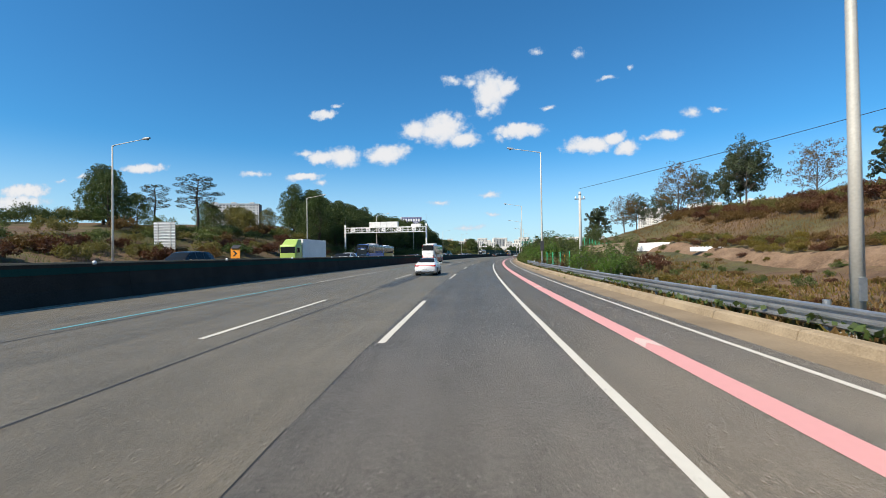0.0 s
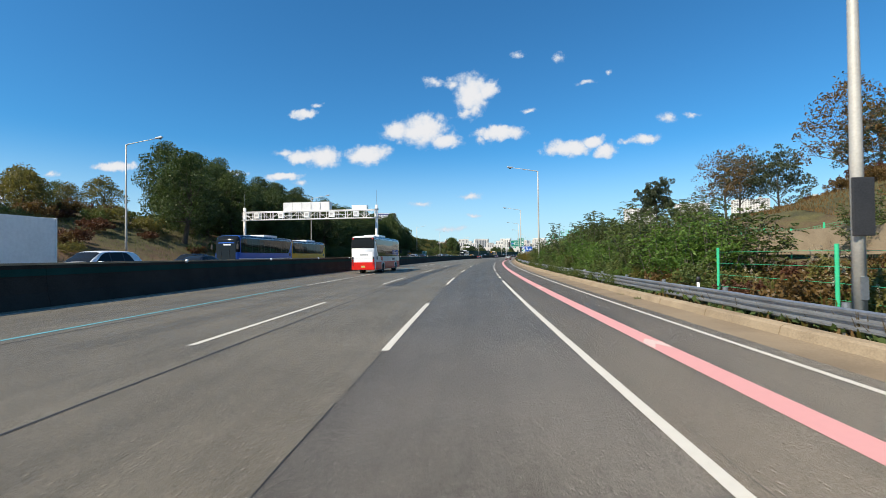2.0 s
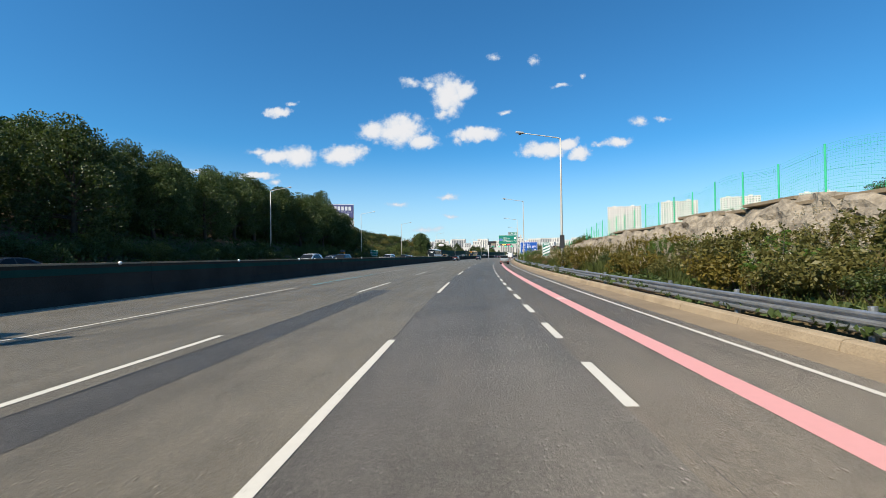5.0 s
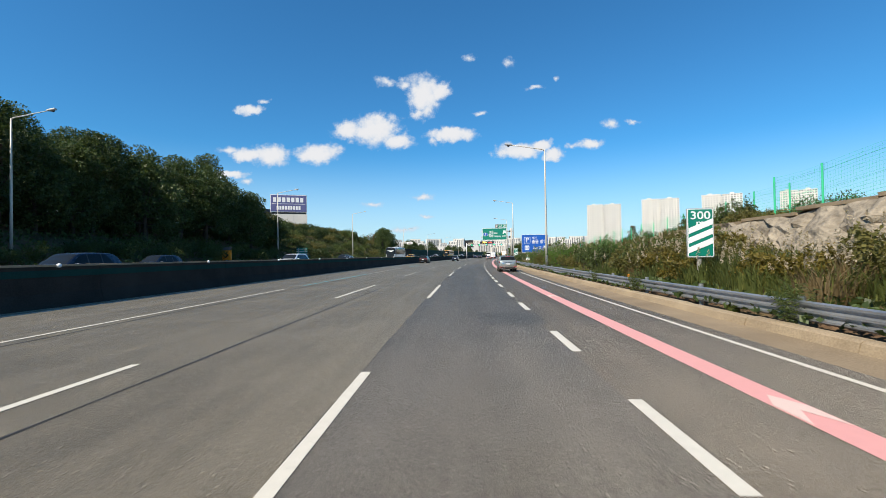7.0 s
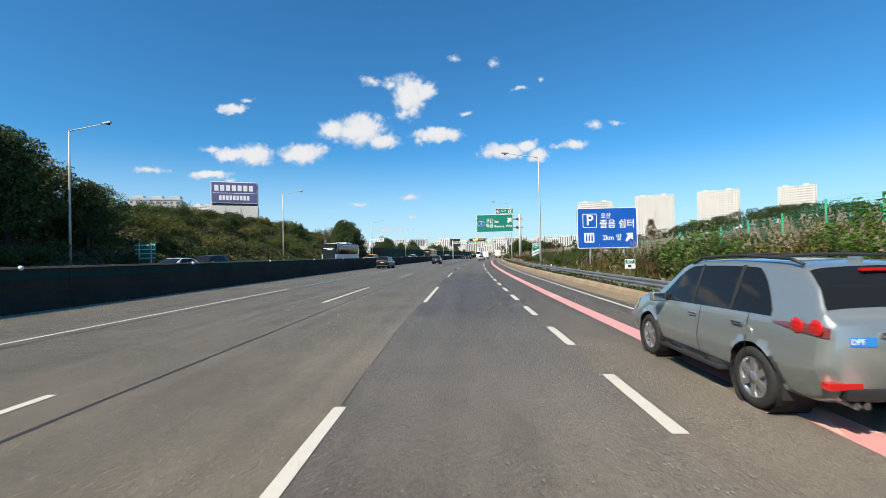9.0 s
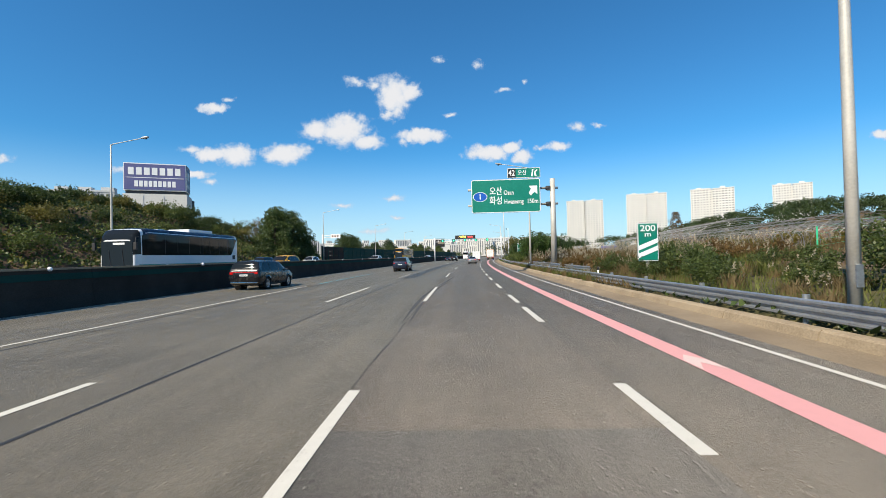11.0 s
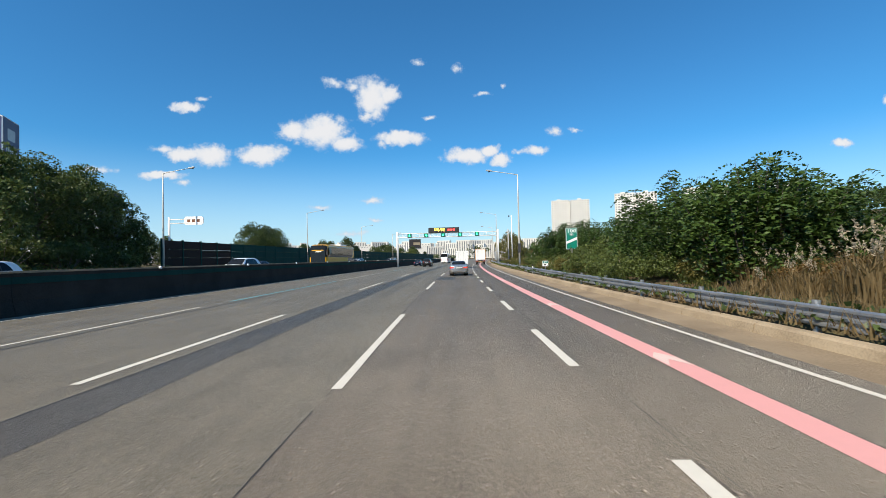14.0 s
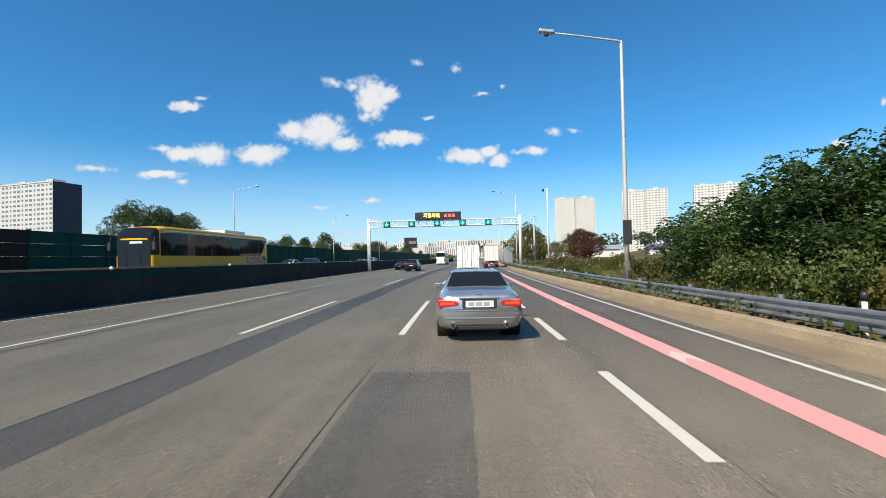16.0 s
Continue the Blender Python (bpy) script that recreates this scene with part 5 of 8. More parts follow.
for x, y, turn, w, top in ((423.0, 949.0, -27.8, 61.0, 93.5), (470.0, 845.0, -34.4, 57.0, 91.0), (540.0, 792.0, -40.8, 55.0, 91.5), (637.0, 754.0, -47.4, 45.0, 93.0)):
    tower(x, y, turn, w, 16, top, 26, 14, "white high-rise apartment block with rows of windows")
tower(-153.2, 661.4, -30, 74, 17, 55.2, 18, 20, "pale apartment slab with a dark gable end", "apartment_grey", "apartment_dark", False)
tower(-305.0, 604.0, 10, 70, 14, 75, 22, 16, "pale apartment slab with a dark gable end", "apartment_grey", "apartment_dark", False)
tower(-116.0, 500.0, 8, 30, 12, 41, 13, 8, "pale apartment slab above the trees", "apartment_grey", None, False)


def billboard():
    """A rooftop billboard on a white building behind the hill."""
    t = thing("billboard_building", pose(-37.4, 395.5, 0, 0, 0, 11), "white windowless building with a big blue rooftop billboard", "building")
    t.scale = (0.93, 0.93, 1.0)
    part("wall", boxed((-10.2, 10.0), (0, 12), (0, 25.2), bevel=0.1), M["apartment_white"], t, "white rendered wall")
    for x in (-4.0, 2.5):
        part("downpipe", boxed((x, x + 0.2), (-0.12, 0.0), (6, 24.6)), M["sign_back"], t)
    b = part("billboard", boxed((-10.0, 9.8), (0.2, 9.0), (26.3, 35.6), bevel=0.05), M["billboard_frame"], t, "white frame")
    part("board_face", boxed((-9.7, 9.5), (0.1, 0.2), (26.6, 35.3)), M["billboard_blue"], b, "slate blue board")
    part("board_side", boxed((9.8, 9.86), (0.5, 8.7), (26.5, 35.4)), M["billboard_navy"], b, "navy side board")
    part("support", boxed((-9.5, 9.5), (0.8, 8.5), (25.2, 26.3)), M["dark_metal"], t)
    for k in range(7):
        part("bar", boxed((-8.5 + 2.45 * k, -6.75 + 2.45 * k), (0.02, 0.1), (31.6, 34.1), bevel=0.02), M["sign_white"], b)
    part("rule", boxed((-9.2, 9.0), (0.04, 0.1), (30.55, 30.75)), M["sign_white"], b)
    for k in range(9):
        part("bar", boxed((-6.6 + 1.48 * k, -5.5 + 1.48 * k), (0.02, 0.1), (27.6, 29.6), bevel=0.02), M["sign_white"], b)
    part("side_mark", rounded(4.0, 2.6, 0.3, 0.0, 0.05), M["sign_back"], b).matrix_local = pose(9.87, 4.5, 32, 0, 0, 90)
    for k in range(6):
        part("bar", boxed((9.86, 9.9), (1.6 + 1.0 * k, 2.3 + 1.0 * k), (27.8, 29.0)), M["sign_back"], b)


M["billboard_blue"] = surface("billboard_blue", (0.085, 0.09, 0.22), (0.115, 0.12, 0.27), 0.5, fine=3, coarse=0.2, bump=0.02)
M["billboard_navy"] = surface("billboard_navy", (0.03, 0.035, 0.09), (0.045, 0.05, 0.12), 0.5, fine=3, coarse=0.2, bump=0.02)
M["billboard_frame"] = M["sign_white"]
billboard()


def cottage(x, y, turn, w, d, h, roof, label):
    t = thing("cottage", pose(x, y, 1.0, 0, 0, turn), label, "house", "cottages behind the weeds")
    part("wall", boxed((-w / 2, w / 2), (-d / 2, d / 2), (-0.5, h), bevel=0.03), M["apartment_white"], t)
    bm = bmesh.new()
    a = [bm.verts.new(v) for v in ((-w / 2 - 0.5, -d / 2 - 0.5, h), (w / 2 + 0.5, -d / 2 - 0.5, h), (w / 2 + 0.5, d / 2 + 0.5, h), (-w / 2 - 0.5, d / 2 + 0.5, h), (-w / 2 - 0.5, 0, h + 1.6), (w / 2 + 0.5, 0, h + 1.6))]
    for q in ((0, 1, 5, 4), (2, 3, 4, 5), (1, 2, 5), (3, 0, 4), (3, 2, 1, 0)):
        bm.faces.new([a[i] for i in q])
    part("roof", bm, M[roof], t)
    for x0 in (-w * 0.25, w * 0.2):
        f = part("window", boxed((x0 - 0.6, x0 + 0.6), (-d / 2 - 0.06, -d / 2), (0.9, 2.0)), M["sign_white"], t)
        part("pane", boxed((x0 - 0.5, x0 + 0.5), (-d / 2 - 0.075, -d / 2 - 0.06), (1.0, 1.9)), M["far_window"], f)


cottage(146, 455, -30, 9, 7, 2.8, "sign_back", "low white cottage with a grey gable roof")
cottage(131, 462, -15, 8, 6, 2.6, "tile_red", "low white cottage with a dull red roof")
cottage(166, 450, -35, 10, 7, 2.8, "billboard_blue", "low cottage with a blue metal roof")


def long_hall():
    t = thing("long_hall", pose(70, 690, 0, 0, 0, -8), "long low white hall beside the motorway far ahead", "building")
    part("wall", boxed((-38, 18), (0, 18), (0, 13), bevel=0.1), M["apartment_white"], t)
    for k in range(13):
        part("window", boxed((-36 + 4 * k, -33.4 + 4 * k), (-0.1, 0.0), (6.5, 9.5)), M["far_window"], t)
    b = thing("roof_billboard", pose(118, 697, 0, 0, 0, -8), "dark rooftop board on a white block far ahead", "building")
    part("block", boxed((-9, 9), (0, 14), (0, 13.5), bevel=0.1), M["apartment_white"], b)
    q = part("board", boxed((-8, 3), (-0.6, 0.4), (12, 20.5), bevel=0.1), M["sign_black"], b)
    part("bar", boxed((-4, 2), (-0.75, -0.6), (15, 17.5)), M["plume"], q)


long_hall()


def city():
    """The far white high-rises along the horizon."""
    rnd = random.Random(11)
    wv, wf, gv, gf = [], [], [], []

    def block(cx, cy, w, d, h, turn):
        c, sn = math.cos(turn), math.sin(turn)

        def put(x, y, z):
            return (cx + x * c - y * sn, cy + x * sn + y * c, z)

        n = len(wv)
        wv.extend(put(x, y, z) for z in (-3, h) for x, y in ((-w / 2, -d / 2), (w / 2, -d / 2), (w / 2, d / 2), (-w / 2, d / 2)))
        wf.extend([(n, n + 1, n + 5, n + 4), (n + 1, n + 2, n + 6, n + 5), (n + 2, n + 3, n + 7, n + 6), (n + 3, n, n + 4, n + 7), (n + 4, n + 5, n + 6, n + 7)])
        bays = max(2, int(w / 7))
        for j in range(bays):
            x = -w / 2 + (j + 0.5) * w / bays
            m = len(gv)
            gv.extend(put(a, -d / 2 - 0.3, z) for a, z in ((x - 1.6, 4), (x + 1.6, 4), (x + 1.6, h - 4), (x - 1.6, h - 4)))
            gf.append((m, m + 1, m + 2, m + 3))

    for k in range(150):
        yaw = radians(rnd.uniform(-26, 6))
        r = rnd.uniform(1500, 2600)
        block(40 - math.sin(yaw) * r, 250 + math.cos(yaw) * r, rnd.uniform(22, 60), rnd.uniform(12, 20), rnd.choice((38, 48, 55, 62, 70, 80)) * r / 2000, yaw + rnd.uniform(-0.4, 0.4))
    for k in range(60):
        yaw = radians(rnd.uniform(-18, 30))
        r = rnd.uniform(1500, 2600)
        block(40 - math.sin(yaw) * r, 250 + math.cos(yaw) * r, rnd.uniform(22, 60), rnd.uniform(12, 20), rnd.choice((30, 38, 45)) * r / 2000, yaw + rnd.uniform(-0.4, 0.4))
    a = raw("distant_city", wv, wf, M["apartment_white"])
    tagged(a, "row of hazy white high-rises on the horizon", "city", kind="stuff")
    b = raw("window_columns", gv, gf, M["far_window"], a)
    b["kind"] = "stuff"


city()

# ---- plants ----
LEAFY = {}


def quads(name, q, mat, parent=None):
    """A mesh of separate four-sided leaves; q has the shape (n, 4, 3)."""
    q = np.asarray(q, dtype=np.float32)
    n = len(q)
    if parent is not None:
        LEAFY.setdefault(parent.name, []).append((mat, q))
    me = bpy.data.meshes.new(name)
    me.vertices.add(4 * n)
    me.vertices.foreach_set("co", q.reshape(-1))
    me.loops.add(4 * n)
    me.loops.foreach_set("vertex_index", np.arange(4 * n, dtype=np.int32))
    me.polygons.add(n)
    me.polygons.foreach_set("loop_start", np.arange(0, 4 * n, 4, dtype=np.int32))
    me.polygons.foreach_set("loop_total", np.full(n, 4, dtype=np.int32))
    me.update(calc_edges=True)
    return link(name, me, mat, parent)


def leaves(rng, centres, size, out=None, wide=0.5, droop=0.2, loose=0.75):
    """Folded leaf shapes at the given places, turned at random or away from out."""
    c = np.asarray(centres, dtype=np.float64)
    n = len(c)
    d = rng.normal(size=(n, 3))
    if out is not None:
        d = d * loose + out
    d[:, 2] -= droop
    d /= np.linalg.norm(d, axis=1, keepdims=True) + 1e-9
    a = np.cross(d, rng.normal(size=(n, 3)))
    a /= np.linalg.norm(a, axis=1, keepdims=True) + 1e-9
    k = np.cross(d, a)
    sz = (size * rng.uniform(0.6, 1.35, size=(n, 1)))
    tip, base = c + d * sz * 0.5, c - d * sz * 0.5
    fold = k * sz * 0.12
    return np.stack([base, c + a * sz * wide * 0.5 + fold, tip, c - a * sz * wide * 0.5 + fold], axis=1)


def clumped(rng, centres, radii, per, size, flat=0.75, wide=0.55):
    """Leaves gathered in clumps, denser on the outside of each."""
    qs = []
    for c, r in zip(centres, radii):
        d = rng.normal(size=(per, 3))
        d /= np.linalg.norm(d, axis=1, keepdims=True)
        rad = r * rng.uniform(0.35, 1.0, size=(per, 1)) ** 0.5
        p = d * rad * np.array([1, 1, flat])
        qs.append(leaves(rng, np.asarray(c) + p, size, out=d * 0.6, wide=wide))
    return np.concatenate(qs)


def limb(bm, a, b, r0, r1, bend, rng, sides=6):
    a, b = Vector(a), Vector(b)
    mid = a.lerp(b, 0.5) + Vector(rng.normal(size=3)) * bend
    tube(bm, [a, a.lerp(mid, 0.6), mid.lerp(b, 0.4), b], [r0, r0 * 0.75 + r1 * 0.25, r0 * 0.4 + r1 * 0.6, r1], sides, False)


def broad_tree(seed, tall, spread, bole, mat, per=120, size=0.34, clumps=34, gap=0.0, name="tree"):
    """A broadleaved tree: bole, limbs, and a crown of leaf clumps with gaps."""
    rng = np.random.default_rng(seed)
    t = thing(name, pose(0, 0, 0), "", "tree")
    bm = bmesh.new()
    lean = rng.normal(size=2) * 0.25
    top = Vector((lean[0], lean[1], bole + (tall - bole) * 0.45))
    tube(bm, [(0, 0, -0.4), (lean[0] * 0.3, lean[1] * 0.3, bole * 0.5), (lean[0] * 0.7, lean[1] * 0.7, bole), top], [0.03 * tall, 0.024 * tall, 0.02 * tall, 0.008 * tall], 8, False)
    cs, rs = [], []
    for k in range(clumps):
        f = (k + 0.5) / clumps
        a = k * 2.39996 + rng.uniform(-0.4, 0.4)
        h = bole * 0.75 + (tall - bole * 0.75) * f ** 0.9
        w = spread * (0.55 + 0.45 * math.sin(math.pi * min(1.0, f * 0.95 + 0.12))) * math.sqrt(max(0.08, 1 - max(0.0, f - 0.45) ** 2 * 3.0))
        rr = w * rng.uniform(0.55, 1.0) * (1 - gap * rng.random())
        c = (rr * math.cos(a), rr * math.sin(a), h - spread * 0.14 + rng.uniform(-0.3, 0.3))
        cs.append(c)
        rs.append(spread * rng.uniform(0.26, 0.42))
        if k % 2 == 0:
            limb(bm, (lean[0] * 0.7, lean[1] * 0.7, bole * 0.8 + (top.z - bole) * f * 0.9), c, 0.008 * tall * (1.1 - f * 0.6), 0.015, 0.25, rng, 5)
    part("trunk", bm, M["bark"], t, smooth=True)
    quads("crown", clumped(rng, cs, rs, per, size), M[mat], t)
    return t


def pine_tree(seed, tall, spread, mat="leaf_pine"):
    """A bent pine with flat, layered clumps at the top."""
    rng = np.random.default_rng(seed)
    t = thing("pine_tree", pose(0, 0, 0), "", "tree")
    bm = bmesh.new()
    pts = [(0, 0, -0.4), (0.15, 0.1, tall * 0.3), (-0.1, 0.2, tall * 0.6), (0.25, 0.1, tall * 0.95)]
    tube(bm, pts, [0.26, 0.2, 0.15, 0.05], 9, False)
    cs, rs = [], []
    for k in range(30):
        f = k / 29
        a = k * 2.4 + rng.uniform(-0.3, 0.3)
        h = tall * (0.45 + 0.53 * f)
        w = spread * (0.35 + 0.65 * math.sin(math.pi * (0.2 + 0.75 * f))) * rng.uniform(0.35, 1.0)
        c = (w * math.cos(a), w * math.sin(a), h + rng.uniform(-0.2, 0.2))
        cs.append(c)
        rs.append(rng.uniform(0.7, 1.25))
        limb(bm, (0.05, 0.12, h - 0.7), c, 0.06, 0.02, 0.15, rng, 5)
    part("trunk", bm, M["bark"], t, smooth=True)
    quads("crown", clumped(rng, cs, rs, 170, 0.3, 0.38, 0.22), M[mat], t)
    return t


def bare_tree(seed, tall, spread, mat, per=18, size=0.22):
    """A thin autumn tree: many fine branches and few leaves."""
    rng = np.random.default_rng(seed)
    t = thing("thin_tree", pose(0, 0, 0), "", "tree")
    bm = bmesh.new()
    tube(bm, [(0, 0, -0.4), (0.1, 0.05, tall * 0.35), (0.0, 0.2, tall * 0.8)], [0.16, 0.11, 0.04], 7, False)
    tips, rs = [], []
    for k in range(26):
        f = k / 25
        a = k * 2.4
        z0 = tall * (0.25 + 0.5 * f)
        w = spread * rng.uniform(0.4, 1.0) * (1 - 0.35 * f)
        c = Vector((w * math.cos(a), w * math.sin(a), z0 + tall * rng.uniform(0.12, 0.3)))
        limb(bm, (0.05, 0.1, z0), c, 0.05 * (1.1 - f), 0.012, 0.2, rng, 5)
        for j in range(5):
            e = c + Vector(rng.normal(size=3)) * spread * 0.22 + Vector((0, 0, 0.25))
            limb(bm, Vector((0.05, 0.1, z0)).lerp(c, rng.uniform(0.5, 1)), e, 0.014, 0.005, 0.08, rng, 3)
            tips.append(tuple(e))
            rs.append(spread * rng.uniform(0.12, 0.22))
    part("trunk", bm, M["twig"], t)
    quads("crown", clumped(rng, tips, rs, per, size), M[mat], t)
    return t


def frond_bush(seed, tall, spread, mat, stems=16, fronds=22, leaflets=11, size=0.13, droop=0.5, wide=0.5, loose=0.75):
    """A shrub of upright shoots that carry feathered leaves."""
    rng = np.random.default_rng(seed)
    t = thing("shrub", pose(0, 0, 0), "", "shrub")
    bm = bmesh.new()
    pts, outs = [], []
    for k in range(stems):
        a = k * 2.4 + rng.uniform(-0.4, 0.4)
        r = spread * math.sqrt((k + 0.5) / stems)
        h = tall * rng.uniform(0.55, 1.0) * (1 - 0.3 * r / spread)
        b = Vector((0.35 * r * math.cos(a), 0.35 * r * math.sin(a), -0.15))
        e = Vector((r * math.cos(a), r * math.sin(a), h))
        m = b.lerp(e, 0.55) + Vector((0, 0, h * 0.12))
        tube(bm, [b, m, e], [0.035, 0.02, 0.006], 5, False)
        for j in range(fronds):
            f = 0.18 + 0.82 * (j + rng.random()) / fronds
            p = b.lerp(m, f / 0.55) if f < 0.55 else m.lerp(e, (f - 0.55) / 0.45)
            q = j * 2.4 + rng.random()
            ln = size * leaflets * 0.42 * rng.uniform(0.7, 1.2) * (1.15 - 0.5 * f)
            way = Vector((math.cos(q), math.sin(q), rng.uniform(-0.1, 0.7)))
            for i in range(leaflets):
                g = (i + 1) / leaflets
                c = p + way * ln * g + Vector((0, 0, -droop * ln * g * g))
                side = way.cross(Vector((0, 0, 1))).normalized() * (size * 0.42 * (1 if i % 2 else -1))
                pts.append(c + side)
                outs.append(side.normalized() * 1.6 + way * 0.5)
    part("stem", bm, M["twig"], t)
    quads("foliage", leaves(rng, [tuple(p) for p in pts], size, np.array([tuple(o) for o in outs]), wide, 0.1, loose), M[mat], t)
    return t


def clump_bush(seed, tall, spread, mat, clumps=14, per=130, size=0.16):
    """A dense rounded shrub with an uneven outline."""
    rng = np.random.default_rng(seed)
    t = thing("bush", pose(0, 0, 0), "", "shrub")
    bm = bmesh.new()
    cs, rs = [], []
    for k in range(clumps):
        a = k * 2.4 + rng.uniform(-0.5, 0.5)
        r = spread * math.sqrt((k + 0.3) / clumps) * rng.uniform(0.7, 1.05)
        h = tall * rng.uniform(0.35, 0.85) * (1 - 0.25 * r / spread)
        cs.append((r * math.cos(a), r * math.sin(a), h))
        rs.append(min(tall, spread) * rng.uniform(0.24, 0.4))
        tube(bm, [(0.2 * r * math.cos(a), 0.2 * r * math.sin(a), -0.15), (r * math.cos(a), r * math.sin(a), h)], [0.03, 0.008], 4, False)
    part("stem", bm, M["twig"], t)
    q = clumped(rng, cs, rs, per, size)
    shoots = []
    for k in range(clumps * 2):
        c = np.array(cs[k % clumps])
        e = c + np.array([rng.normal() * 0.25, rng.normal() * 0.25, rs[k % clumps] * rng.uniform(0.8, 1.5)])
        shoots.append(c + (e - c) * rng.random((14, 1)) + rng.normal(size=(14, 3)) * 0.05)
    q = np.concatenate([q, leaves(rng, np.concatenate(shoots), size)])
    quads("foliage", q, M[mat], t)
    return t


def reed_clump(seed, tall, spread, mat, blades=160, plumes=10):
    """Tall grass with arching blades and pale plumes."""
    rng = np.random.default_rng(seed)
    t = thing("reed_clump", pose(0, 0, 0), "", "reeds")
    q = []
    for k in range(blades):
        a, r = rng.uniform(0, 6.283), spread * math.sqrt(rng.random())
        b = np.array([r * math.cos(a), r * math.sin(a), -0.1])
        h = tall * rng.uniform(0.45, 1.0)
        lean = np.array([math.cos(a) + rng.normal() * 0.6, math.sin(a) + rng.normal() * 0.6, 0]) * h * rng.uniform(0.05, 0.4)
        w = np.array([-math.sin(a), math.cos(a), 0]) * rng.uniform(0.012, 0.026)
        m, e = b + lean * 0.35 + np.array([0, 0, h * 0.65]), b + lean + np.array([0, 0, h * rng.uniform(0.8, 1.0)])
        q.append([b - w, b + w, m + w, m - w])
        q.append([m - w, m + w, e + w * 0.1, e - w * 0.1])
    quads("blades", q, M[mat], t)
    if plumes:
        p = []
        for k in range(plumes):
            a, r = rng.uniform(0, 6.283), spread * math.sqrt(rng.random())
            base = np.array([r * math.cos(a), r * math.sin(a), tall * rng.uniform(0.75, 1.15)])
            way = np.array([rng.normal() * 0.3, rng.normal() * 0.3, 1.0])
            for j in range(26):
                f = rng.random()
                p.append(base + way * 0.38 * f + rng.normal(size=3) * 0.05 * (1.1 - f))
        quads("plumes", leaves(rng, p, 0.11, None, 0.3), M["plume"], t)
    return t


KINDS = {}


def kind_of(key, maker, *labels):
    KINDS[key] = (maker, labels)


def plant(key, s, d, size=1.0, turn=0.0, z=None, group="", label=""):
    ob = KINDS[key]
    g = height(s, d) if z is None else z
    p = at(s, d, g - 0.05)
    m = pose(p.x, p.y, p.z, 0, 0, turn)
    made = copy_thing(ob, m)
    made.scale = (size, size, size * (0.92 + 0.16 * ((s * 7.3 + d * 3.1) % 1.0)))
    if label:
        made["label"] = label
    if group:
        made["group"] = group
    return made


def stock(key, ob, label):
    ob["label"] = label
    KINDS[key] = ob


stock("dark1", broad_tree(1, 11.5, 4.4, 2.6, "leaf_dark", 270, 0.29, 44), "dense dark green broadleaved tree on the bank")
stock("dark2", broad_tree(2, 10.0, 4.0, 2.2, "leaf_dark", 270, 0.29, 40, 0.3), "dense dark green broadleaved tree on the bank")
stock("dark3", broad_tree(3, 12.5, 4.2, 3.2, "leaf_dark", 250, 0.29, 46, 0.35), "tall dark green broadleaved tree on the bank")
stock("mid1", broad_tree(4, 8.0, 3.6, 1.6, "leaf_green", 230, 0.27, 34), "mid-green broadleaved tree with a broad crown")
stock("olive1", broad_tree(5, 8.5, 3.8, 1.8, "leaf_olive", 130, 0.36, 32), "olive green tree turning yellow")
stock("red1", broad_tree(6, 7.5, 3.6, 1.8, "leaf_red", 130, 0.36, 30), "dark reddish tree with a round crown")
stock("pine1", pine_tree(7, 10.5, 4.2), "dark pine with flat layered crown on a bent trunk")
stock("bare1", bare_tree(8, 9.0, 3.6, "leaf_ash", 62, 0.24), "thin autumn tree with sparse leaves and fine branches")
stock("bare2", bare_tree(9, 8.0, 3.2, "leaf_brown", 24, 0.22), "thin nearly bare tree with brown leaves")
stock("bare3", bare_tree(10, 8.5, 3.0, "leaf_ash", 105, 0.26), "thin open-crowned tree with grey green leaves")
stock("frond1", frond_bush(11, 4.6, 1.9, "leaf_green", 18, 24, 11, 0.14), "tall shrub of feathery dark green shoots behind the guard rail")
stock("frond2", frond_bush(12, 3.6, 1.8, "leaf_fresh", 16, 22, 11, 0.13), "feathery green roadside shrub behind the guard rail")
stock("frond3", frond_bush(13, 5.2, 2.2, "leaf_green", 18, 26, 11, 0.15), "tall shrub of feathery dark green shoots behind the guard rail")
stock("locust1", frond_bush(14, 5.6, 3.0, "leaf_locust", 38, 30, 12, 0.2, 0.9, 0.46, 0.5), "big fresh green locust thicket with drooping feathered leaves")
stock("locust2", frond_bush(15, 4.8, 2.8, "leaf_locust", 36, 28, 12, 0.2, 0.9, 0.46, 0.5), "big green locust thicket with drooping feathered leaves")
stock("bush1", clump_bush(16, 2.3, 1.7, "leaf_green"), "rounded green roadside bush")
stock("bush2", clump_bush(17, 2.0, 1.6, "leaf_olive"), "olive green tangled roadside bush")
stock("bush3", clump_bush(18, 1.7, 1.5, "leaf_brown"), "brown withered roadside bush")
stock("bush4", clump_bush(19, 1.9, 1.6, "leaf_dark"), "dark green tangled bush on the slope")
stock("bush5", clump_bush(20, 1.6, 1.5, "leaf_red"), "rust red withered bush on the bank")
stock("bush6", clump_bush(24, 1.7, 1.5, "leaf_yellow"), "yellow green bush on the bank")
stock("reed1", reed_clump(21, 1.7, 0.8, "grass_dry", 170, 10), "clump of dry tan reeds with pale plumes")
stock("reed2", reed_clump(22, 1.3, 0.8, "grass_green", 190, 2), "clump of tall green and yellow grass")
stock("reed4", reed_clump(25, 1.5, 0.9, "grass_blade", 150, 3), "clump of broad green grass")
stock("reed3", reed_clump(23, 1.1, 0.7, "grass_dry", 170, 3), "clump of dry yellow grass")
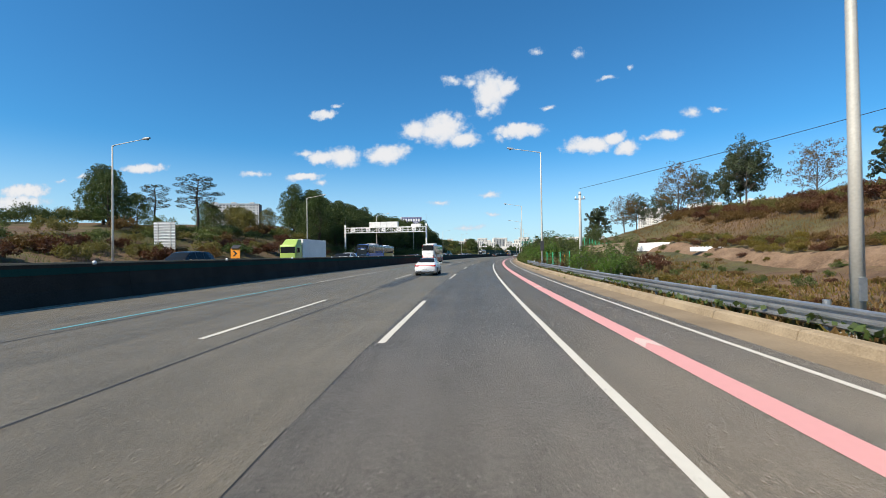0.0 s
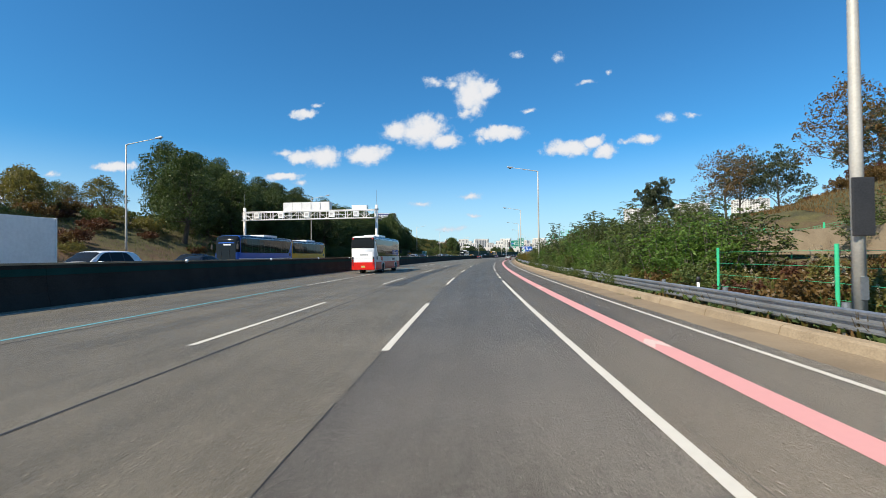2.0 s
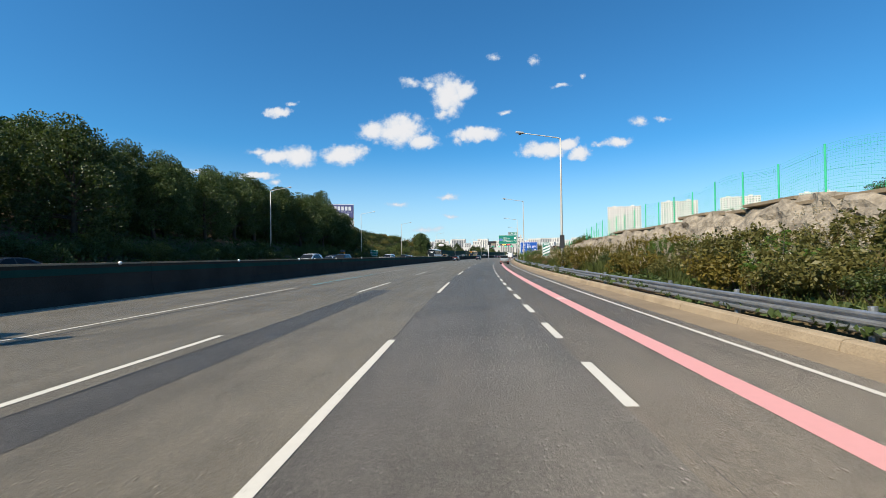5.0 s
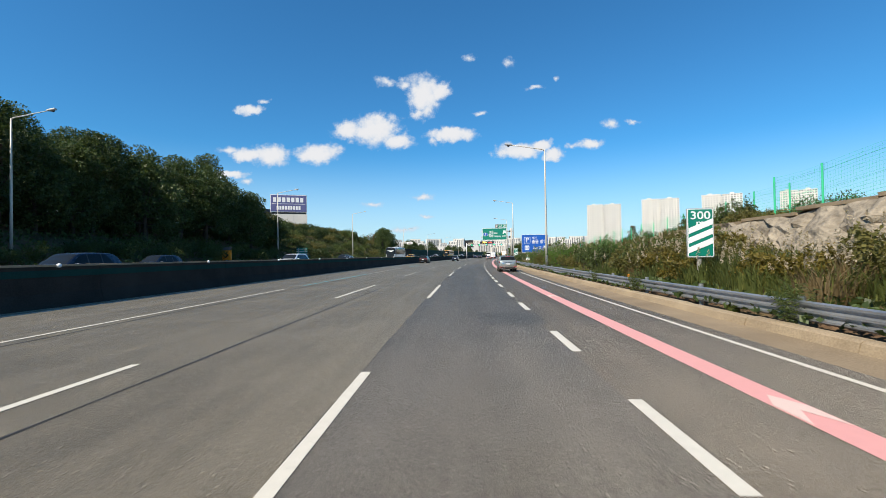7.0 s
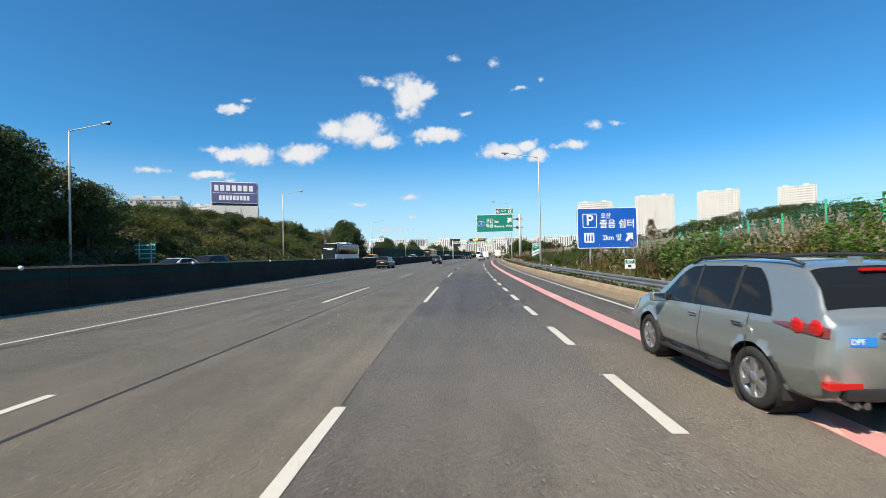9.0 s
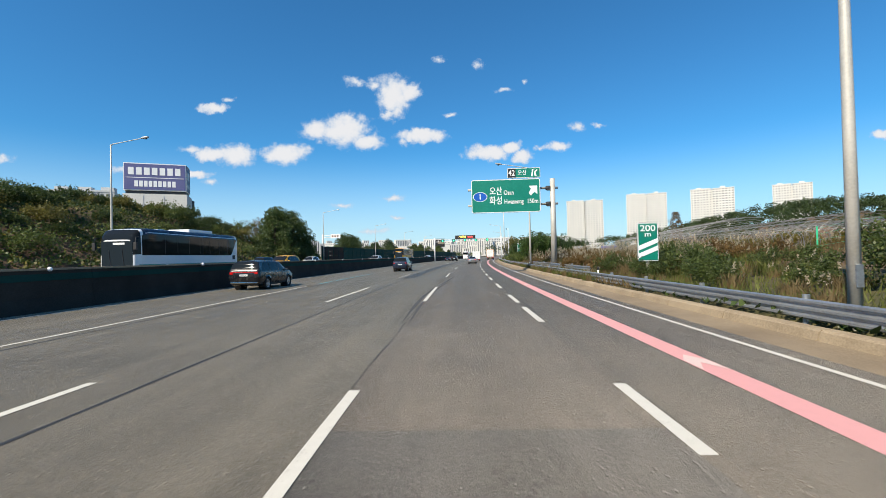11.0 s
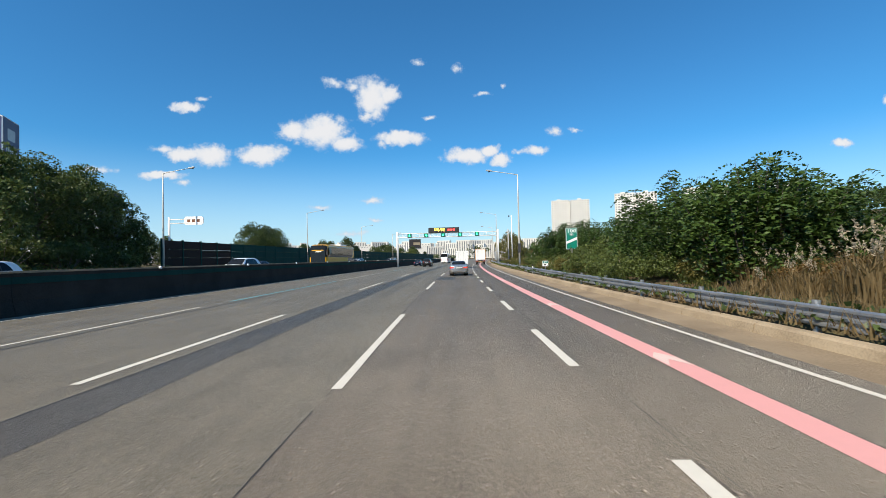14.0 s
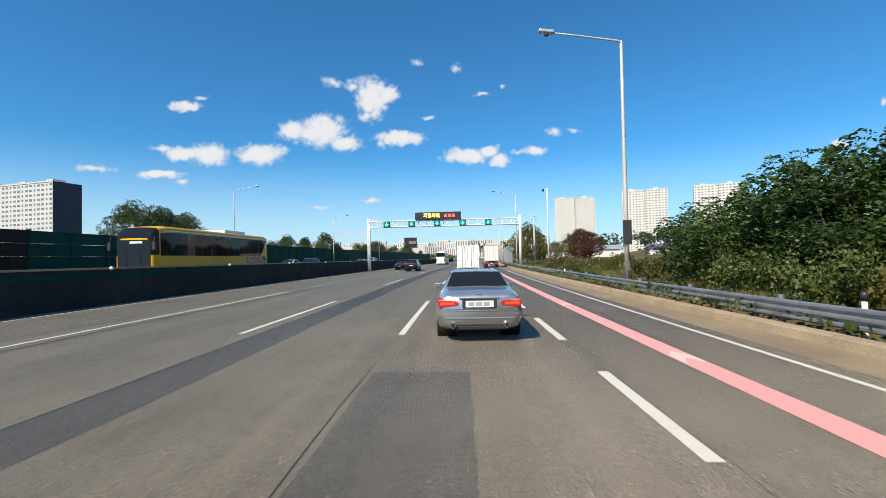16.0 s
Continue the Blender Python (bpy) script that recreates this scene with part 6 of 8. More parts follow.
for k, ob in enumerate(KINDS.values()):
    ob.matrix_world = pose(-160 - 14 * (k % 6), -60 - 14 * (k // 6), 5)


def scatter(seed, keys, s0, s1, d0, d1, n, lo=0.8, hi=1.2, group="", z=None, gap=0.0):
    rnd = random.Random(seed)
    placed = []
    for _ in range(n * 6):
        if len(placed) >= n:
            break
        s, d = rnd.uniform(s0, s1), rnd.uniform(d0, d1)
        if gap and any((s - a) ** 2 + (d - b) ** 2 < gap * gap for a, b in placed):
            continue
        placed.append((s, d))
        plant(rnd.choice(keys), s, d, rnd.uniform(lo, hi), rnd.uniform(0, 360), z, group)


def drift(seed, keys, s0, s1, d0, d1, n, lo, hi, name, label, category="shrub", gap=0.0):
    """Plants too many to count: their leaves joined, one mesh for each kind of leaf."""
    rnd = random.Random(seed)
    found, placed = {}, []
    for _ in range(n * 6):
        if len(placed) >= n:
            break
        s, d = rnd.uniform(s0, s1), rnd.uniform(d0, d1)
        if gap and any((s - a) ** 2 + (d - b) ** 2 < gap * gap for a, b in placed):
            continue
        placed.append((s, d))
        k, a = rnd.uniform(lo, hi), rnd.uniform(0, 6.283)
        turn = np.array([[math.cos(a), -math.sin(a), 0], [math.sin(a), math.cos(a), 0], [0, 0, 1]]) * k
        p = np.array(at(s, d, height(s, d) - 0.05))
        for mat, q in LEAFY[KINDS[rnd.choice(keys)].name]:
            found.setdefault(mat.name, (mat, []))[1].append(q @ turn.T + p)
    for mat, qs in found.values():
        tagged(quads(name, np.concatenate(qs), mat), label, category, kind="stuff")


# right side, from the start of the drive onwards
for key, s, d, sc, lab in (
    ("bare3", 90.0, 48.0, 1.15, ""), ("bare1", 84.0, 46.0, 1.2, ""), ("bare2", 93.0, 38.0, 1.25, ""), ("bare2", 100.0, 29.5, 0.95, ""), ("bare1", 104.0, 33.0, 0.9, ""),
    ("bare2", 72.0, 50.0, 1.0, ""), ("bare3", 62.0, 54.0, 1.0, ""), ("bare2", 50.0, 46.0, 0.8, ""), ("mid1", 38.0, 52.0, 0.8, ""), ("bare1", 108.0, 40.0, 1.0, ""),
    ("bare3", 116.0, 27.0, 0.9, ""), ("bare1", 97.0, 44.0, 1.1, ""),
):
    plant(key, s, d, sc, s * 37 % 360, None, "thin trees on the bank", lab)
scatter(31, ("bush3", "bush5", "bush2", "bush5"), 16, 112, 37, 48, 74, 0.8, 1.35, "withered bushes along the top of the bank", gap=1.6)
drift(321, ("bush3", "bush5", "bush5", "bush3", "bush2"), 10, 116, 34, 54, 290, 0.55, 1.0, "bank_brush", "rusty brown brush covering the bank", "brush", gap=1.4)
drift(32, ("bush6", "bush2", "bush6", "bush5", "bush3"), 4, 76, 25.2, 29.0, 120, 0.3, 0.6, "bank_scrub", "yellow and rust scrub along the bank's terrace", "scrub", gap=1.0)
drift(322, ("bush6", "bush3", "bush5", "bush1", "reed3"), 4, 62, 9.5, 24.5, 150, 0.14, 0.34, "field_scrub", "low green and brown weeds on the bare field", "scrub", gap=1.5)
drift(33, ("reed3", "reed2", "bush3", "bush6"), -6, 40, 8.3, 12, 46, 0.2, 0.42, "verge_weeds", "dry grass and weeds on the verge", "grass", gap=0.9)
scatter(34, ("frond2", "bush2", "bush1", "frond1"), 29, 41, 8.6, 10.8, 14, 0.55, 0.75, "green bushes by the guard rail", gap=1.2)
drift(35, ("reed1", "reed3", "reed2", "bush3", "bush2", "bush5"), 42, 66, 8.6, 18, 110, 0.55, 0.95, "verge_reeds", "dry reeds and weeds on the verge", "reeds", gap=0.8)
scatter(36, ("frond1", "frond3", "frond1", "frond2"), 64, 92, 8.7, 13.5, 44, 0.75, 1.1, "feathery shrubs by the guard rail", gap=1.15)
scatter(364, ("frond1", "bush1", "bush2", "frond2"), 92, 118, 8.7, 13.0, 30, 0.55, 0.85, "feathery shrubs by the guard rail", gap=1.15)
drift(365, ("frond1", "frond3", "frond1"), 66, 106, 6.98, 7.3, 40, 0.14, 0.24, "kerb_shoots", "leafy shoots growing through the guard rail", "shoots", gap=0.5)
drift(367, ("reed2", "bush1", "reed3"), 30, 64, 6.5, 7.0, 26, 0.08, 0.16, "kerb_weeds", "small weeds in the kerb joints", "weeds", gap=0.5)
drift(366, ("reed2", "reed3", "frond1"), 128, 182, 6.98, 7.2, 14, 0.14, 0.3, "kerb_weeds", "weeds growing through the guard rail", "weeds", gap=1.2)
drift(363, ("frond1", "frond2", "bush1"), 66, 108, 7.5, 8.3, 46, 0.22, 0.4, "rail_shoots", "leafy shoots hanging over the guard rail", "shoots", gap=0.6)
scatter(361, ("bush1", "bush2", "frond2"), 60, 118, 8.1, 9.4, 30, 0.55, 0.8, "low bushes by the guard rail", gap=0.9)
scatter(362, ("frond3", "bush1", "bush2"), 66, 96, 14, 24, 16, 0.6, 0.85, "shrubs on the bank", gap=2.0)
scatter(37, ("bush1", "bush2", "frond2", "reed2"), 116, 142, 8.4, 12.2, 34, 0.35, 0.6, "mixed shrubs under the rock face", gap=1.0)
drift(38, ("reed1", "reed2", "reed2", "reed4", "reed4", "bush6", "reed2", "bush2"), 120, 178, 8.2, 12.6, 330, 0.6, 0.95, "dry_reeds", "dry reeds under the rock face", "reeds", gap=0.8)
drift(381, ("bush2", "reed3", "bush1"), 106, 170, 16.5, 24, 40, 0.35, 0.65, "cliff_scrub", "scrub above the rock face", "scrub", gap=1.4)
scatter(39, ("bush1", "bush2", "bush2", "frond2"), 172, 216, 8.6, 12.5, 52, 0.55, 0.85, "tangled hedge by the guard rail", gap=1.1)
scatter(391, ("bush2", "bush3", "bush1", "bush2"), 174, 218, 13, 22, 40, 0.6, 0.85, "tangled hedge by the fence", gap=1.5)
drift(40, ("reed1", "reed1", "reed3"), 190, 232, 9.4, 15, 80, 0.7, 1.0, "plumed_reeds", "tan reeds with pale plumes", "reeds", gap=0.8)
drift(41, ("reed2", "reed3", "bush1"), 216, 258, 8.2, 14, 90, 0.45, 0.75, "low_weeds", "low weeds on the verge", "weeds", gap=0.8)
drift(42, ("reed1", "reed2", "reed3", "reed4", "reed1", "bush3", "reed3"), 254, 300, 8.6, 18, 300, 0.5, 0.85, "field_reeds", "reeds and weeds by the field", "reeds", gap=0.75)
drift(421, ("reed2", "reed3"), 256, 288, 7.0, 7.7, 50, 0.3, 0.5, "rail_grass", "grass under the guard rail", "grass", gap=0.4)
drift(422, ("bush2", "reed1", "bush6"), 254, 300, 18, 46, 60, 0.5, 0.8, "field_weeds", "weeds under the hothouse hoops", "weeds", gap=1.5)
scatter(43, ("locust1", "locust2", "locust1"), 329, 340, 10.4, 14.0, 8, 0.72, 0.92, "locust thicket by the guard rail", gap=2.2)
scatter(434, ("locust1", "locust2", "locust1"), 312, 329, 13.2, 17.0, 14, 0.8, 1.0, "locust thicket by the guard rail", gap=2.2)
scatter(433, ("locust1", "locust2", "locust1"), 300, 312, 10.4, 14.5, 11, 0.7, 0.92, "locust thicket by the guard rail", gap=2.2)
drift(431, ("bush1", "reed2", "bush2"), 300, 334, 8.0, 11.6, 56, 0.45, 0.8, "low_weeds", "low weeds under the locust thicket", "weeds", gap=0.9)
drift(432, ("bush4", "bush1", "bush4"), 300, 341, 11.6, 16, 56, 0.8, 1.15, "thicket_floor", "dark undergrowth beneath the locust thicket", "undergrowth", gap=1.0)
drift(44, ("reed2", "reed3", "reed2", "bush2"), 336, 400, 8.4, 24, 150, 0.45, 0.8, "open_weeds", "green and yellow weeds on the open verge", "weeds", gap=0.9)
for s, d, k in ((300.5, 10.8, 0.98), (306.0, 11.5, 1.0), (332.0, 12.2, 1.0), (336.0, 13.5, 1.02)):
    plant("locust1", s, d, k, s * 29 % 360, None, "locust thicket by the guard rail", "tall fresh green locust tree with drooping feathered leaves")
plant("frond2", 338.5, 11.0, 0.75, 40, None, "", "pale feathery shrub in the weeds")
plant("frond2", 342.0, 13.0, 0.7, 140, None, "", "pale feathery shrub in the weeds")
plant("olive1", 420.0, 12.5, 1.0, 10)
plant("olive1", 428.0, 15.0, 0.9, 80)
plant("red1", 424.0, 25.0, 0.95, 30)
plant("red1", 432.0, 29.0, 0.9, 130)
plant("mid1", 436.0, 17.0, 0.55, 30)
scatter(45, ("mid1", "olive1", "dark2"), 470, 620, 13, 60, 26, 0.5, 0.8, "trees beyond the gantry", gap=4)

# the lone conical tree
conical = broad_tree(51, 17.0, 3.4, 2.0, "leaf_brown", 120, 0.4, 44, name="conical_tree")
tagged(conical, "tall conical tree turned rusty brown", "tree")
conical.matrix_world = Matrix.Translation(at(405, 72, 4.0)) @ Matrix.Scale(0.72, 4)

# left side
plant("dark2", 64.5, -60.0, 0.9, 20, None, "", "broad dark oak beyond the far carriageway")
plant("dark1", 62.5, -57.0, 0.72, 120)
plant("mid1", 74.0, -63.0, 0.7, 220)
plant("pine1", 78.0, -54.0, 1.12, 30)
plant("pine1", 76.0, -61.0, 0.75, 200)
drift(61, ("bush2", "bush1", "bush4"), 10, 70, -78, -60, 46, 1.0, 1.6, "far_hedge", "hedge on the far bank", "hedge", gap=2.0)
drift(62, ("bush2", "bush3", "bush4", "bush5", "bush1"), 20, 104, -52, -38, 70, 0.8, 1.5, "far_scrub", "green and brown scrub on the far bank", "scrub", gap=1.8)
scatter(621, ("mid1", "olive1", "bush1"), 84, 112, -64, -50, 16, 0.5, 0.75, "small trees on the far bank", gap=3.0)
scatter(63, ("dark1", "dark2", "dark3"), 100, 168, -46, -40.5, 19, 0.85, 1.1, "trees along the far carriageway", gap=3.4)
scatter(631, ("dark1", "dark2", "dark3"), 168, 232, -48, -42.5, 20, 0.9, 1.1, "trees along the far carriageway", gap=3.4)
scatter(64, ("dark1", "dark2", "dark3", "mid1"), 112, 236, -58, -49, 30, 0.9, 1.08, "trees along the far carriageway", gap=4.0)
drift(641, ("bush4", "bush1"), 100, 240, -38.5, -35.5, 56, 0.8, 1.3, "far_bushes", "dark bushes at the foot of the far bank", "bushes", gap=1.5)
for key, s, d, sc in (("olive1", 233, -43, 1.05), ("olive1", 239, -46, 0.95), ("dark2", 230, -41, 1.0), ("mid1", 243, -44, 0.8), ("dark2", 237, -40, 0.8)):
    plant(key, s, d, sc, s * 11 % 360, None, "trees along the far carriageway")
for key, s, d, sc in (("dark2", 322, -41, 1.0), ("dark1", 327.5, -42.5, 1.02), ("dark3", 332, -42, 0.95), ("dark1", 336, -42.5, 0.95), ("dark2", 340, -42, 0.62), ("bare2", 325, -46, 0.7), ("bare2", 329, -50, 0.8), ("dark2", 334, -46, 1.1), ("bush4", 332, -38, 1.6), ("bush4", 326, -38, 1.6), ("bush1", 320, -38, 1.5)):
    plant(key, s, d, sc, s * 13 % 360, None, "trees at the end of the far hill")
drift(65, ("bush4", "bush1", "bush4", "bush2"), 246, 322, -62, -37, 90, 0.8, 1.5, "hill_scrub", "dark scrub on the far hill", "scrub", gap=1.6)
plant("dark2", 378.0, -43.0, 1.0, 45, None, "", "broad round-crowned dark tree behind the noise barrier")
plant("dark2", 384.0, -43.5, 0.92, 145, None, "", "broad round-crowned dark tree behind the noise barrier")
plant("dark1", 374.0, -44.0, 0.78, 245, None, "", "broad round-crowned dark tree behind the noise barrier")
scatter(66, ("dark2", "mid1", "bush4"), 346, 420, -56, -40, 18, 0.45, 0.65, "tree tops behind the noise barrier", gap=3)
scatter(67, ("dark2", "mid1", "dark1"), 440, 620, -70, -42, 30, 0.6, 1.0, "trees behind the noise barrier", gap=5)


def cover(seed, s0, s1, d0, d1, n, size, lift, mat, name, label):
    """A mat of creeper over the slope."""
    rng = np.random.default_rng(seed)
    pts = []
    for _ in range(n):
        s, d = rng.uniform(s0, s1), rng.uniform(d0, d1)
        edge = min(1.0, (s - s0) / 10, (s1 - s) / 10)
        hump = 0.5 + 0.5 * noise.noise(Vector((s * 0.35, d * 0.35, 2))) + 0.5 * noise.noise(Vector((s * 0.12, d * 0.12, 8)))
        if edge <= 0.02 or rng.random() > edge + 0.2:
            continue
        p = at(s, d, height(s, d) + max(0.05, lift * hump * rng.uniform(0.55, 1.0)))
        pts.append(tuple(p))
    out = np.zeros((len(pts), 3))
    out[:, 2] = 0.5
    ob = quads(name, leaves(rng, pts, size, out, 0.75, 0.0), M[mat])
    return tagged(ob, label, "creeper", kind="stuff")


cover(71, 232, 338, -82, -35.0, 100000, 0.29, 1.5, "leaf_bank", "creeper_mat", "green creeper and low scrub covering the far hill")
cover(72, 236, 334, -70, -35.0, 14000, 0.32, 1.6, "leaf_olive", "creeper_patch", "olive creeper patches on the far hill")
cover(73, 172, 232, 9, 20, 14000, 0.22, 1.2, "leaf_olive", "hedge_creeper", "olive creeper over the roadside hedge")
cover(74, 104, 236, -60, -34.5, 26000, 0.34, 1.2, "leaf_dark", "undergrowth", "dark undergrowth below the trees")


# added strip of dark leaves that stands in for the shade under the rail
for k, (s0, s1) in enumerate(((-12, 108), (104, 252), (288, 430))):
    cover(75 + k, s0, s1, 7.0, 8.3, 9000, 0.2, 0.42, "leaf_dark", "rail_undergrowth", "dark leaves added for the shade between kerb and guard rail")


def turf(seed, s0, s1, d0, d1, n, tall, mat, name, label, wide=0.022, bias=1.6):
    """Loose grass blades on the verge."""
    rng = np.random.default_rng(seed)
    q = []
    for _ in range(n):
        s, d = rng.uniform(s0, s1), d0 + (d1 - d0) * rng.random() ** bias
        b = np.array(at(s, d, height(s, d) - 0.03))
        a = rng.uniform(0, 6.283)
        h = tall * rng.uniform(0.4, 1.1)
        w = np.array([math.cos(a), math.sin(a), 0]) * wide
        e = b + np.array([rng.normal() * 0.3 * h, rng.normal() * 0.3 * h, h])
        q.append([b - w, b + w, e + w * 0.15, e - w * 0.15])
    return tagged(quads(name, q, M[mat]), label, "grass", kind="stuff")


turf(81, -10, 62, 7.0, 23.2, 26000, 0.22, "grass_rust", "field_grass", "short rust brown grass on the field", 0.045, 1.1)
turf(811, -10, 62, 7.0, 23.2, 12000, 0.24, "leaf_yellow", "field_grass", "short yellow green weeds on the field", 0.05, 1.2)
turf(87, 10, 112, 27.0, 38, 16000, 0.3, "grass_rust", "bank_grass", "dry brown grass on the terrace of the bank", 0.04)
turf(872, 10, 70, 30.0, 36, 7000, 0.25, "grass_dry", "bank_grass", "pale dry grass on the terrace of the bank")
turf(871, 10, 112, 34, 56, 14000, 0.55, "grass_rust", "bank_grass", "rust brown grass on the upper bank")
turf(88, 36, 66, 7.2, 16, 12000, 0.5, "grass_dry", "dry_grass", "dry grass below the wire fence")
turf(82, 60, 260, 7.45, 13, 30000, 0.4, "grass_green", "verge_grass", "green and yellow grass behind the guard rail")
turf(83, 250, 300, 6.95, 20, 24000, 0.42, "grass_dry", "dry_grass", "dry grass and weeds by the field")
turf(84, 330, 420, 7.0, 30, 30000, 0.35, "grass_green", "verge_grass", "green and yellow weeds on the open verge")
turf(85, 255, 290, 6.95, 8.0, 9000, 0.3, "grass_green", "verge_grass", "green grass under the guard rail")
turf(86, -10, 110, -52, -34, 20000, 0.45, "grass_green", "bank_grass", "rough grass on the far bank")


def far_wood(seed, n, where, label):
    """Far tree crowns, joined."""
    rng = np.random.default_rng(seed)
    cs, rs = [], []
    for _ in range(n):
        x, y, z = where(rng)
        for k in range(4):
            cs.append((x + rng.normal() * 1.8, y + rng.normal() * 1.8, z + rng.uniform(1.5, 6.5)))
            rs.append(rng.uniform(1.5, 2.8))
    ob = quads("far_wood", clumped(rng, cs, rs, 34, 1.0), M["leaf_dark"])
    return tagged(ob, label, "trees", kind="stuff")


def on_ridge(rng):
    a, b = rng.normal() * 62, rng.normal() * 38 - 12
    x, y = RIDGE[0] + a * 0.766 + b * 0.643, RIDGE[1] - a * 0.643 + b * 0.766
    z = RIDGE[2] * math.exp(-((a / 85) ** 2) - (b / 60) ** 2)
    return x, y, z + 2.5


far_wood(91, 480, on_ridge, "dark wooded ridge beyond the fields")


def ahead(rng):
    yaw = radians(rng.uniform(-30, 12))
    r = rng.uniform(600, 1300)
    x, y = 40 - math.sin(yaw) * r, 200 + math.cos(yaw) * r
    return x, y, 0.0


def clear_of_road(rng):
    while True:
        x, y, z = ahead(rng)
        h = radians(heading(480))
        p = at(480, 0)
        side = (x - p.x) * math.cos(h) + (y - p.y) * math.sin(h)
        if side > 25 or side < -50:
            return x, y, z


far_wood(92, 420, clear_of_road, "dark trees along the horizon")
for ob in KINDS.values():
    for o in (*ob.children_recursive, ob):
        bpy.data.objects.remove(o)

# ---- vehicles ----
M.update({
    "silver": paint("silver", (0.44, 0.45, 0.46), 0.28, 0.75, 0.8, 0.06),
    "grey_green": paint("grey_green", (0.36, 0.395, 0.385), 0.28, 0.65, 0.8, 0.06),
    "white_car": paint("white_car", (0.8, 0.81, 0.82), 0.3, 0.0, 0.6, 0.06),
    "black_car": paint("black_car", (0.012, 0.013, 0.016), 0.25, 0.0),
    "navy_car": paint("navy_car", (0.02, 0.03, 0.055), 0.25, 0.2),
    "red_bus": paint("red_bus", (0.58, 0.014, 0.008), 0.35, 0.0, 0.12, 0.04),
    "yellow_bus": paint("yellow_bus", (0.72, 0.36, 0.008), 0.35, 0.0, 0.15, 0.05),
    "amber_bus": paint("amber_bus", (0.6, 0.25, 0.01), 0.3, 0.0),
    "blue_bus": paint("blue_bus", (0.02, 0.1, 0.45), 0.3, 0.0),
    "teal_bus": paint("teal_bus", (0.02, 0.28, 0.25), 0.3, 0.0),
    "lime_cab": paint("lime_cab", (0.3, 0.42, 0.1), 0.35, 0.0),
    "box_white": surface("box_white", (0.66, 0.66, 0.65), (0.8, 0.8, 0.79), 0.5, fine=6, coarse=0.5, bump=0.05),
    "tinted": glass("tinted"),
    "screen": glass("screen", (0.018, 0.026, 0.034), 0.05),
    "tyre": surface("tyre", (0.014, 0.014, 0.014), (0.03, 0.029, 0.028), 0.85),
    "alloy": surface("alloy", (0.45, 0.45, 0.46), (0.6, 0.6, 0.61), 0.3, 0.85, bump=0.02),
    "chrome": surface("chrome", (0.6, 0.6, 0.61), (0.7, 0.7, 0.71), 0.15, 1.0, bump=0.0),
    "trim": surface("trim", (0.014, 0.014, 0.015), (0.03, 0.03, 0.031), 0.6),
    "plate": surface("plate", (0.66, 0.67, 0.66), (0.76, 0.77, 0.76), 0.5, bump=0.0),
    "plate_yellow": surface("plate_yellow", (0.6, 0.42, 0.02), (0.7, 0.5, 0.03), 0.5, bump=0.0),
    "plate_ink": surface("plate_ink", (0.3, 0.31, 0.32), (0.36, 0.37, 0.38), 0.5, bump=0.0),
    "tail_red": paint("tail_red", (0.5, 0.012, 0.01), 0.12, 0.0, 1.0, 0.0),
    "tail_lit": glow("tail_lit", (1.0, 0.035, 0.012), 0.9),
    "lamp_clear": paint("lamp_clear", (0.6, 0.6, 0.62), 0.1, 0.4, 1.0, 0.0),
    "lamp_smoke": paint("lamp_smoke", (0.2, 0.05, 0.05), 0.1, 0.2, 1.0, 0.0),
    "dpf_blue": surface("dpf_blue", (0.02, 0.2, 0.6), (0.03, 0.26, 0.7), 0.4, bump=0.0),
})


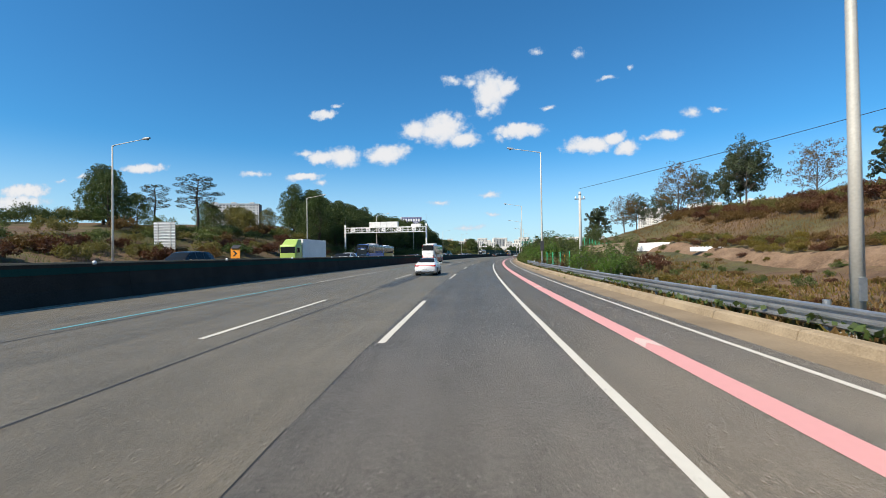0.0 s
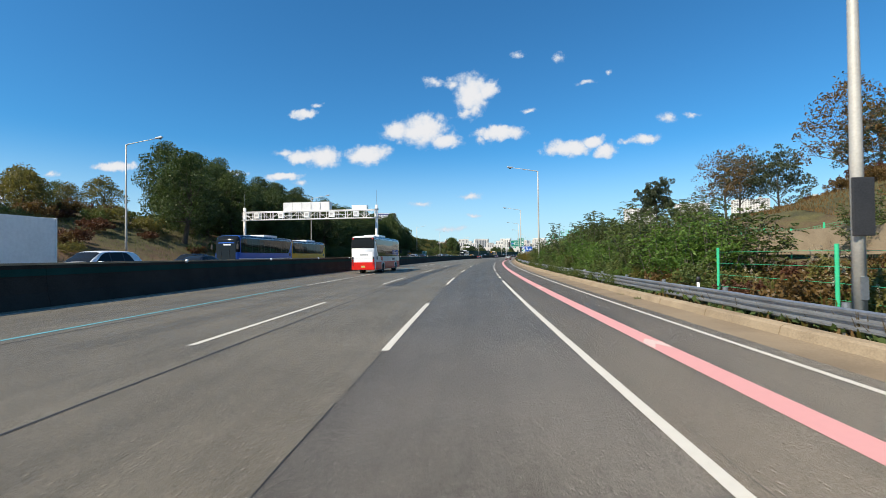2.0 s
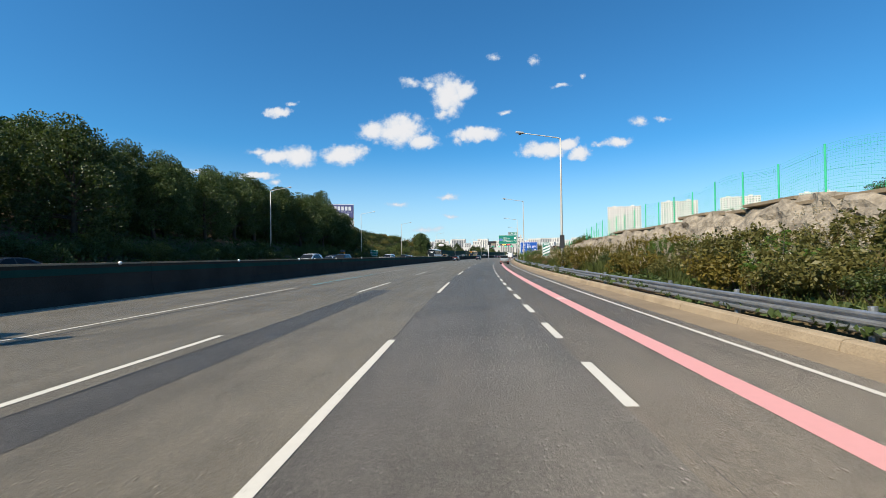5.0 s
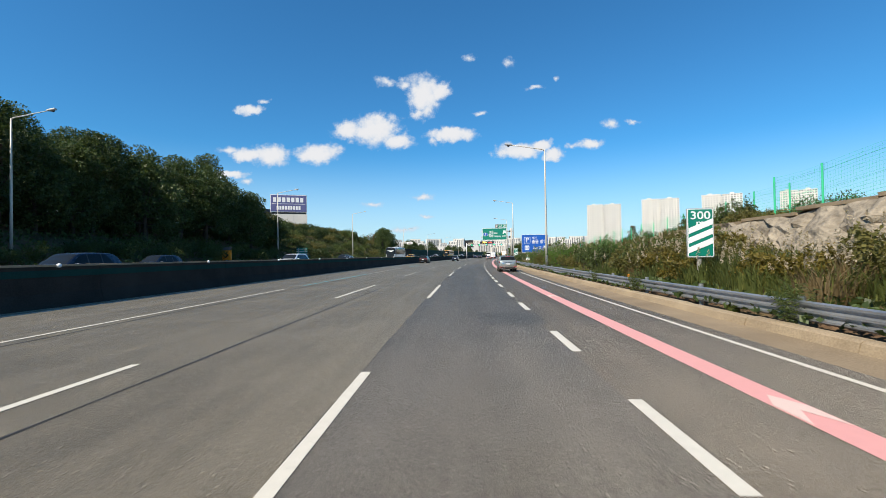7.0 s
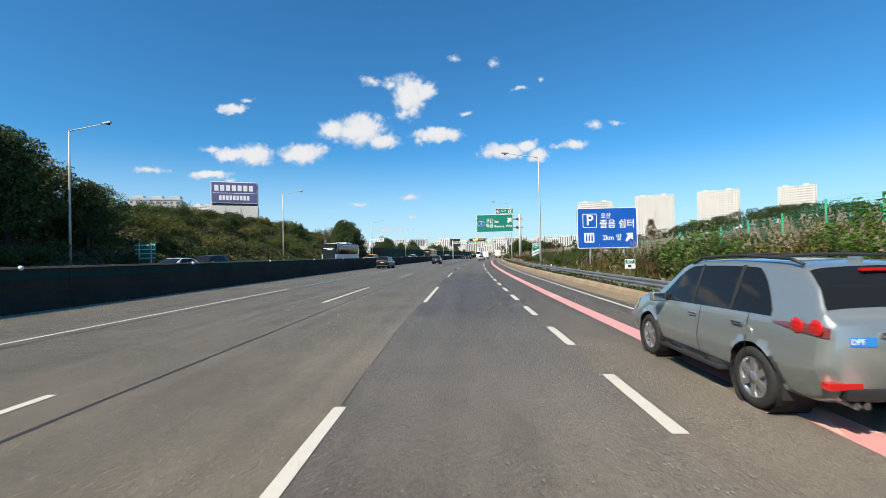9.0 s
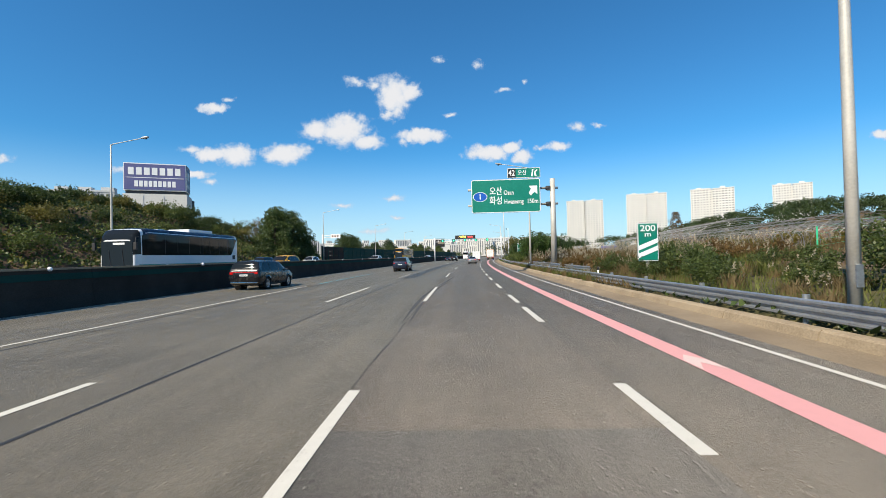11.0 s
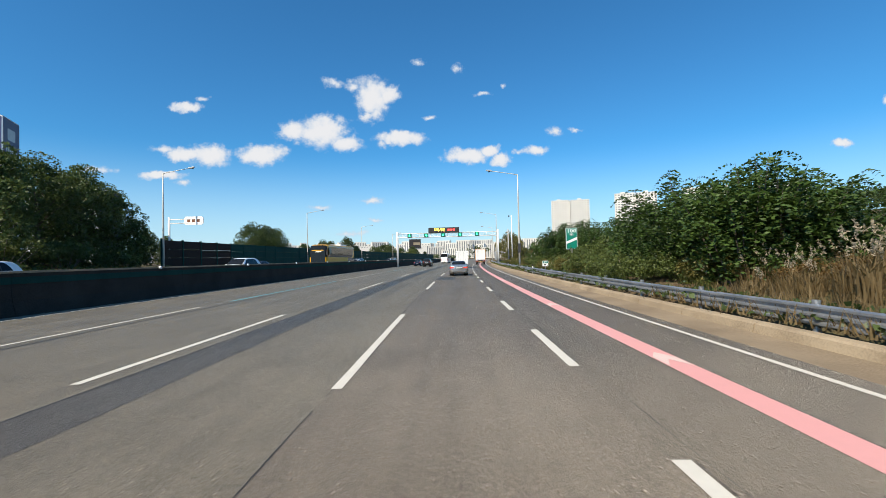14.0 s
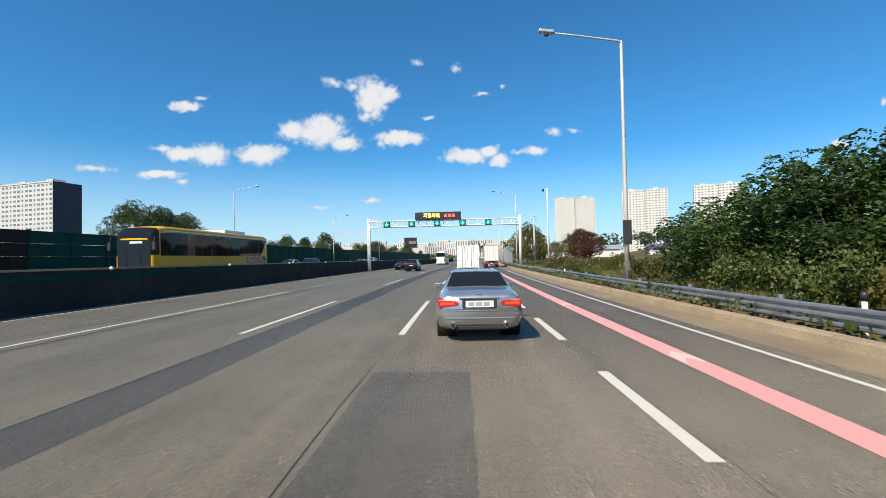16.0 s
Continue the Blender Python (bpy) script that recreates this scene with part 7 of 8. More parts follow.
class Skin:
    """A smooth skin over cross sections: stations of (y, [(x, z), ...]) for one half."""

    def __init__(self, stations):
        self.ys = [s[0] for s in stations]
        self.rows = np.array([s[1] for s in stations], dtype=float)

    def _span(self, values, t):
        i = 0
        while i < len(values) - 2 and t > values[i + 1]:
            i += 1
        f = (t - values[i]) / (values[i + 1] - values[i])
        return i, min(max(f, 0.0), 1.0)

    @staticmethod
    def _blend(a, b, c, d, f, k=0.38):
        m0, m1 = (c - a) * k, (d - b) * k
        return (2 * f ** 3 - 3 * f ** 2 + 1) * b + (f ** 3 - 2 * f ** 2 + f) * m0 + (3 * f ** 2 - 2 * f ** 3) * c + (f ** 3 - f ** 2) * m1

    def at(self, y, v, side=1):
        i, f = self._span(self.ys, y)
        n = len(self.ys)
        row = self._blend(self.rows[max(i - 1, 0)], self.rows[i], self.rows[i + 1], self.rows[min(i + 2, n - 1)], f)
        k = row.shape[0]
        j = min(int(v), k - 2)
        g = v - j
        p = self._blend(row[max(j - 1, 0)], row[j], row[j + 1], row[min(j + 2, k - 1)], g, 0.25)
        return Vector((side * max(p[0], 0.0), y, p[1]))

    def normal(self, y, v, side=1):
        e = 0.02
        a = self.at(y + e, v, side) - self.at(y - e, v, side)
        b = self.at(y, min(v + 0.05, self.rows.shape[1] - 1.0), side) - self.at(y, max(v - 0.05, 0.0), side)
        n = a.cross(b) * -side
        n = n.normalized() if n.length > 1e-9 else Vector((side, 0, 0))
        p = self.at(y, v, side)
        return -n if n.x * p.x + n.z * (p.z - 1.0) < 0 else n

    def body(self, nu=70, nv=6, wheels=(), arch=0.38):
        bm = bmesh.new()
        k = self.rows.shape[1]
        y0, y1 = self.ys[0], self.ys[-1]
        us = sorted(set(list(np.linspace(y0, y1, nu)) + self.ys))
        vs = [j / nv for j in range((k - 1) * nv + 1)]
        grid = {}
        for i, u in enumerate(us):
            for side in (1, -1):
                for j, v in enumerate(vs):
                    if side < 0 and (j == 0 or j == len(vs) - 1):
                        grid[(i, side, j)] = grid[(i, 1, j)]
                        continue
                    p = self.at(u, v, side)
                    for wy, wz in wheels:
                        r = math.hypot(p.y - wy, p.z - wz)
                        if 0.82 * arch < r < 1.16 * arch and abs(p.x) > 0.45:
                            p.y, p.z = wy + (p.y - wy) * arch / r, wz + (p.z - wz) * arch / r
                    grid[(i, side, j)] = bm.verts.new(p)
        for i in range(len(us) - 1):
            for side in (1, -1):
                for j in range(len(vs) - 1):
                    q = [grid[(i, side, j)], grid[(i + 1, side, j)], grid[(i + 1, side, j + 1)], grid[(i, side, j + 1)]]
                    c = sum((v.co for v in q), Vector()) / 4
                    if any(math.hypot(c.y - wy, c.z - wz) < arch * 0.985 for wy, wz in wheels):
                        continue
                    q = list(dict.fromkeys(q))
                    if len(q) > 2:
                        bm.faces.new(q if side > 0 else q[::-1])
        for i in (0, len(us) - 1):
            ring = [grid[(i, 1, j)] for j in range(len(vs))] + [grid[(i, -1, j)] for j in range(len(vs) - 2, 0, -1)]
            bm.faces.new(ring if i else ring[::-1])
        bmesh.ops.recalc_face_normals(bm, faces=bm.faces)
        return bm

    def patch(self, y0, y1, v0, v1, off=0.006, nu=14, nv=6, sides=(1, -1), shape=None):
        """A thin plate that follows the skin; shape may bend its four limits: f -> (v0, v1)."""
        bm = bmesh.new()
        for side in sides:
            g = []
            for i in range(nu + 1):
                f = i / nu
                y = y0 + (y1 - y0) * f
                a, b = shape(f) if shape else (v0, v1)
                g.append([bm.verts.new(self.at(y, a + (b - a) * j / nv, side) + off * self.normal(y, a + (b - a) * j / nv, side)) for j in range(nv + 1)])
            for i in range(nu):
                for j in range(nv):
                    q = [g[i][j], g[i + 1][j], g[i + 1][j + 1], g[i][j + 1]]
                    bm.faces.new(q if side > 0 else q[::-1])
        bmesh.ops.remove_doubles(bm, verts=bm.verts, dist=0.0005)
        bmesh.ops.recalc_face_normals(bm, faces=bm.faces)
        return bm


def lathe(bm, profile, n, centre, side):
    """Turns (radius, x) pairs round the axle."""
    rings = []
    for r, x in profile:
        rings.append([bm.verts.new((centre[0] + side * x, centre[1] + r * math.cos(a), centre[2] + r * math.sin(a))) for a in (2 * math.pi * k / n for k in range(n))])
    for p, q in zip(rings, rings[1:]):
        for k in range(n):
            bm.faces.new((p[k], p[(k + 1) % n], q[(k + 1) % n], q[k]))
    return bm


def wheel(t, x, y, r, side, spokes=7, width=0.23, rim="alloy", spoke_w=0.075):
    c = (x, y, r)
    w = thing("wheel", pose(0, 0, 0), "", "")
    w.parent = t
    for key in ("category",):
        if key in w:
            del w[key]
    k = r * 0.68
    bm = lathe(bmesh.new(), [(k, -width), (r * 0.93, -width), (r, -width * 0.85), (r, -width * 0.15), (r * 0.95, -0.01), (k * 1.05, 0.0), (k, -0.02)], 28, c, side)
    part("tyre", bm, M["tyre"], w, smooth=True)
    bm = lathe(bmesh.new(), [(k * 0.99, -0.015), (k * 0.93, -0.01), (k * 0.9, -0.06), (k * 0.86, -0.12), (0.02, -0.125)], 28, c, side)
    part("rim", bm, M["alloy" if rim == "alloy" else rim], w, smooth=True)
    bm = bmesh.new()
    for q in range(spokes):
        a = 2 * math.pi * q / spokes
        m = Matrix.Translation(c) @ Matrix.Rotation(a, 4, "X")
        xs = (-0.06, -0.015) if side > 0 else (0.015, 0.06)
        box(bm, xs, (-spoke_w / 2, spoke_w / 2), (0.03, k * 0.93), m, 0.008)
    part("spoke_set", bm, M[rim], w)
    bm = lathe(bmesh.new(), [(0.001, -0.008), (0.07, -0.01), (0.085, -0.04)], 14, c, side)
    part("hub_cap", bm, M[rim], w, smooth=True)


def arches(t, wheels, arch, half):
    for wy, wz in wheels:
        for side in (1, -1):
            bm = lathe(bmesh.new(), [(arch * 0.99, 0.0), (arch * 0.99, -0.42), (0.05, -0.42)], 24, (side * half, wy, wz), side)
            part("wheel_arch", bm, M["black"], t)


def plate_at(t, y, z, w=0.5, h=0.11, mat="plate", x=0.0, tilt=0):
    p = part("number_plate", rounded(w, h, 0.012, y - 0.012, y, x, z), M[mat], t)
    for k in range(3):
        part("bar", boxed((x - 0.4 * w + 0.27 * w * k, x - 0.19 * w + 0.27 * w * k), (y - 0.015, y - 0.011), (z - h * 0.28, z + h * 0.28)), M["plate_ink"], p)


def mirror(t, x, y, z, mat):
    for side in (1, -1):
        bm = boxed((-0.02, 0.2), (-0.07, 0.06), (-0.06, 0.09), Matrix.Translation((side * x, y, z)) @ Matrix.Diagonal((side, 1, 1, 1)), 0.03)
        bmesh.ops.recalc_face_normals(bm, faces=bm.faces)
        p = part("door_mirror", bm, M[mat], t, smooth=True)
        bm = boxed((0.01, 0.18), (-0.078, -0.068), (-0.04, 0.07), Matrix.Translation((side * x, y, z)) @ Matrix.Diagonal((side, 1, 1, 1)))
        bmesh.ops.recalc_face_normals(bm, faces=bm.faces)
        part("mirror_glass", bm, M["chrome"], p)


def sec(zb, ws, zm, wm, zs, wd, zr, wr, zc):
    return [(0.0, zb), (ws * 0.8, zb), (ws, zb + 0.07), (wm, zm), (wd, zs), (wr, zr), (wr * 0.62, zc - 0.012), (0.0, zc)]


SEDAN = Skin([
    (0.00, sec(0.40, 0.66, 0.60, 0.79, 0.88, 0.70, 0.95, 0.60, 0.965)),
    (0.10, sec(0.30, 0.80, 0.58, 0.90, 0.93, 0.82, 1.02, 0.68, 1.035)),
    (0.50, sec(0.22, 0.86, 0.56, 0.935, 0.95, 0.86, 1.06, 0.72, 1.08)),
    (1.00, sec(0.20, 0.87, 0.56, 0.945, 0.96, 0.87, 1.10, 0.72, 1.115)),
    (1.40, sec(0.20, 0.88, 0.56, 0.945, 0.965, 0.865, 1.27, 0.65, 1.295)),
    (1.80, sec(0.20, 0.88, 0.56, 0.945, 0.965, 0.86, 1.405, 0.595, 1.44)),
    (2.35, sec(0.20, 0.88, 0.56, 0.945, 0.96, 0.86, 1.435, 0.59, 1.475)),
    (2.90, sec(0.20, 0.88, 0.56, 0.945, 0.95, 0.86, 1.415, 0.60, 1.455)),
    (3.40, sec(0.20, 0.88, 0.56, 0.945, 0.94, 0.86, 1.24, 0.65, 1.28)),
    (3.90, sec(0.20, 0.88, 0.56, 0.945, 0.92, 0.86, 1.01, 0.75, 1.04)),
    (4.45, sec(0.21, 0.86, 0.56, 0.93, 0.86, 0.82, 0.93, 0.70, 0.965)),
    (4.84, sec(0.25, 0.80, 0.55, 0.86, 0.76, 0.74, 0.81, 0.62, 0.83)),
    (4.97, sec(0.36, 0.64, 0.52, 0.72, 0.66, 0.66, 0.70, 0.55, 0.71)),
])
SUV = Skin([
    (0.00, sec(0.45, 0.66, 0.72, 0.82, 1.06, 0.79, 1.12, 0.74, 1.14)),
    (0.10, sec(0.36, 0.80, 0.70, 0.915, 1.08, 0.86, 1.22, 0.79, 1.26)),
    (0.28, sec(0.30, 0.85, 0.68, 0.935, 1.08, 0.88, 1.46, 0.72, 1.52)),
    (0.50, sec(0.28, 0.86, 0.66, 0.94, 1.08, 0.885, 1.62, 0.66, 1.685)),
    (0.95, sec(0.26, 0.87, 0.64, 0.945, 1.07, 0.885, 1.67, 0.655, 1.735)),
    (1.70, sec(0.26, 0.88, 0.64, 0.945, 1.05, 0.885, 1.68, 0.655, 1.75)),
    (2.45, sec(0.26, 0.88, 0.64, 0.945, 1.03, 0.88, 1.66, 0.66, 1.73)),
    (2.85, sec(0.26, 0.88, 0.64, 0.945, 1.02, 0.88, 1.60, 0.67, 1.67)),
    (3.30, sec(0.26, 0.88, 0.64, 0.945, 1.01, 0.88, 1.34, 0.71, 1.39)),
    (3.70, sec(0.26, 0.88, 0.64, 0.945, 1.00, 0.87, 1.09, 0.76, 1.13)),
    (4.25, sec(0.27, 0.86, 0.62, 0.93, 0.95, 0.83, 1.02, 0.70, 1.06)),
    (4.55, sec(0.30, 0.80, 0.60, 0.88, 0.86, 0.76, 0.92, 0.62, 0.95)),
    (4.68, sec(0.40, 0.66, 0.58, 0.74, 0.74, 0.66, 0.80, 0.55, 0.82)),
])
VAN = Skin([
    (0.00, sec(0.42, 0.70, 0.75, 0.88, 1.08, 0.85, 1.13, 0.80, 1.15)),
    (0.10, sec(0.34, 0.84, 0.72, 0.965, 1.10, 0.92, 1.26, 0.84, 1.30)),
    (0.26, sec(0.28, 0.88, 0.70, 0.985, 1.10, 0.94, 1.55, 0.78, 1.62)),
    (0.45, sec(0.25, 0.90, 0.68, 0.99, 1.10, 0.945, 1.66, 0.73, 1.74)),
    (1.20, sec(0.22, 0.91, 0.66, 0.99, 1.09, 0.945, 1.69, 0.72, 1.775)),
    (2.40, sec(0.22, 0.91, 0.66, 0.99, 1.07, 0.94, 1.69, 0.72, 1.77)),
    (3.20, sec(0.22, 0.91, 0.66, 0.99, 1.06, 0.935, 1.62, 0.73, 1.70)),
    (3.75, sec(0.22, 0.91, 0.66, 0.99, 1.05, 0.93, 1.33, 0.77, 1.39)),
    (4.20, sec(0.22, 0.91, 0.66, 0.98, 1.03, 0.92, 1.12, 0.82, 1.16)),
    (4.75, sec(0.24, 0.88, 0.64, 0.96, 0.97, 0.86, 1.03, 0.74, 1.06)),
    (5.05, sec(0.30, 0.80, 0.62, 0.88, 0.86, 0.76, 0.92, 0.64, 0.94)),
    (5.15, sec(0.40, 0.66, 0.58, 0.74, 0.74, 0.66, 0.78, 0.55, 0.80)),
])
CARS = {
    "sedan": dict(skin=SEDAN, wheels=(1.12, 4.05), r=0.335, half=0.945, side=(1.42, 3.66), rear=(1.03, 1.74), front=(2.98, 3.86), pillars=(2.52,), mirror=(0.9, 3.42, 0.98)),
    "suv": dict(skin=SUV, wheels=(0.98, 3.68), r=0.355, half=0.945, side=(0.72, 3.42), rear=(0.12, 0.46), front=(2.88, 3.64), pillars=(1.42, 2.32), mirror=(0.9, 3.18, 1.08)),
    "van": dict(skin=VAN, wheels=(1.1, 4.15), r=0.36, half=0.99, side=(0.4, 3.95), rear=(0.1, 0.42), front=(3.24, 4.12), pillars=(1.55, 2.75), mirror=(0.95, 3.65, 1.12)),
}


def car(kind, m, colour, label, detail=True, spokes=7, group="", name=None, plate="plate", roof=None):
    """A car: its body, glass, lamps, wheels; the rear stands at y = 0."""
    c = CARS[kind]
    sk, r, half = c["skin"], c["r"], c["half"]
    t = thing(name or {"sedan": "sedan_car", "suv": "suv_car", "van": "minivan_car"}[kind], m, label, "car", group)
    wc = [(y, r) for y in c["wheels"]]
    arch = r + 0.065
    part("body", sk.body(60 if not detail else 90, 6, wc, arch), M[colour], t, smooth=True)
    arches(t, wc, arch, half - 0.02)
    for y in c["wheels"]:
        for side in (1, -1):
            wheel(t, side * (half - 0.012), y, r, side, spokes)
    a, b = c["side"]

    def side_shape(f):
        rise = min(1.0, f / 0.16, (1 - f) / 0.3)
        return 4.1, 4.12 + 0.76 * max(0.03, rise) ** 0.6

    part("side_window", sk.patch(a, b, 4.1, 4.9, 0.006, 26, 5, (1,), side_shape), M["tinted"], t, "dark tinted glass", True)
    part("side_window", sk.patch(a, b, 4.1, 4.9, 0.006, 26, 5, (-1,), side_shape), M["tinted"], t, "dark tinted glass", True)
    part("rear_window", sk.patch(c["rear"][0], c["rear"][1], 5.12, 7.0, 0.006, 10, 10), M["tinted"], t, "dark tinted glass", True)
    part("windscreen", sk.patch(c["front"][0], c["front"][1], 5.12, 7.0, 0.006, 10, 10), M["tinted"], t, "dark tinted glass", True)
    for y in c["pillars"]:
        for side in (1, -1):
            part("pillar_trim", sk.patch(y - 0.035, y + 0.035, 4.1, 4.92, 0.009, 2, 6, (side,)), M["trim"], t)
    for side in (1, -1):
        part("sill_trim", sk.patch(c["wheels"][0] + arch + 0.02, c["wheels"][1] - arch - 0.02, 1.9, 2.35, 0.006, 8, 3, (side,)), M["trim"], t)
    for y in [(a + b) / 2 + 0.02] + ([(a + b) / 2 - 1.0] if detail else []):
        for side in (1, -1):
            part("door_seam", sk.patch(y - 0.006, y + 0.006, 2.3, 4.08, 0.003, 1, 12, (side,)), M["black"], t)
            p = sk.at(y + 0.16, 3.72, side)
            part("door_handle", boxed((-0.03, 0.02), (-0.1, 0.1), (-0.018, 0.018), Matrix.Translation(p), 0.012), M["chrome" if detail else colour], t)
    mirror(t, *c["mirror"], colour if colour != "black_car" else "trim")
    if roof:
        part("roof_panel", sk.patch(c["rear"][1] - 0.02, c["front"][0] + 0.1, 5.2, 7.0, 0.007, 12, 8), M[roof], t, "glossy black roof", True)
    # head lamps
    ye = sk.ys[-1]
    for side in (1, -1):
        part("head_lamp", sk.patch(ye - 0.42, ye - 0.06, 3.4, 4.3, 0.008, 8, 4, (side,)), M["lamp_clear"], t)
    part("grille", boxed((-0.5, 0.5), (ye - 0.05, ye + 0.012), (0.42, 0.66), bevel=0.02), M["trim"], t)
    return t


def silver_sedan(m):
    t = car("sedan", m, "silver", "silver saloon car driving ahead with its rear lamps lit", True, 10)
    sk = SEDAN
    for side in (1, -1):
        bm = poly_plate([(side * x, z) for x, z in ((0.45, 0.79), (0.44, 0.845), (0.5, 0.87), (0.74, 0.905), (0.84, 0.9), (0.862, 0.84), (0.85, 0.765), (0.8, 0.75))], -0.014, 0.09)
        lamp = part("tail_lamp", bm, M["tail_red"], t, "red rear lamp")
        part("lit_lens", poly_plate([(side * x, z) for x, z in ((0.52, 0.8), (0.52, 0.845), (0.74, 0.87), (0.82, 0.865), (0.82, 0.79))], -0.02, -0.012), M["tail_lit"], lamp)
        part("clear_lens", poly_plate([(side * x, z) for x, z in ((0.6, 0.888), (0.74, 0.91), (0.84, 0.905), (0.85, 0.89), (0.74, 0.885))], -0.018, -0.01), M["lamp_clear"], lamp, "clear reversing lens")
        part("tail_lamp_side", sk.patch(0.06, 0.42, 3.62, 4.12, 0.008, 8, 4, (side,), lambda f: (3.62, 4.14 - 0.25 * f)), M["tail_red"], t)
        q = part("exhaust", tube(bmesh.new(), [(side * 0.56, -0.03, 0.37), (side * 0.56, 0.2, 0.37)], 0.06, 14), M["chrome"], t, "oval chrome exhaust tip")
        part("exhaust_bore", tube(bmesh.new(), [(side * 0.56, -0.033, 0.37), (side * 0.56, -0.02, 0.37)], 0.045, 14), M["black"], q)
    part("plate_recess", rounded(0.72, 0.2, 0.03, -0.006, 0.01, 0, 0.815), M["dark_metal"], t)
    plate_at(t, -0.008, 0.81, 0.58, 0.135)
    part("boot_trim", boxed((-0.42, 0.42), (-0.016, 0.01), (0.915, 0.938), bevel=0.006), M["chrome"], t, "chrome strip")
    part("emblem", rounded(0.13, 0.05, 0.02, 0.03, 0.045, 0, 0.985), M["chrome"], t)
    part("boot_seam", boxed((-0.72, 0.72), (-0.004, 0.02), (0.695, 0.703)), M["black"], t)
    part("bumper_seam", boxed((-0.8, 0.8), (-0.004, 0.04), (0.655, 0.66)), M["black"], t)
    part("rear_valance", boxed((-0.6, 0.6), (0.03, 0.14), (0.27, 0.36), bevel=0.03), M["trim"], t, "dark lower valance")
    part("bumper_crease", boxed((-0.72, 0.72), (-0.01, 0.05), (0.5, 0.53), bevel=0.012), M["silver"], t)
    part("brake_lamp", boxed((-0.15, 0.15), (-0.012, 0.012), (-0.012, 0.012), Matrix.Translation((0, 1.58, 1.345))), M["tail_lit"], t, "lit high brake lamp")
    for x in (-0.4, 0.4):
        part("head_rest", boxed((x - 0.13, x + 0.13), (-0.06, 0.06), (-0.1, 0.1), Matrix.Translation((x * 0, 1.98, 1.2)), 0.04), M["trim"], t)
    part("antenna", boxed((-0.025, 0.025), (1.9, 2.02), (1.44, 1.5), bevel=0.01), M["silver"], t)
    return t


silver_sedan(stand(327.9, 0.36, 0.0, 0.6))


def white_sedan(m):
    t = car("sedan", m, "white_car", "glossy white saloon car with dark glass and a red lamp bar", True, 9, roof="tinted")
    sk = SEDAN
    part("lamp_bar", boxed((-0.62, 0.62), (-0.014, 0.04), (0.83, 0.885), bevel=0.015), M["tail_red"], t, "full-width red lamp bar")
    for side in (1, -1):
        part("tail_lamp", poly_plate([(side * x, z) for x, z in ((0.5, 0.84), (0.5, 0.91), (0.82, 0.88), (0.86, 0.8), (0.6, 0.79))], -0.02, 0.08), M["tail_red"], t, "red rear lamp")
        part("tail_lamp_side", sk.patch(0.05, 0.5, 3.7, 4.0, 0.008, 8, 4, (side,), lambda f: (3.68 + 0.2 * f, 4.05 - 0.1 * f)), M["tail_red"], t)
        q = part("exhaust_trim", boxed((side * 0.56 - 0.2, side * 0.56 + 0.2), (-0.02, 0.06), (0.33, 0.42), bevel=0.02), M["trim"], t, "black exhaust trim")
        part("exhaust_rim", rounded(0.26, 0.055, 0.02, -0.028, -0.018, side * 0.56, 0.375), M["chrome"], q)
    plate_at(t, -0.008, 0.56, 0.52, 0.11)
    part("lower_trim", boxed((-0.66, 0.66), (-0.006, 0.1), (0.29, 0.345), bevel=0.02), M["trim"], t)
    part("antenna", poly_plate([(0.0, 0.0)] * 0 + [(-0.02, 1.45), (0.02, 1.45), (0.012, 1.53), (-0.012, 1.53)], 1.82, 1.98), M["black"], t)
    for k in range(7):
        part("badge_bar", boxed((-0.2 + 0.06 * k, -0.165 + 0.06 * k), (-0.01, 0.0), (0.735, 0.755)), M["chrome"], t)
    return t


white_sedan(stand(36.45, -3.78, 0.0, 0.5))


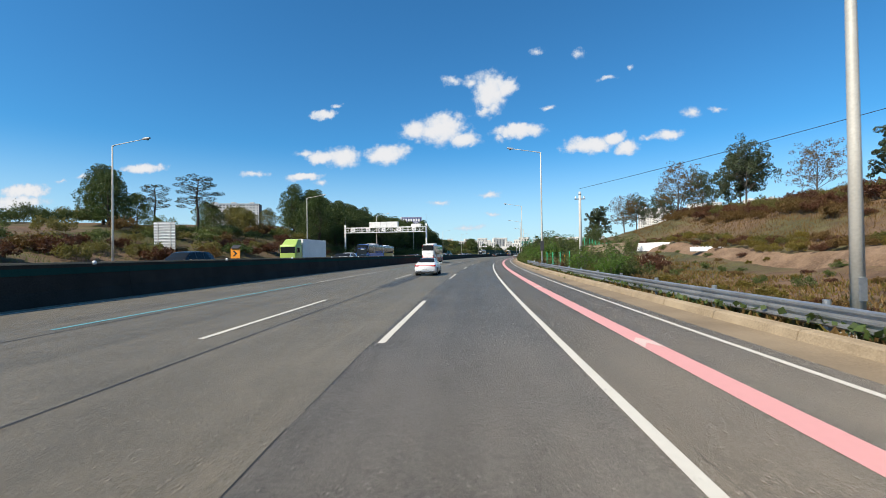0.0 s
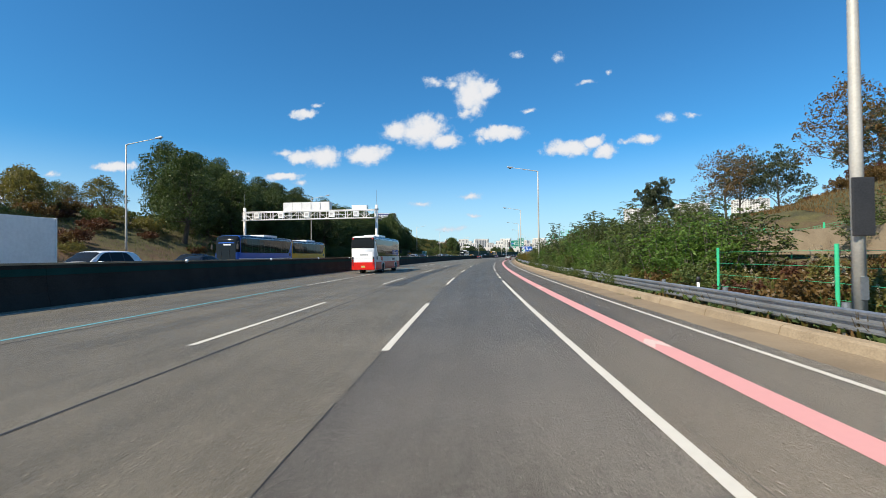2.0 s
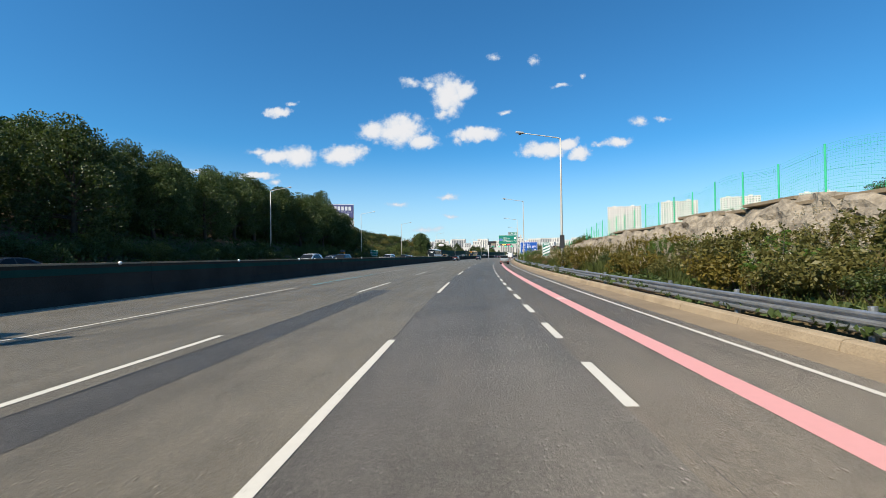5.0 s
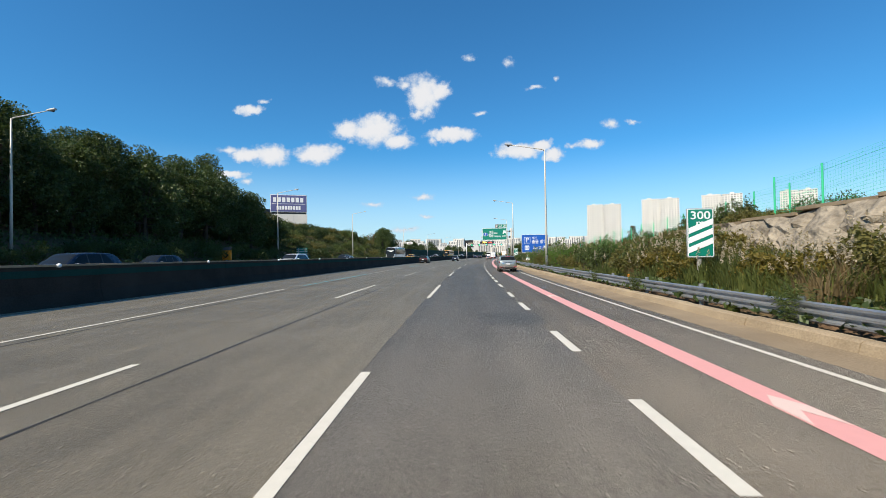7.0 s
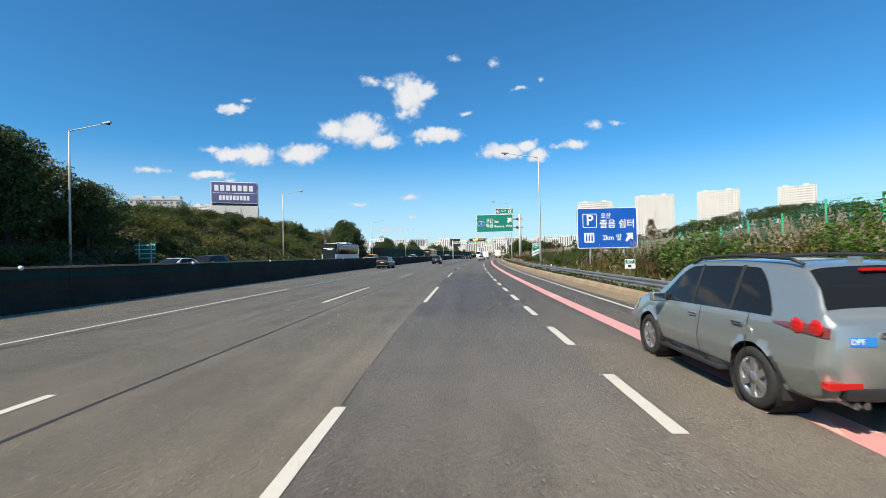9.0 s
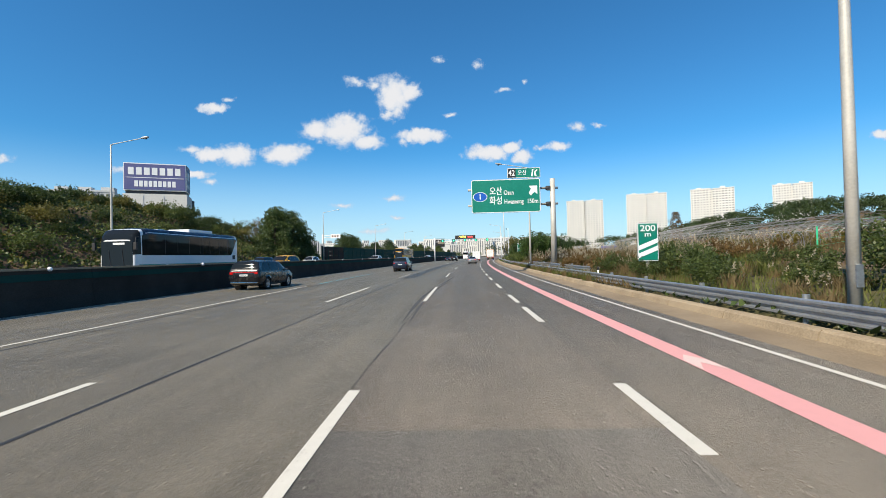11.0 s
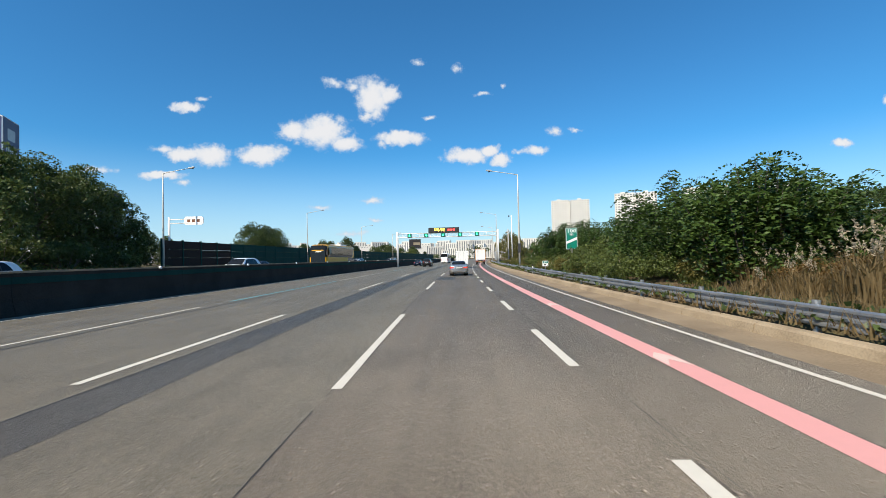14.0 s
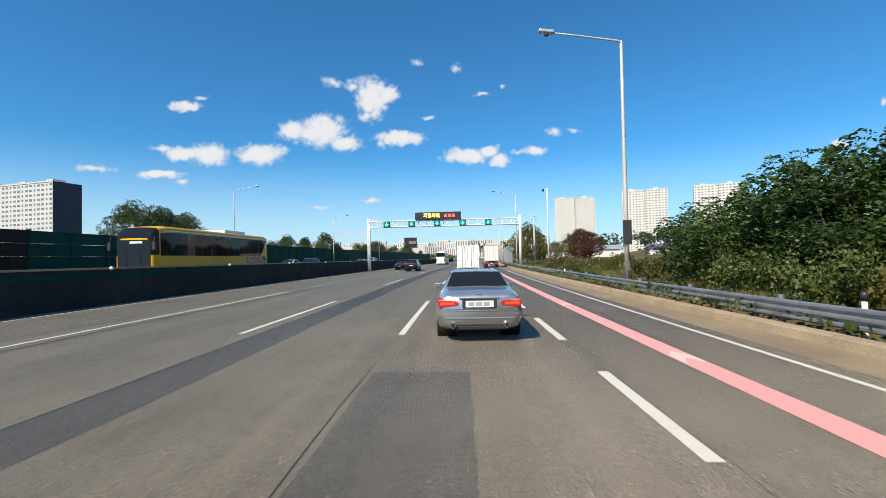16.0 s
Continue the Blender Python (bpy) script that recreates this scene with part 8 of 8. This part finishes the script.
def silver_suv(m):
    t = car("suv", m, "grey_green", "grey-green estate SUV with black roof rails and steps", True, 6, plate="plate")
    sk = SUV
    for side in (1, -1):
        lamp = part("tail_lamp", sk.patch(0.03, 0.66, 3.6, 4.3, 0.012, 12, 5, (side,), lambda f: (3.7 + 0.22 * f, 4.16 - 0.2 * f)), M["lamp_smoke"], t, "smoked rear lamp cluster")
        for y in (0.12, 0.33):
            p = sk.at(y, 3.95, side) + 0.012 * sk.normal(y, 3.95, side)
            bm = bmesh.new()
            bmesh.ops.create_uvsphere(bm, u_segments=14, v_segments=8, radius=0.085)
            for v in bm.verts:
                v.co = p + Vector((v.co.x * 0.25, v.co.y, v.co.z))
            part("round_lens", bm, M["tail_red"], lamp, "round red lens", True)
        part("bumper_reflector", boxed((side * 0.72 - 0.16, side * 0.72 + 0.16), (-0.005, 0.08), (0.5, 0.57), bevel=0.012), M["tail_red"], t)
        rail = part("roof_rail", tube(bmesh.new(), [(side * 0.64, 0.55, 1.69), (side * 0.65, 0.72, 1.75), (side * 0.65, 1.6, 1.785), (side * 0.65, 2.4, 1.75), (side * 0.66, 2.65, 1.66)], 0.02, 8), M["trim"], t, "black roof rail", True)
        part("side_step", boxed((side * 0.93 - 0.07, side * 0.93 + 0.07), (1.5, 3.1), (0.3, 0.35), bevel=0.015), M["trim"], t)
        for y in (1.75, 2.7):
            part("step_tread", boxed((side * 0.93 - 0.05, side * 0.93 + 0.05), (y - 0.16, y + 0.16), (0.35, 0.358)), M["chrome"], t)
        part("mud_flap", boxed((side * 0.8 - 0.09, side * 0.8 + 0.09), (0.56, 0.575), (0.22, 0.4)), M["trim"], t)
    for y in (1.1, 2.1):
        part("roof_bar", tube(bmesh.new(), [(-0.65, y, 1.765), (0, y, 1.79), (0.65, y, 1.765)], 0.018, 8), M["trim"], t)
    part("brake_lamp", boxed((-0.25, 0.25), (0.33, 0.37), (1.62, 1.65)), M["tail_red"], t)
    part("lower_bumper", boxed((-0.72, 0.72), (-0.02, 0.14), (0.4, 0.52), bevel=0.03), M["trim"], t, "dark lower bumper")
    part("exhaust", tube(bmesh.new(), [(-0.55, -0.02, 0.36), (-0.55, 0.25, 0.36)], 0.035, 12), M["chrome"], t)
    part("exhaust", tube(bmesh.new(), [(-0.64, -0.02, 0.36), (-0.64, 0.25, 0.36)], 0.035, 12), M["chrome"], t)
    part("tailgate_handle", boxed((-0.4, 0.4), (-0.02, 0.04), (1.0, 1.05), bevel=0.012), M["chrome"], t)
    plate_at(t, -0.008, 0.86, 0.44, 0.14)
    s = part("sticker", rounded(0.24, 0.085, 0.01, -0.006, 0.004, -0.55, 0.96), M["dpf_blue"], t, "blue and white sticker")
    text_mesh("DPF", 0.075, M["sign_white"], s, pose(-0.6, -0.009, 0.96, 90, 0, 0), 0.001)
    part("wiper", boxed((-0.3, 0.25), (0.12, 0.135), (1.2, 1.215)), M["trim"], t)
    q = sk.at(1.05, 3.55, -1)
    part("fuel_flap", tube(bmesh.new(), [q + Vector((0.02, 0, 0)), q + Vector((-0.006, 0, 0))], 0.085, 18), M["grey_green"], t)
    part("roof_antenna", boxed((-0.03, 0.03), (0.62, 0.75), (1.7, 1.76), bevel=0.012), M["grey_green"], t)
    return t


silver_suv(stand(196.9, 4.16, 0.0, 0.0) @ Matrix.Diagonal((0.98, 1.0, 0.95, 1.0)))


def rear_set(t, half, z0, z1, plate_z, y=-0.012, w=0.2):
    for side in (1, -1):
        part("tail_lamp", boxed((side * (half - w / 2) - w / 2, side * (half - w / 2) + w / 2), (y, 0.1), (z0, z1), bevel=0.02), M["tail_red"], t, "red rear lamp")
    plate_at(t, -0.008, plate_z, 0.5, 0.11)


def black_van(m):
    t = car("van", m, "black_car", "black people carrier with silver bumper trim", True, 6)
    part("lamp_bar", boxed((-0.75, 0.75), (-0.014, 0.04), (1.06, 1.1), bevel=0.01), M["tail_red"], t)
    rear_set(t, 0.86, 0.96, 1.1, 0.9)
    part("bumper_trim", boxed((-0.84, 0.84), (-0.02, 0.1), (0.42, 0.5), bevel=0.02), M["chrome"], t, "silver bumper trim")
    return t


black_van(stand(257.2, -12.9, 0.0, -1.0))
t = car("suv", stand(285.0, -7.9, 0.0), "navy_car", "dark blue SUV in the next lane but one", True, 6)
rear_set(t, 0.8, 0.98, 1.1, 0.86)
t = car("suv", stand(381.0, -8.0, 0.0), "black_car", "dark SUV driving far ahead", False, 6)
rear_set(t, 0.8, 0.98, 1.1, 0.86)
t = car("sedan", stand(392.0, -11.6, 0.0), "navy_car", "dark red-lamped saloon far ahead", False, 6)
rear_set(t, 0.78, 0.76, 0.9, 0.6)


def ring(half, z0, zr, top):
    return [(0.0, z0), (half - 0.1, z0), (half, z0 + 0.08), (half, 1.0), (half, 1.75), (half - 0.03, zr - 0.32), (half - 0.22, zr), (0.0, zr + top)]


def coach(m, low, high, label, plate="plate_yellow", tall=3.45, long=12.0, stripe=True, dark_top=True, roof="white_car", rim="alloy", tail=None, upper="navy_car"):
    """A motor coach; the rear stands at y = 0."""
    t = thing("coach_bus", m, label, "bus", "coaches on the motorway")
    h = 1.25
    sk = Skin([
        (0.0, ring(h - 0.1, 0.5, tall - 0.22, 0.02)), (0.15, ring(h - 0.02, 0.42, tall - 0.05, 0.04)), (0.6, ring(h, 0.36, tall, 0.05)),
        (3.0, ring(h, 0.34, tall, 0.05)), (6.0, ring(h, 0.34, tall, 0.05)), (9.0, ring(h, 0.34, tall, 0.05)), (long - 1.2, ring(h, 0.36, tall, 0.05)),
        (long - 0.45, ring(h - 0.03, 0.38, tall - 0.1, 0.05)), (long - 0.1, ring(h - 0.12, 0.42, tall - 0.4, 0.04)), (long, ring(h - 0.25, 0.5, tall - 0.75, 0.03)),
    ])
    wy = (3.3, long - 2.75)
    wc = [(y, 0.5) for y in wy]
    part("body", sk.body(110, 4, wc, 0.6), M[high], t, smooth=True)
    arches(t, wc, 0.6, h - 0.03)
    for y in wy:
        for side in (1, -1):
            wheel(t, side * (h - 0.03), y, 0.5, side, 10, 0.28, rim, 0.06)
            bm = bmesh.new()
            pts = [(side * (h + 0.008), y + 0.63 * math.cos(a), 0.5 + 0.63 * math.sin(a)) for a in (math.pi * k / 14 for k in range(15))]
            tube(bm, pts, 0.035, 6)
            part("arch_trim", bm, M[high], t)
    spans = ((0.25, wy[0] - 0.68), (wy[0] + 0.68, wy[1] - 0.68), (wy[1] + 0.68, long - 0.3))
    for a, b in spans:
        for side in (1, -1):
            part("lower_panel", sk.patch(a, b, 1.7, 3.32, 0.006, 12, 5, (side,)), M[low], t, "coloured lower side panel")
    for y in wy:
        for side in (1, -1):
            part("lower_panel", sk.patch(y - 0.7, y + 0.7, 3.16, 3.32, 0.006, 8, 2, (side,)), M[low], t)
    for side in (1, -1):
        band = part("window_band", sk.patch(0.2 if dark_top else 0.5, long - 0.5, 4.0, 4.92, 0.007, 60, 4, (side,), (lambda f: (4.02 + 0.86 * max(0.0, 1 - f / 0.09), 4.95)) if dark_top else (lambda f: (4.05, 4.8))), M["tinted"], t, "dark tinted window band", True)
        for k in range(0 if dark_top and stripe else 7):
            y = 1.7 + k * (long - 3.0) / 7
            part("window_divider", sk.patch(y - 0.02, y + 0.02, 4.06, 4.8, 0.011, 1, 4, (side,)), M["black"], band)
        if tail:
            part("tail_panel", sk.patch(0.3, 3.9, 3.34, 3.98, 0.009, 8, 4, (side,)), M[tail], t, "dark blue rear side panel")
        if dark_top:
            part("upper_band", sk.patch(0.14, long - 0.3, 4.95, 7.0, 0.006, 30, 8, (side,)), M[upper], t, "coloured upper band", True)
            part("roof_line", sk.patch(0.4, long - 0.8, 5.1, 5.2, 0.012, 30, 1, (side,)), M["white_car"], t)
        for y in (4.6, 5.9, 7.2):
            part("locker_handle", boxed((side * (h + 0.012) - 0.012, side * (h + 0.012) + 0.012), (y - 0.1, y + 0.1), (0.62, 0.68)), M["trim"], t)
        if stripe:
            for k in range(3):
                y = wy[0] - 0.7 + 0.28 * k
                bm = poly_plate([(y, 1.55), (y + 0.16, 1.55), (y - 0.28, 2.0), (y - 0.44, 2.0)], side * (h + 0.004), side * (h + 0.014))
                for v in bm.verts:
                    v.co = (v.co.y, v.co.x, v.co.z - 0.25)
                bmesh.ops.recalc_face_normals(bm, faces=bm.faces)
                part("stripe", bm, M["red_bus"], t)
            for k in range(4):
                y = wy[1] - 1.9 + 0.32 * k
                part("letter_bar", boxed((side * (h + 0.008) - 0.004, side * (h + 0.008) + 0.004), (y, y + 0.22), (1.32, 1.56)), M["navy_car"], t)
    # rear
    part("rear_lower", boxed((-1.19, 1.19), (-0.04, 0.16), (0.4, 1.16), bevel=0.05), M[low], t, "coloured rear bumper")
    part("rear_window", boxed((-1.17, 1.17), (-0.014, 0.2), (tall - 1.25, tall - 0.14), bevel=0.06), M["tinted"], t, "dark rear glass")
    part("engine_lid", boxed((-1.0, 1.0), (-0.02, 0.1), (1.2, 2.2), bevel=0.03), M[high], t)
    part("lid_seam", boxed((-1.0, 1.0), (-0.026, -0.018), (1.5, 1.52)), M["sign_back"], t)
    for k in range(4):
        part("letter_bar", boxed((-0.3 + 0.22 * k, -0.14 + 0.22 * k), (-0.028, -0.018), (1.85, 2.0)), M["sign_back"], t)
    for side in (1, -1):
        lamp = part("tail_lamp", boxed((side * 1.07 - 0.09, side * 1.07 + 0.09), (-0.05, 0.14), (0.8, 1.72), bevel=0.03), M["black"], t, "black rear lamp cluster")
        for z in (0.92, 1.14, 1.36):
            part("lens", boxed((side * 1.07 - 0.06, side * 1.07 + 0.06), (-0.06, -0.045), (z - 0.08, z + 0.08), bevel=0.01), M["tail_red"], lamp)
        part("side_grille", boxed((side * (h + 0.004) - 0.012, side * (h + 0.004) + 0.012), (0.55, 0.95), (1.42, 1.76), bevel=0.01), M["black"], t)
        part("marker_lamp", boxed((side * 1.0 - 0.07, side * 1.0 + 0.07), (-0.03, 0.08), (tall - 0.35, tall - 0.2), bevel=0.02), M["tail_red"], t)
    plate_at(t, -0.034, 0.72, 0.44, 0.2, plate)
    for side in (1, -1):
        part("rear_vent", sk.patch(0.9, 2.3, 2.6, 3.25, 0.01, 4, 3, (side,)), M["dark_metal" if low != "red_bus" else low], t)
    # front
    screen = part("windscreen", boxed((-1.0, 1.0), (long - 0.05, long + 0.014), (1.0, tall - 0.8), bevel=0.03), M["screen"], t, "big blue-tinged windscreen")
    part("upper_screen", sk.patch(long - 0.42, long - 0.005, 4.1, 7.0, 0.008, 8, 12), M["tinted"], screen, "", True)
    for side in (-0.5, 0.35):
        part("wiper", tube(bmesh.new(), [(side, long + 0.03, 1.02), (side + 0.1, long + 0.035, 1.5), (side + 0.16, long + 0.03, 2.1)], 0.014, 5), M["trim"], screen)
    part("dashboard_sign", boxed((-0.5, 0.25), (long + 0.012, long + 0.02), (tall - 1.02, tall - 0.9), bevel=0.003), M["white_car"], screen, "pale destination card")
    for side in (1, -1):
        part("head_lamp", boxed((side * 0.85 - 0.16, side * 0.85 + 0.16), (long - 0.1, long + 0.02), (0.72, 0.95), bevel=0.03), M["lamp_clear"], t)
        arm = part("mirror_arm", tube(bmesh.new(), [(side * 1.15, long - 0.35, 2.9), (side * 1.3, long + 0.1, 2.85), (side * 1.32, long + 0.2, 2.5)], 0.03, 6), M["trim"], t)
        part("mirror", boxed((side * 1.32 - 0.1, side * 1.32 + 0.1), (long + 0.12, long + 0.24), (2.1, 2.55), bevel=0.03), M["trim"], arm)
    part("roof_unit", boxed((-0.85, 0.85), (3.2, 6.2), (tall + 0.02, tall + 0.26), bevel=0.08), M[roof], t, "air-conditioning unit")
    part("roof_hatch", boxed((-0.35, 0.35), (8.2, 8.9), (tall + 0.03, tall + 0.12), bevel=0.03), M[roof], t)
    return t


coach(stand(88.1, -11.25, 0.0, -0.6), "red_bus", "white_car", "red and white motor coach with a dark blue top", tall=3.82, long=12.5, rim="dark_metal")
coach(stand(440.0, -9.2, 0.0, -0.5), "white_car", "white_car", "white motor coach with a red band", stripe=False, dark_top=False)
back = pose(0, 0, 0, 0, 0, 180)
coach(stand(357.2, -18.75, 0.5) @ back, "amber_bus", "yellow_bus", "yellow and blue motor coach on the far carriageway", long=14.2, stripe=False, tall=3.5, rim="dark_metal", tail="navy_car", upper="yellow_bus")
coach(stand(112.8, -26.0, 0.5) @ back, "amber_bus", "yellow_bus", "yellow motor coach on the far carriageway", long=12.0, stripe=False, tall=3.5)
coach(stand(269.5, -21.0, 0.5) @ back, "teal_bus", "white_car", "white and green motor coach on the far carriageway", long=12.0, stripe=False, tall=3.45)
coach(stand(97.0, -24.0, 0.5) @ back, "white_car", "blue_bus", "blue and white motor coach on the far carriageway", long=12.0, stripe=False, tall=3.5)


def box_truck(m, w, tall, floor, long, label, cab="white_car", rear="doors", posts=("white_paint", "white_paint")):
    """A lorry with a closed box; the rear stands at y = 0."""
    t = thing("box_truck", m, label, "lorry", "lorries")
    h = w / 2
    part("cargo_box", boxed((-h, h), (0, long), (floor, tall), bevel=0.03), M["box_white"], t, "white cargo box")
    for side in (1, -1):
        d = part("rear_door", boxed((side * h / 2 - h / 2 + 0.05, side * h / 2 + h / 2 - 0.05), (-0.04, 0.0), (floor + 0.08, tall - 0.1), bevel=0.012), M["box_white"], t)
        for x in (0.3, 0.55):
            part("lock_rod", tube(bmesh.new(), [(side * h * x, -0.07, floor + 0.05), (side * h * x, -0.07, tall - 0.08)], 0.018, 8), M["steel"], d)
        for k in range(4):
            z = floor + 0.25 + k * (tall - floor - 0.5) / 3
            part("hinge", boxed((side * (h - 0.1) - 0.07, side * (h - 0.1) + 0.07), (-0.06, -0.04), (z - 0.04, z + 0.04)), M["steel"], d)
        part("corner_post", boxed((side * h - 0.05, side * h + 0.05), (-0.03, 0.05), (floor - 0.05, tall + 0.02)), M[posts[0]], t)
        part("tail_lamp", boxed((side * (h - 0.25) - 0.2, side * (h - 0.25) + 0.2), (0.0, 0.12), (floor - 0.32, floor - 0.2), bevel=0.015), M["tail_red"], t, "red rear lamp")
        part("mud_flap", boxed((side * (h - 0.35) - 0.28, side * (h - 0.35) + 0.28), (0.45, 0.47), (0.25, floor - 0.25)), M["trim"], t)
        part("frame_rail", boxed((side * 0.4 - 0.06, side * 0.4 + 0.06), (0.1, long + 0.4), (floor - 0.3, floor - 0.02)), M["dark_metal"], t)
    part("top_rail", boxed((-h - 0.02, h + 0.02), (-0.03, 0.05), (tall - 0.06, tall + 0.03)), M[posts[1]], t)
    part("under_run_bar", boxed((-h + 0.1, h - 0.1), (-0.02, 0.12), (floor - 0.5, floor - 0.36), bevel=0.01), M["rust" if posts[0] != "white_paint" else "steel"], t)
    plate_at(t, -0.03, floor - 0.43, 0.44, 0.2, "plate_yellow" if w > 2.2 else "plate")
    r = 0.5 if w > 2.2 else 0.36
    for y in ((1.6, 2.75, long + 0.6) if w > 2.2 else (1.2, long + 0.75)):
        for side in (1, -1):
            wheel(t, side * (h - 0.06), y, r, side, 8, 0.3, "steel", 0.06)
    bm = boxed((-h + 0.02, h - 0.02), (long + 0.15, long + (2.3 if w > 2.2 else 1.7)), (r * 1.3, min(tall - 0.4, 2.9)), bevel=0.26)
    c = part("cab", bm, M[cab], t, "lorry cab", True)
    ly = long + (2.3 if w > 2.2 else 1.7)
    top = min(tall - 0.4, 2.9)
    part("windscreen", boxed((-h + 0.15, h - 0.15), (ly - 0.03, ly + 0.015), (top - 1.15, top - 0.3), bevel=0.02), M["tinted"], c)
    part("bumper", boxed((-h + 0.04, h - 0.04), (ly - 0.1, ly + 0.08), (0.4, 0.75), bevel=0.03), M["trim"], t)
    for side in (1, -1):
        part("cab_window", boxed((side * (h - 0.02) - 0.012, side * (h - 0.02) + 0.012), (ly - 1.2, ly - 0.3), (top - 1.1, top - 0.4), bevel=0.008), M["tinted"], c)
        part("head_lamp", boxed((side * (h - 0.3) - 0.15, side * (h - 0.3) + 0.15), (ly - 0.02, ly + 0.06), (0.8, 1.0), bevel=0.02), M["lamp_clear"], c)
        part("door_mirror", boxed((side * (h + 0.16) - 0.06, side * (h + 0.16) + 0.06), (ly - 0.25, ly - 0.15), (top - 1.0, top - 0.55), bevel=0.02), M["trim"], c)
    bm = boxed((-h + 0.12, h - 0.12), (long + 0.3, ly - 0.25), (top - 0.1, tall - 0.05))
    for v in bm.verts:
        if v.co.z > top and v.co.y > long + 1:
            v.co.y -= 0.45 * (ly - long)
            v.co.x *= 0.86
    bmesh.ops.bevel(bm, geom=list(bm.edges), offset=0.12, segments=3, affect="EDGES", profile=0.7)
    part("wind_deflector", bm, M[cab], t, smooth=True)
    return t


box_truck(stand(362.0, 0.3, 0.0), 2.05, 2.95, 0.75, 4.6, "small white box lorry driving ahead")
box_truck(stand(396.0, 3.85, 0.0), 2.45, 3.85, 1.15, 9.0, "large white box lorry with a rusty frame ahead", posts=("amber_bus", "amber_bus"))
box_truck(stand(69.0, -26.0, 0.5) @ back, 2.4, 3.75, 1.1, 8.4, "box lorry with a green cab on the far carriageway", "lime_cab")

FAR_CARS = (
    ("suv", 69.5, -20.5, "white_car", "white SUV on the far carriageway"), ("sedan", 79.0, -20.8, "navy_car", "dark saloon on the far carriageway"),
    ("suv", 90.0, -29.5, "navy_car", "dark SUV on the far carriageway"), ("sedan", 122.0, -20.6, "white_car", "white saloon on the far carriageway"),
    ("sedan", 133.0, -24.6, "black_car", "black saloon on the far carriageway"), ("suv", 163.7, -20.4, "white_car", "white SUV on the far carriageway"),
    ("suv", 176.0, -20.6, "navy_car", "dark SUV on the far carriageway"), ("sedan", 181.5, -24.4, "white_car", "white saloon on the far carriageway"),
    ("van", 204.6, -20.5, "white_car", "white van on the far carriageway"), ("suv", 193.0, -28.6, "navy_car", "dark SUV on the far carriageway"),
    ("sedan", 226.0, -20.6, "white_car", "white saloon on the far carriageway"), ("suv", 236.0, -24.6, "black_car", "dark SUV on the far carriageway"),
    ("van", 283.3, -20.5, "yellow_bus", "yellow people carrier on the far carriageway"), ("suv", 294.0, -28.5, "navy_car", "dark SUV on the far carriageway"),
    ("suv", 328.2, -20.4, "white_car", "white SUV on the far carriageway"), ("suv", 312.0, -28.5, "white_car", "white SUV on the far carriageway"),
    ("sedan", 340.5, -24.5, "navy_car", "dark saloon on the far carriageway"), ("sedan", 372.0, -20.6, "white_car", "white saloon on the far carriageway"),
    ("suv", 388.0, -24.5, "navy_car", "dark SUV on the far carriageway"), ("sedan", 404.0, -20.6, "white_car", "white saloon on the far carriageway"),
    ("van", 425.0, -24.0, "white_car", "white van on the far carriageway"), ("suv", 20.0, -24.5, "navy_car", "dark SUV on the far carriageway"), ("suv", 33.0, -20.6, "black_car", "black SUV on the far carriageway"),
)
MADE = {}
for kind, s, d, colour, label in FAR_CARS:
    if (kind, colour) in MADE:
        copy_thing(MADE[kind, colour], stand(s, d, 0.5) @ back)
    else:
        MADE[kind, colour] = car(kind, stand(s, d, 0.5) @ back, colour, label, False, 6, "cars on the far carriageway")
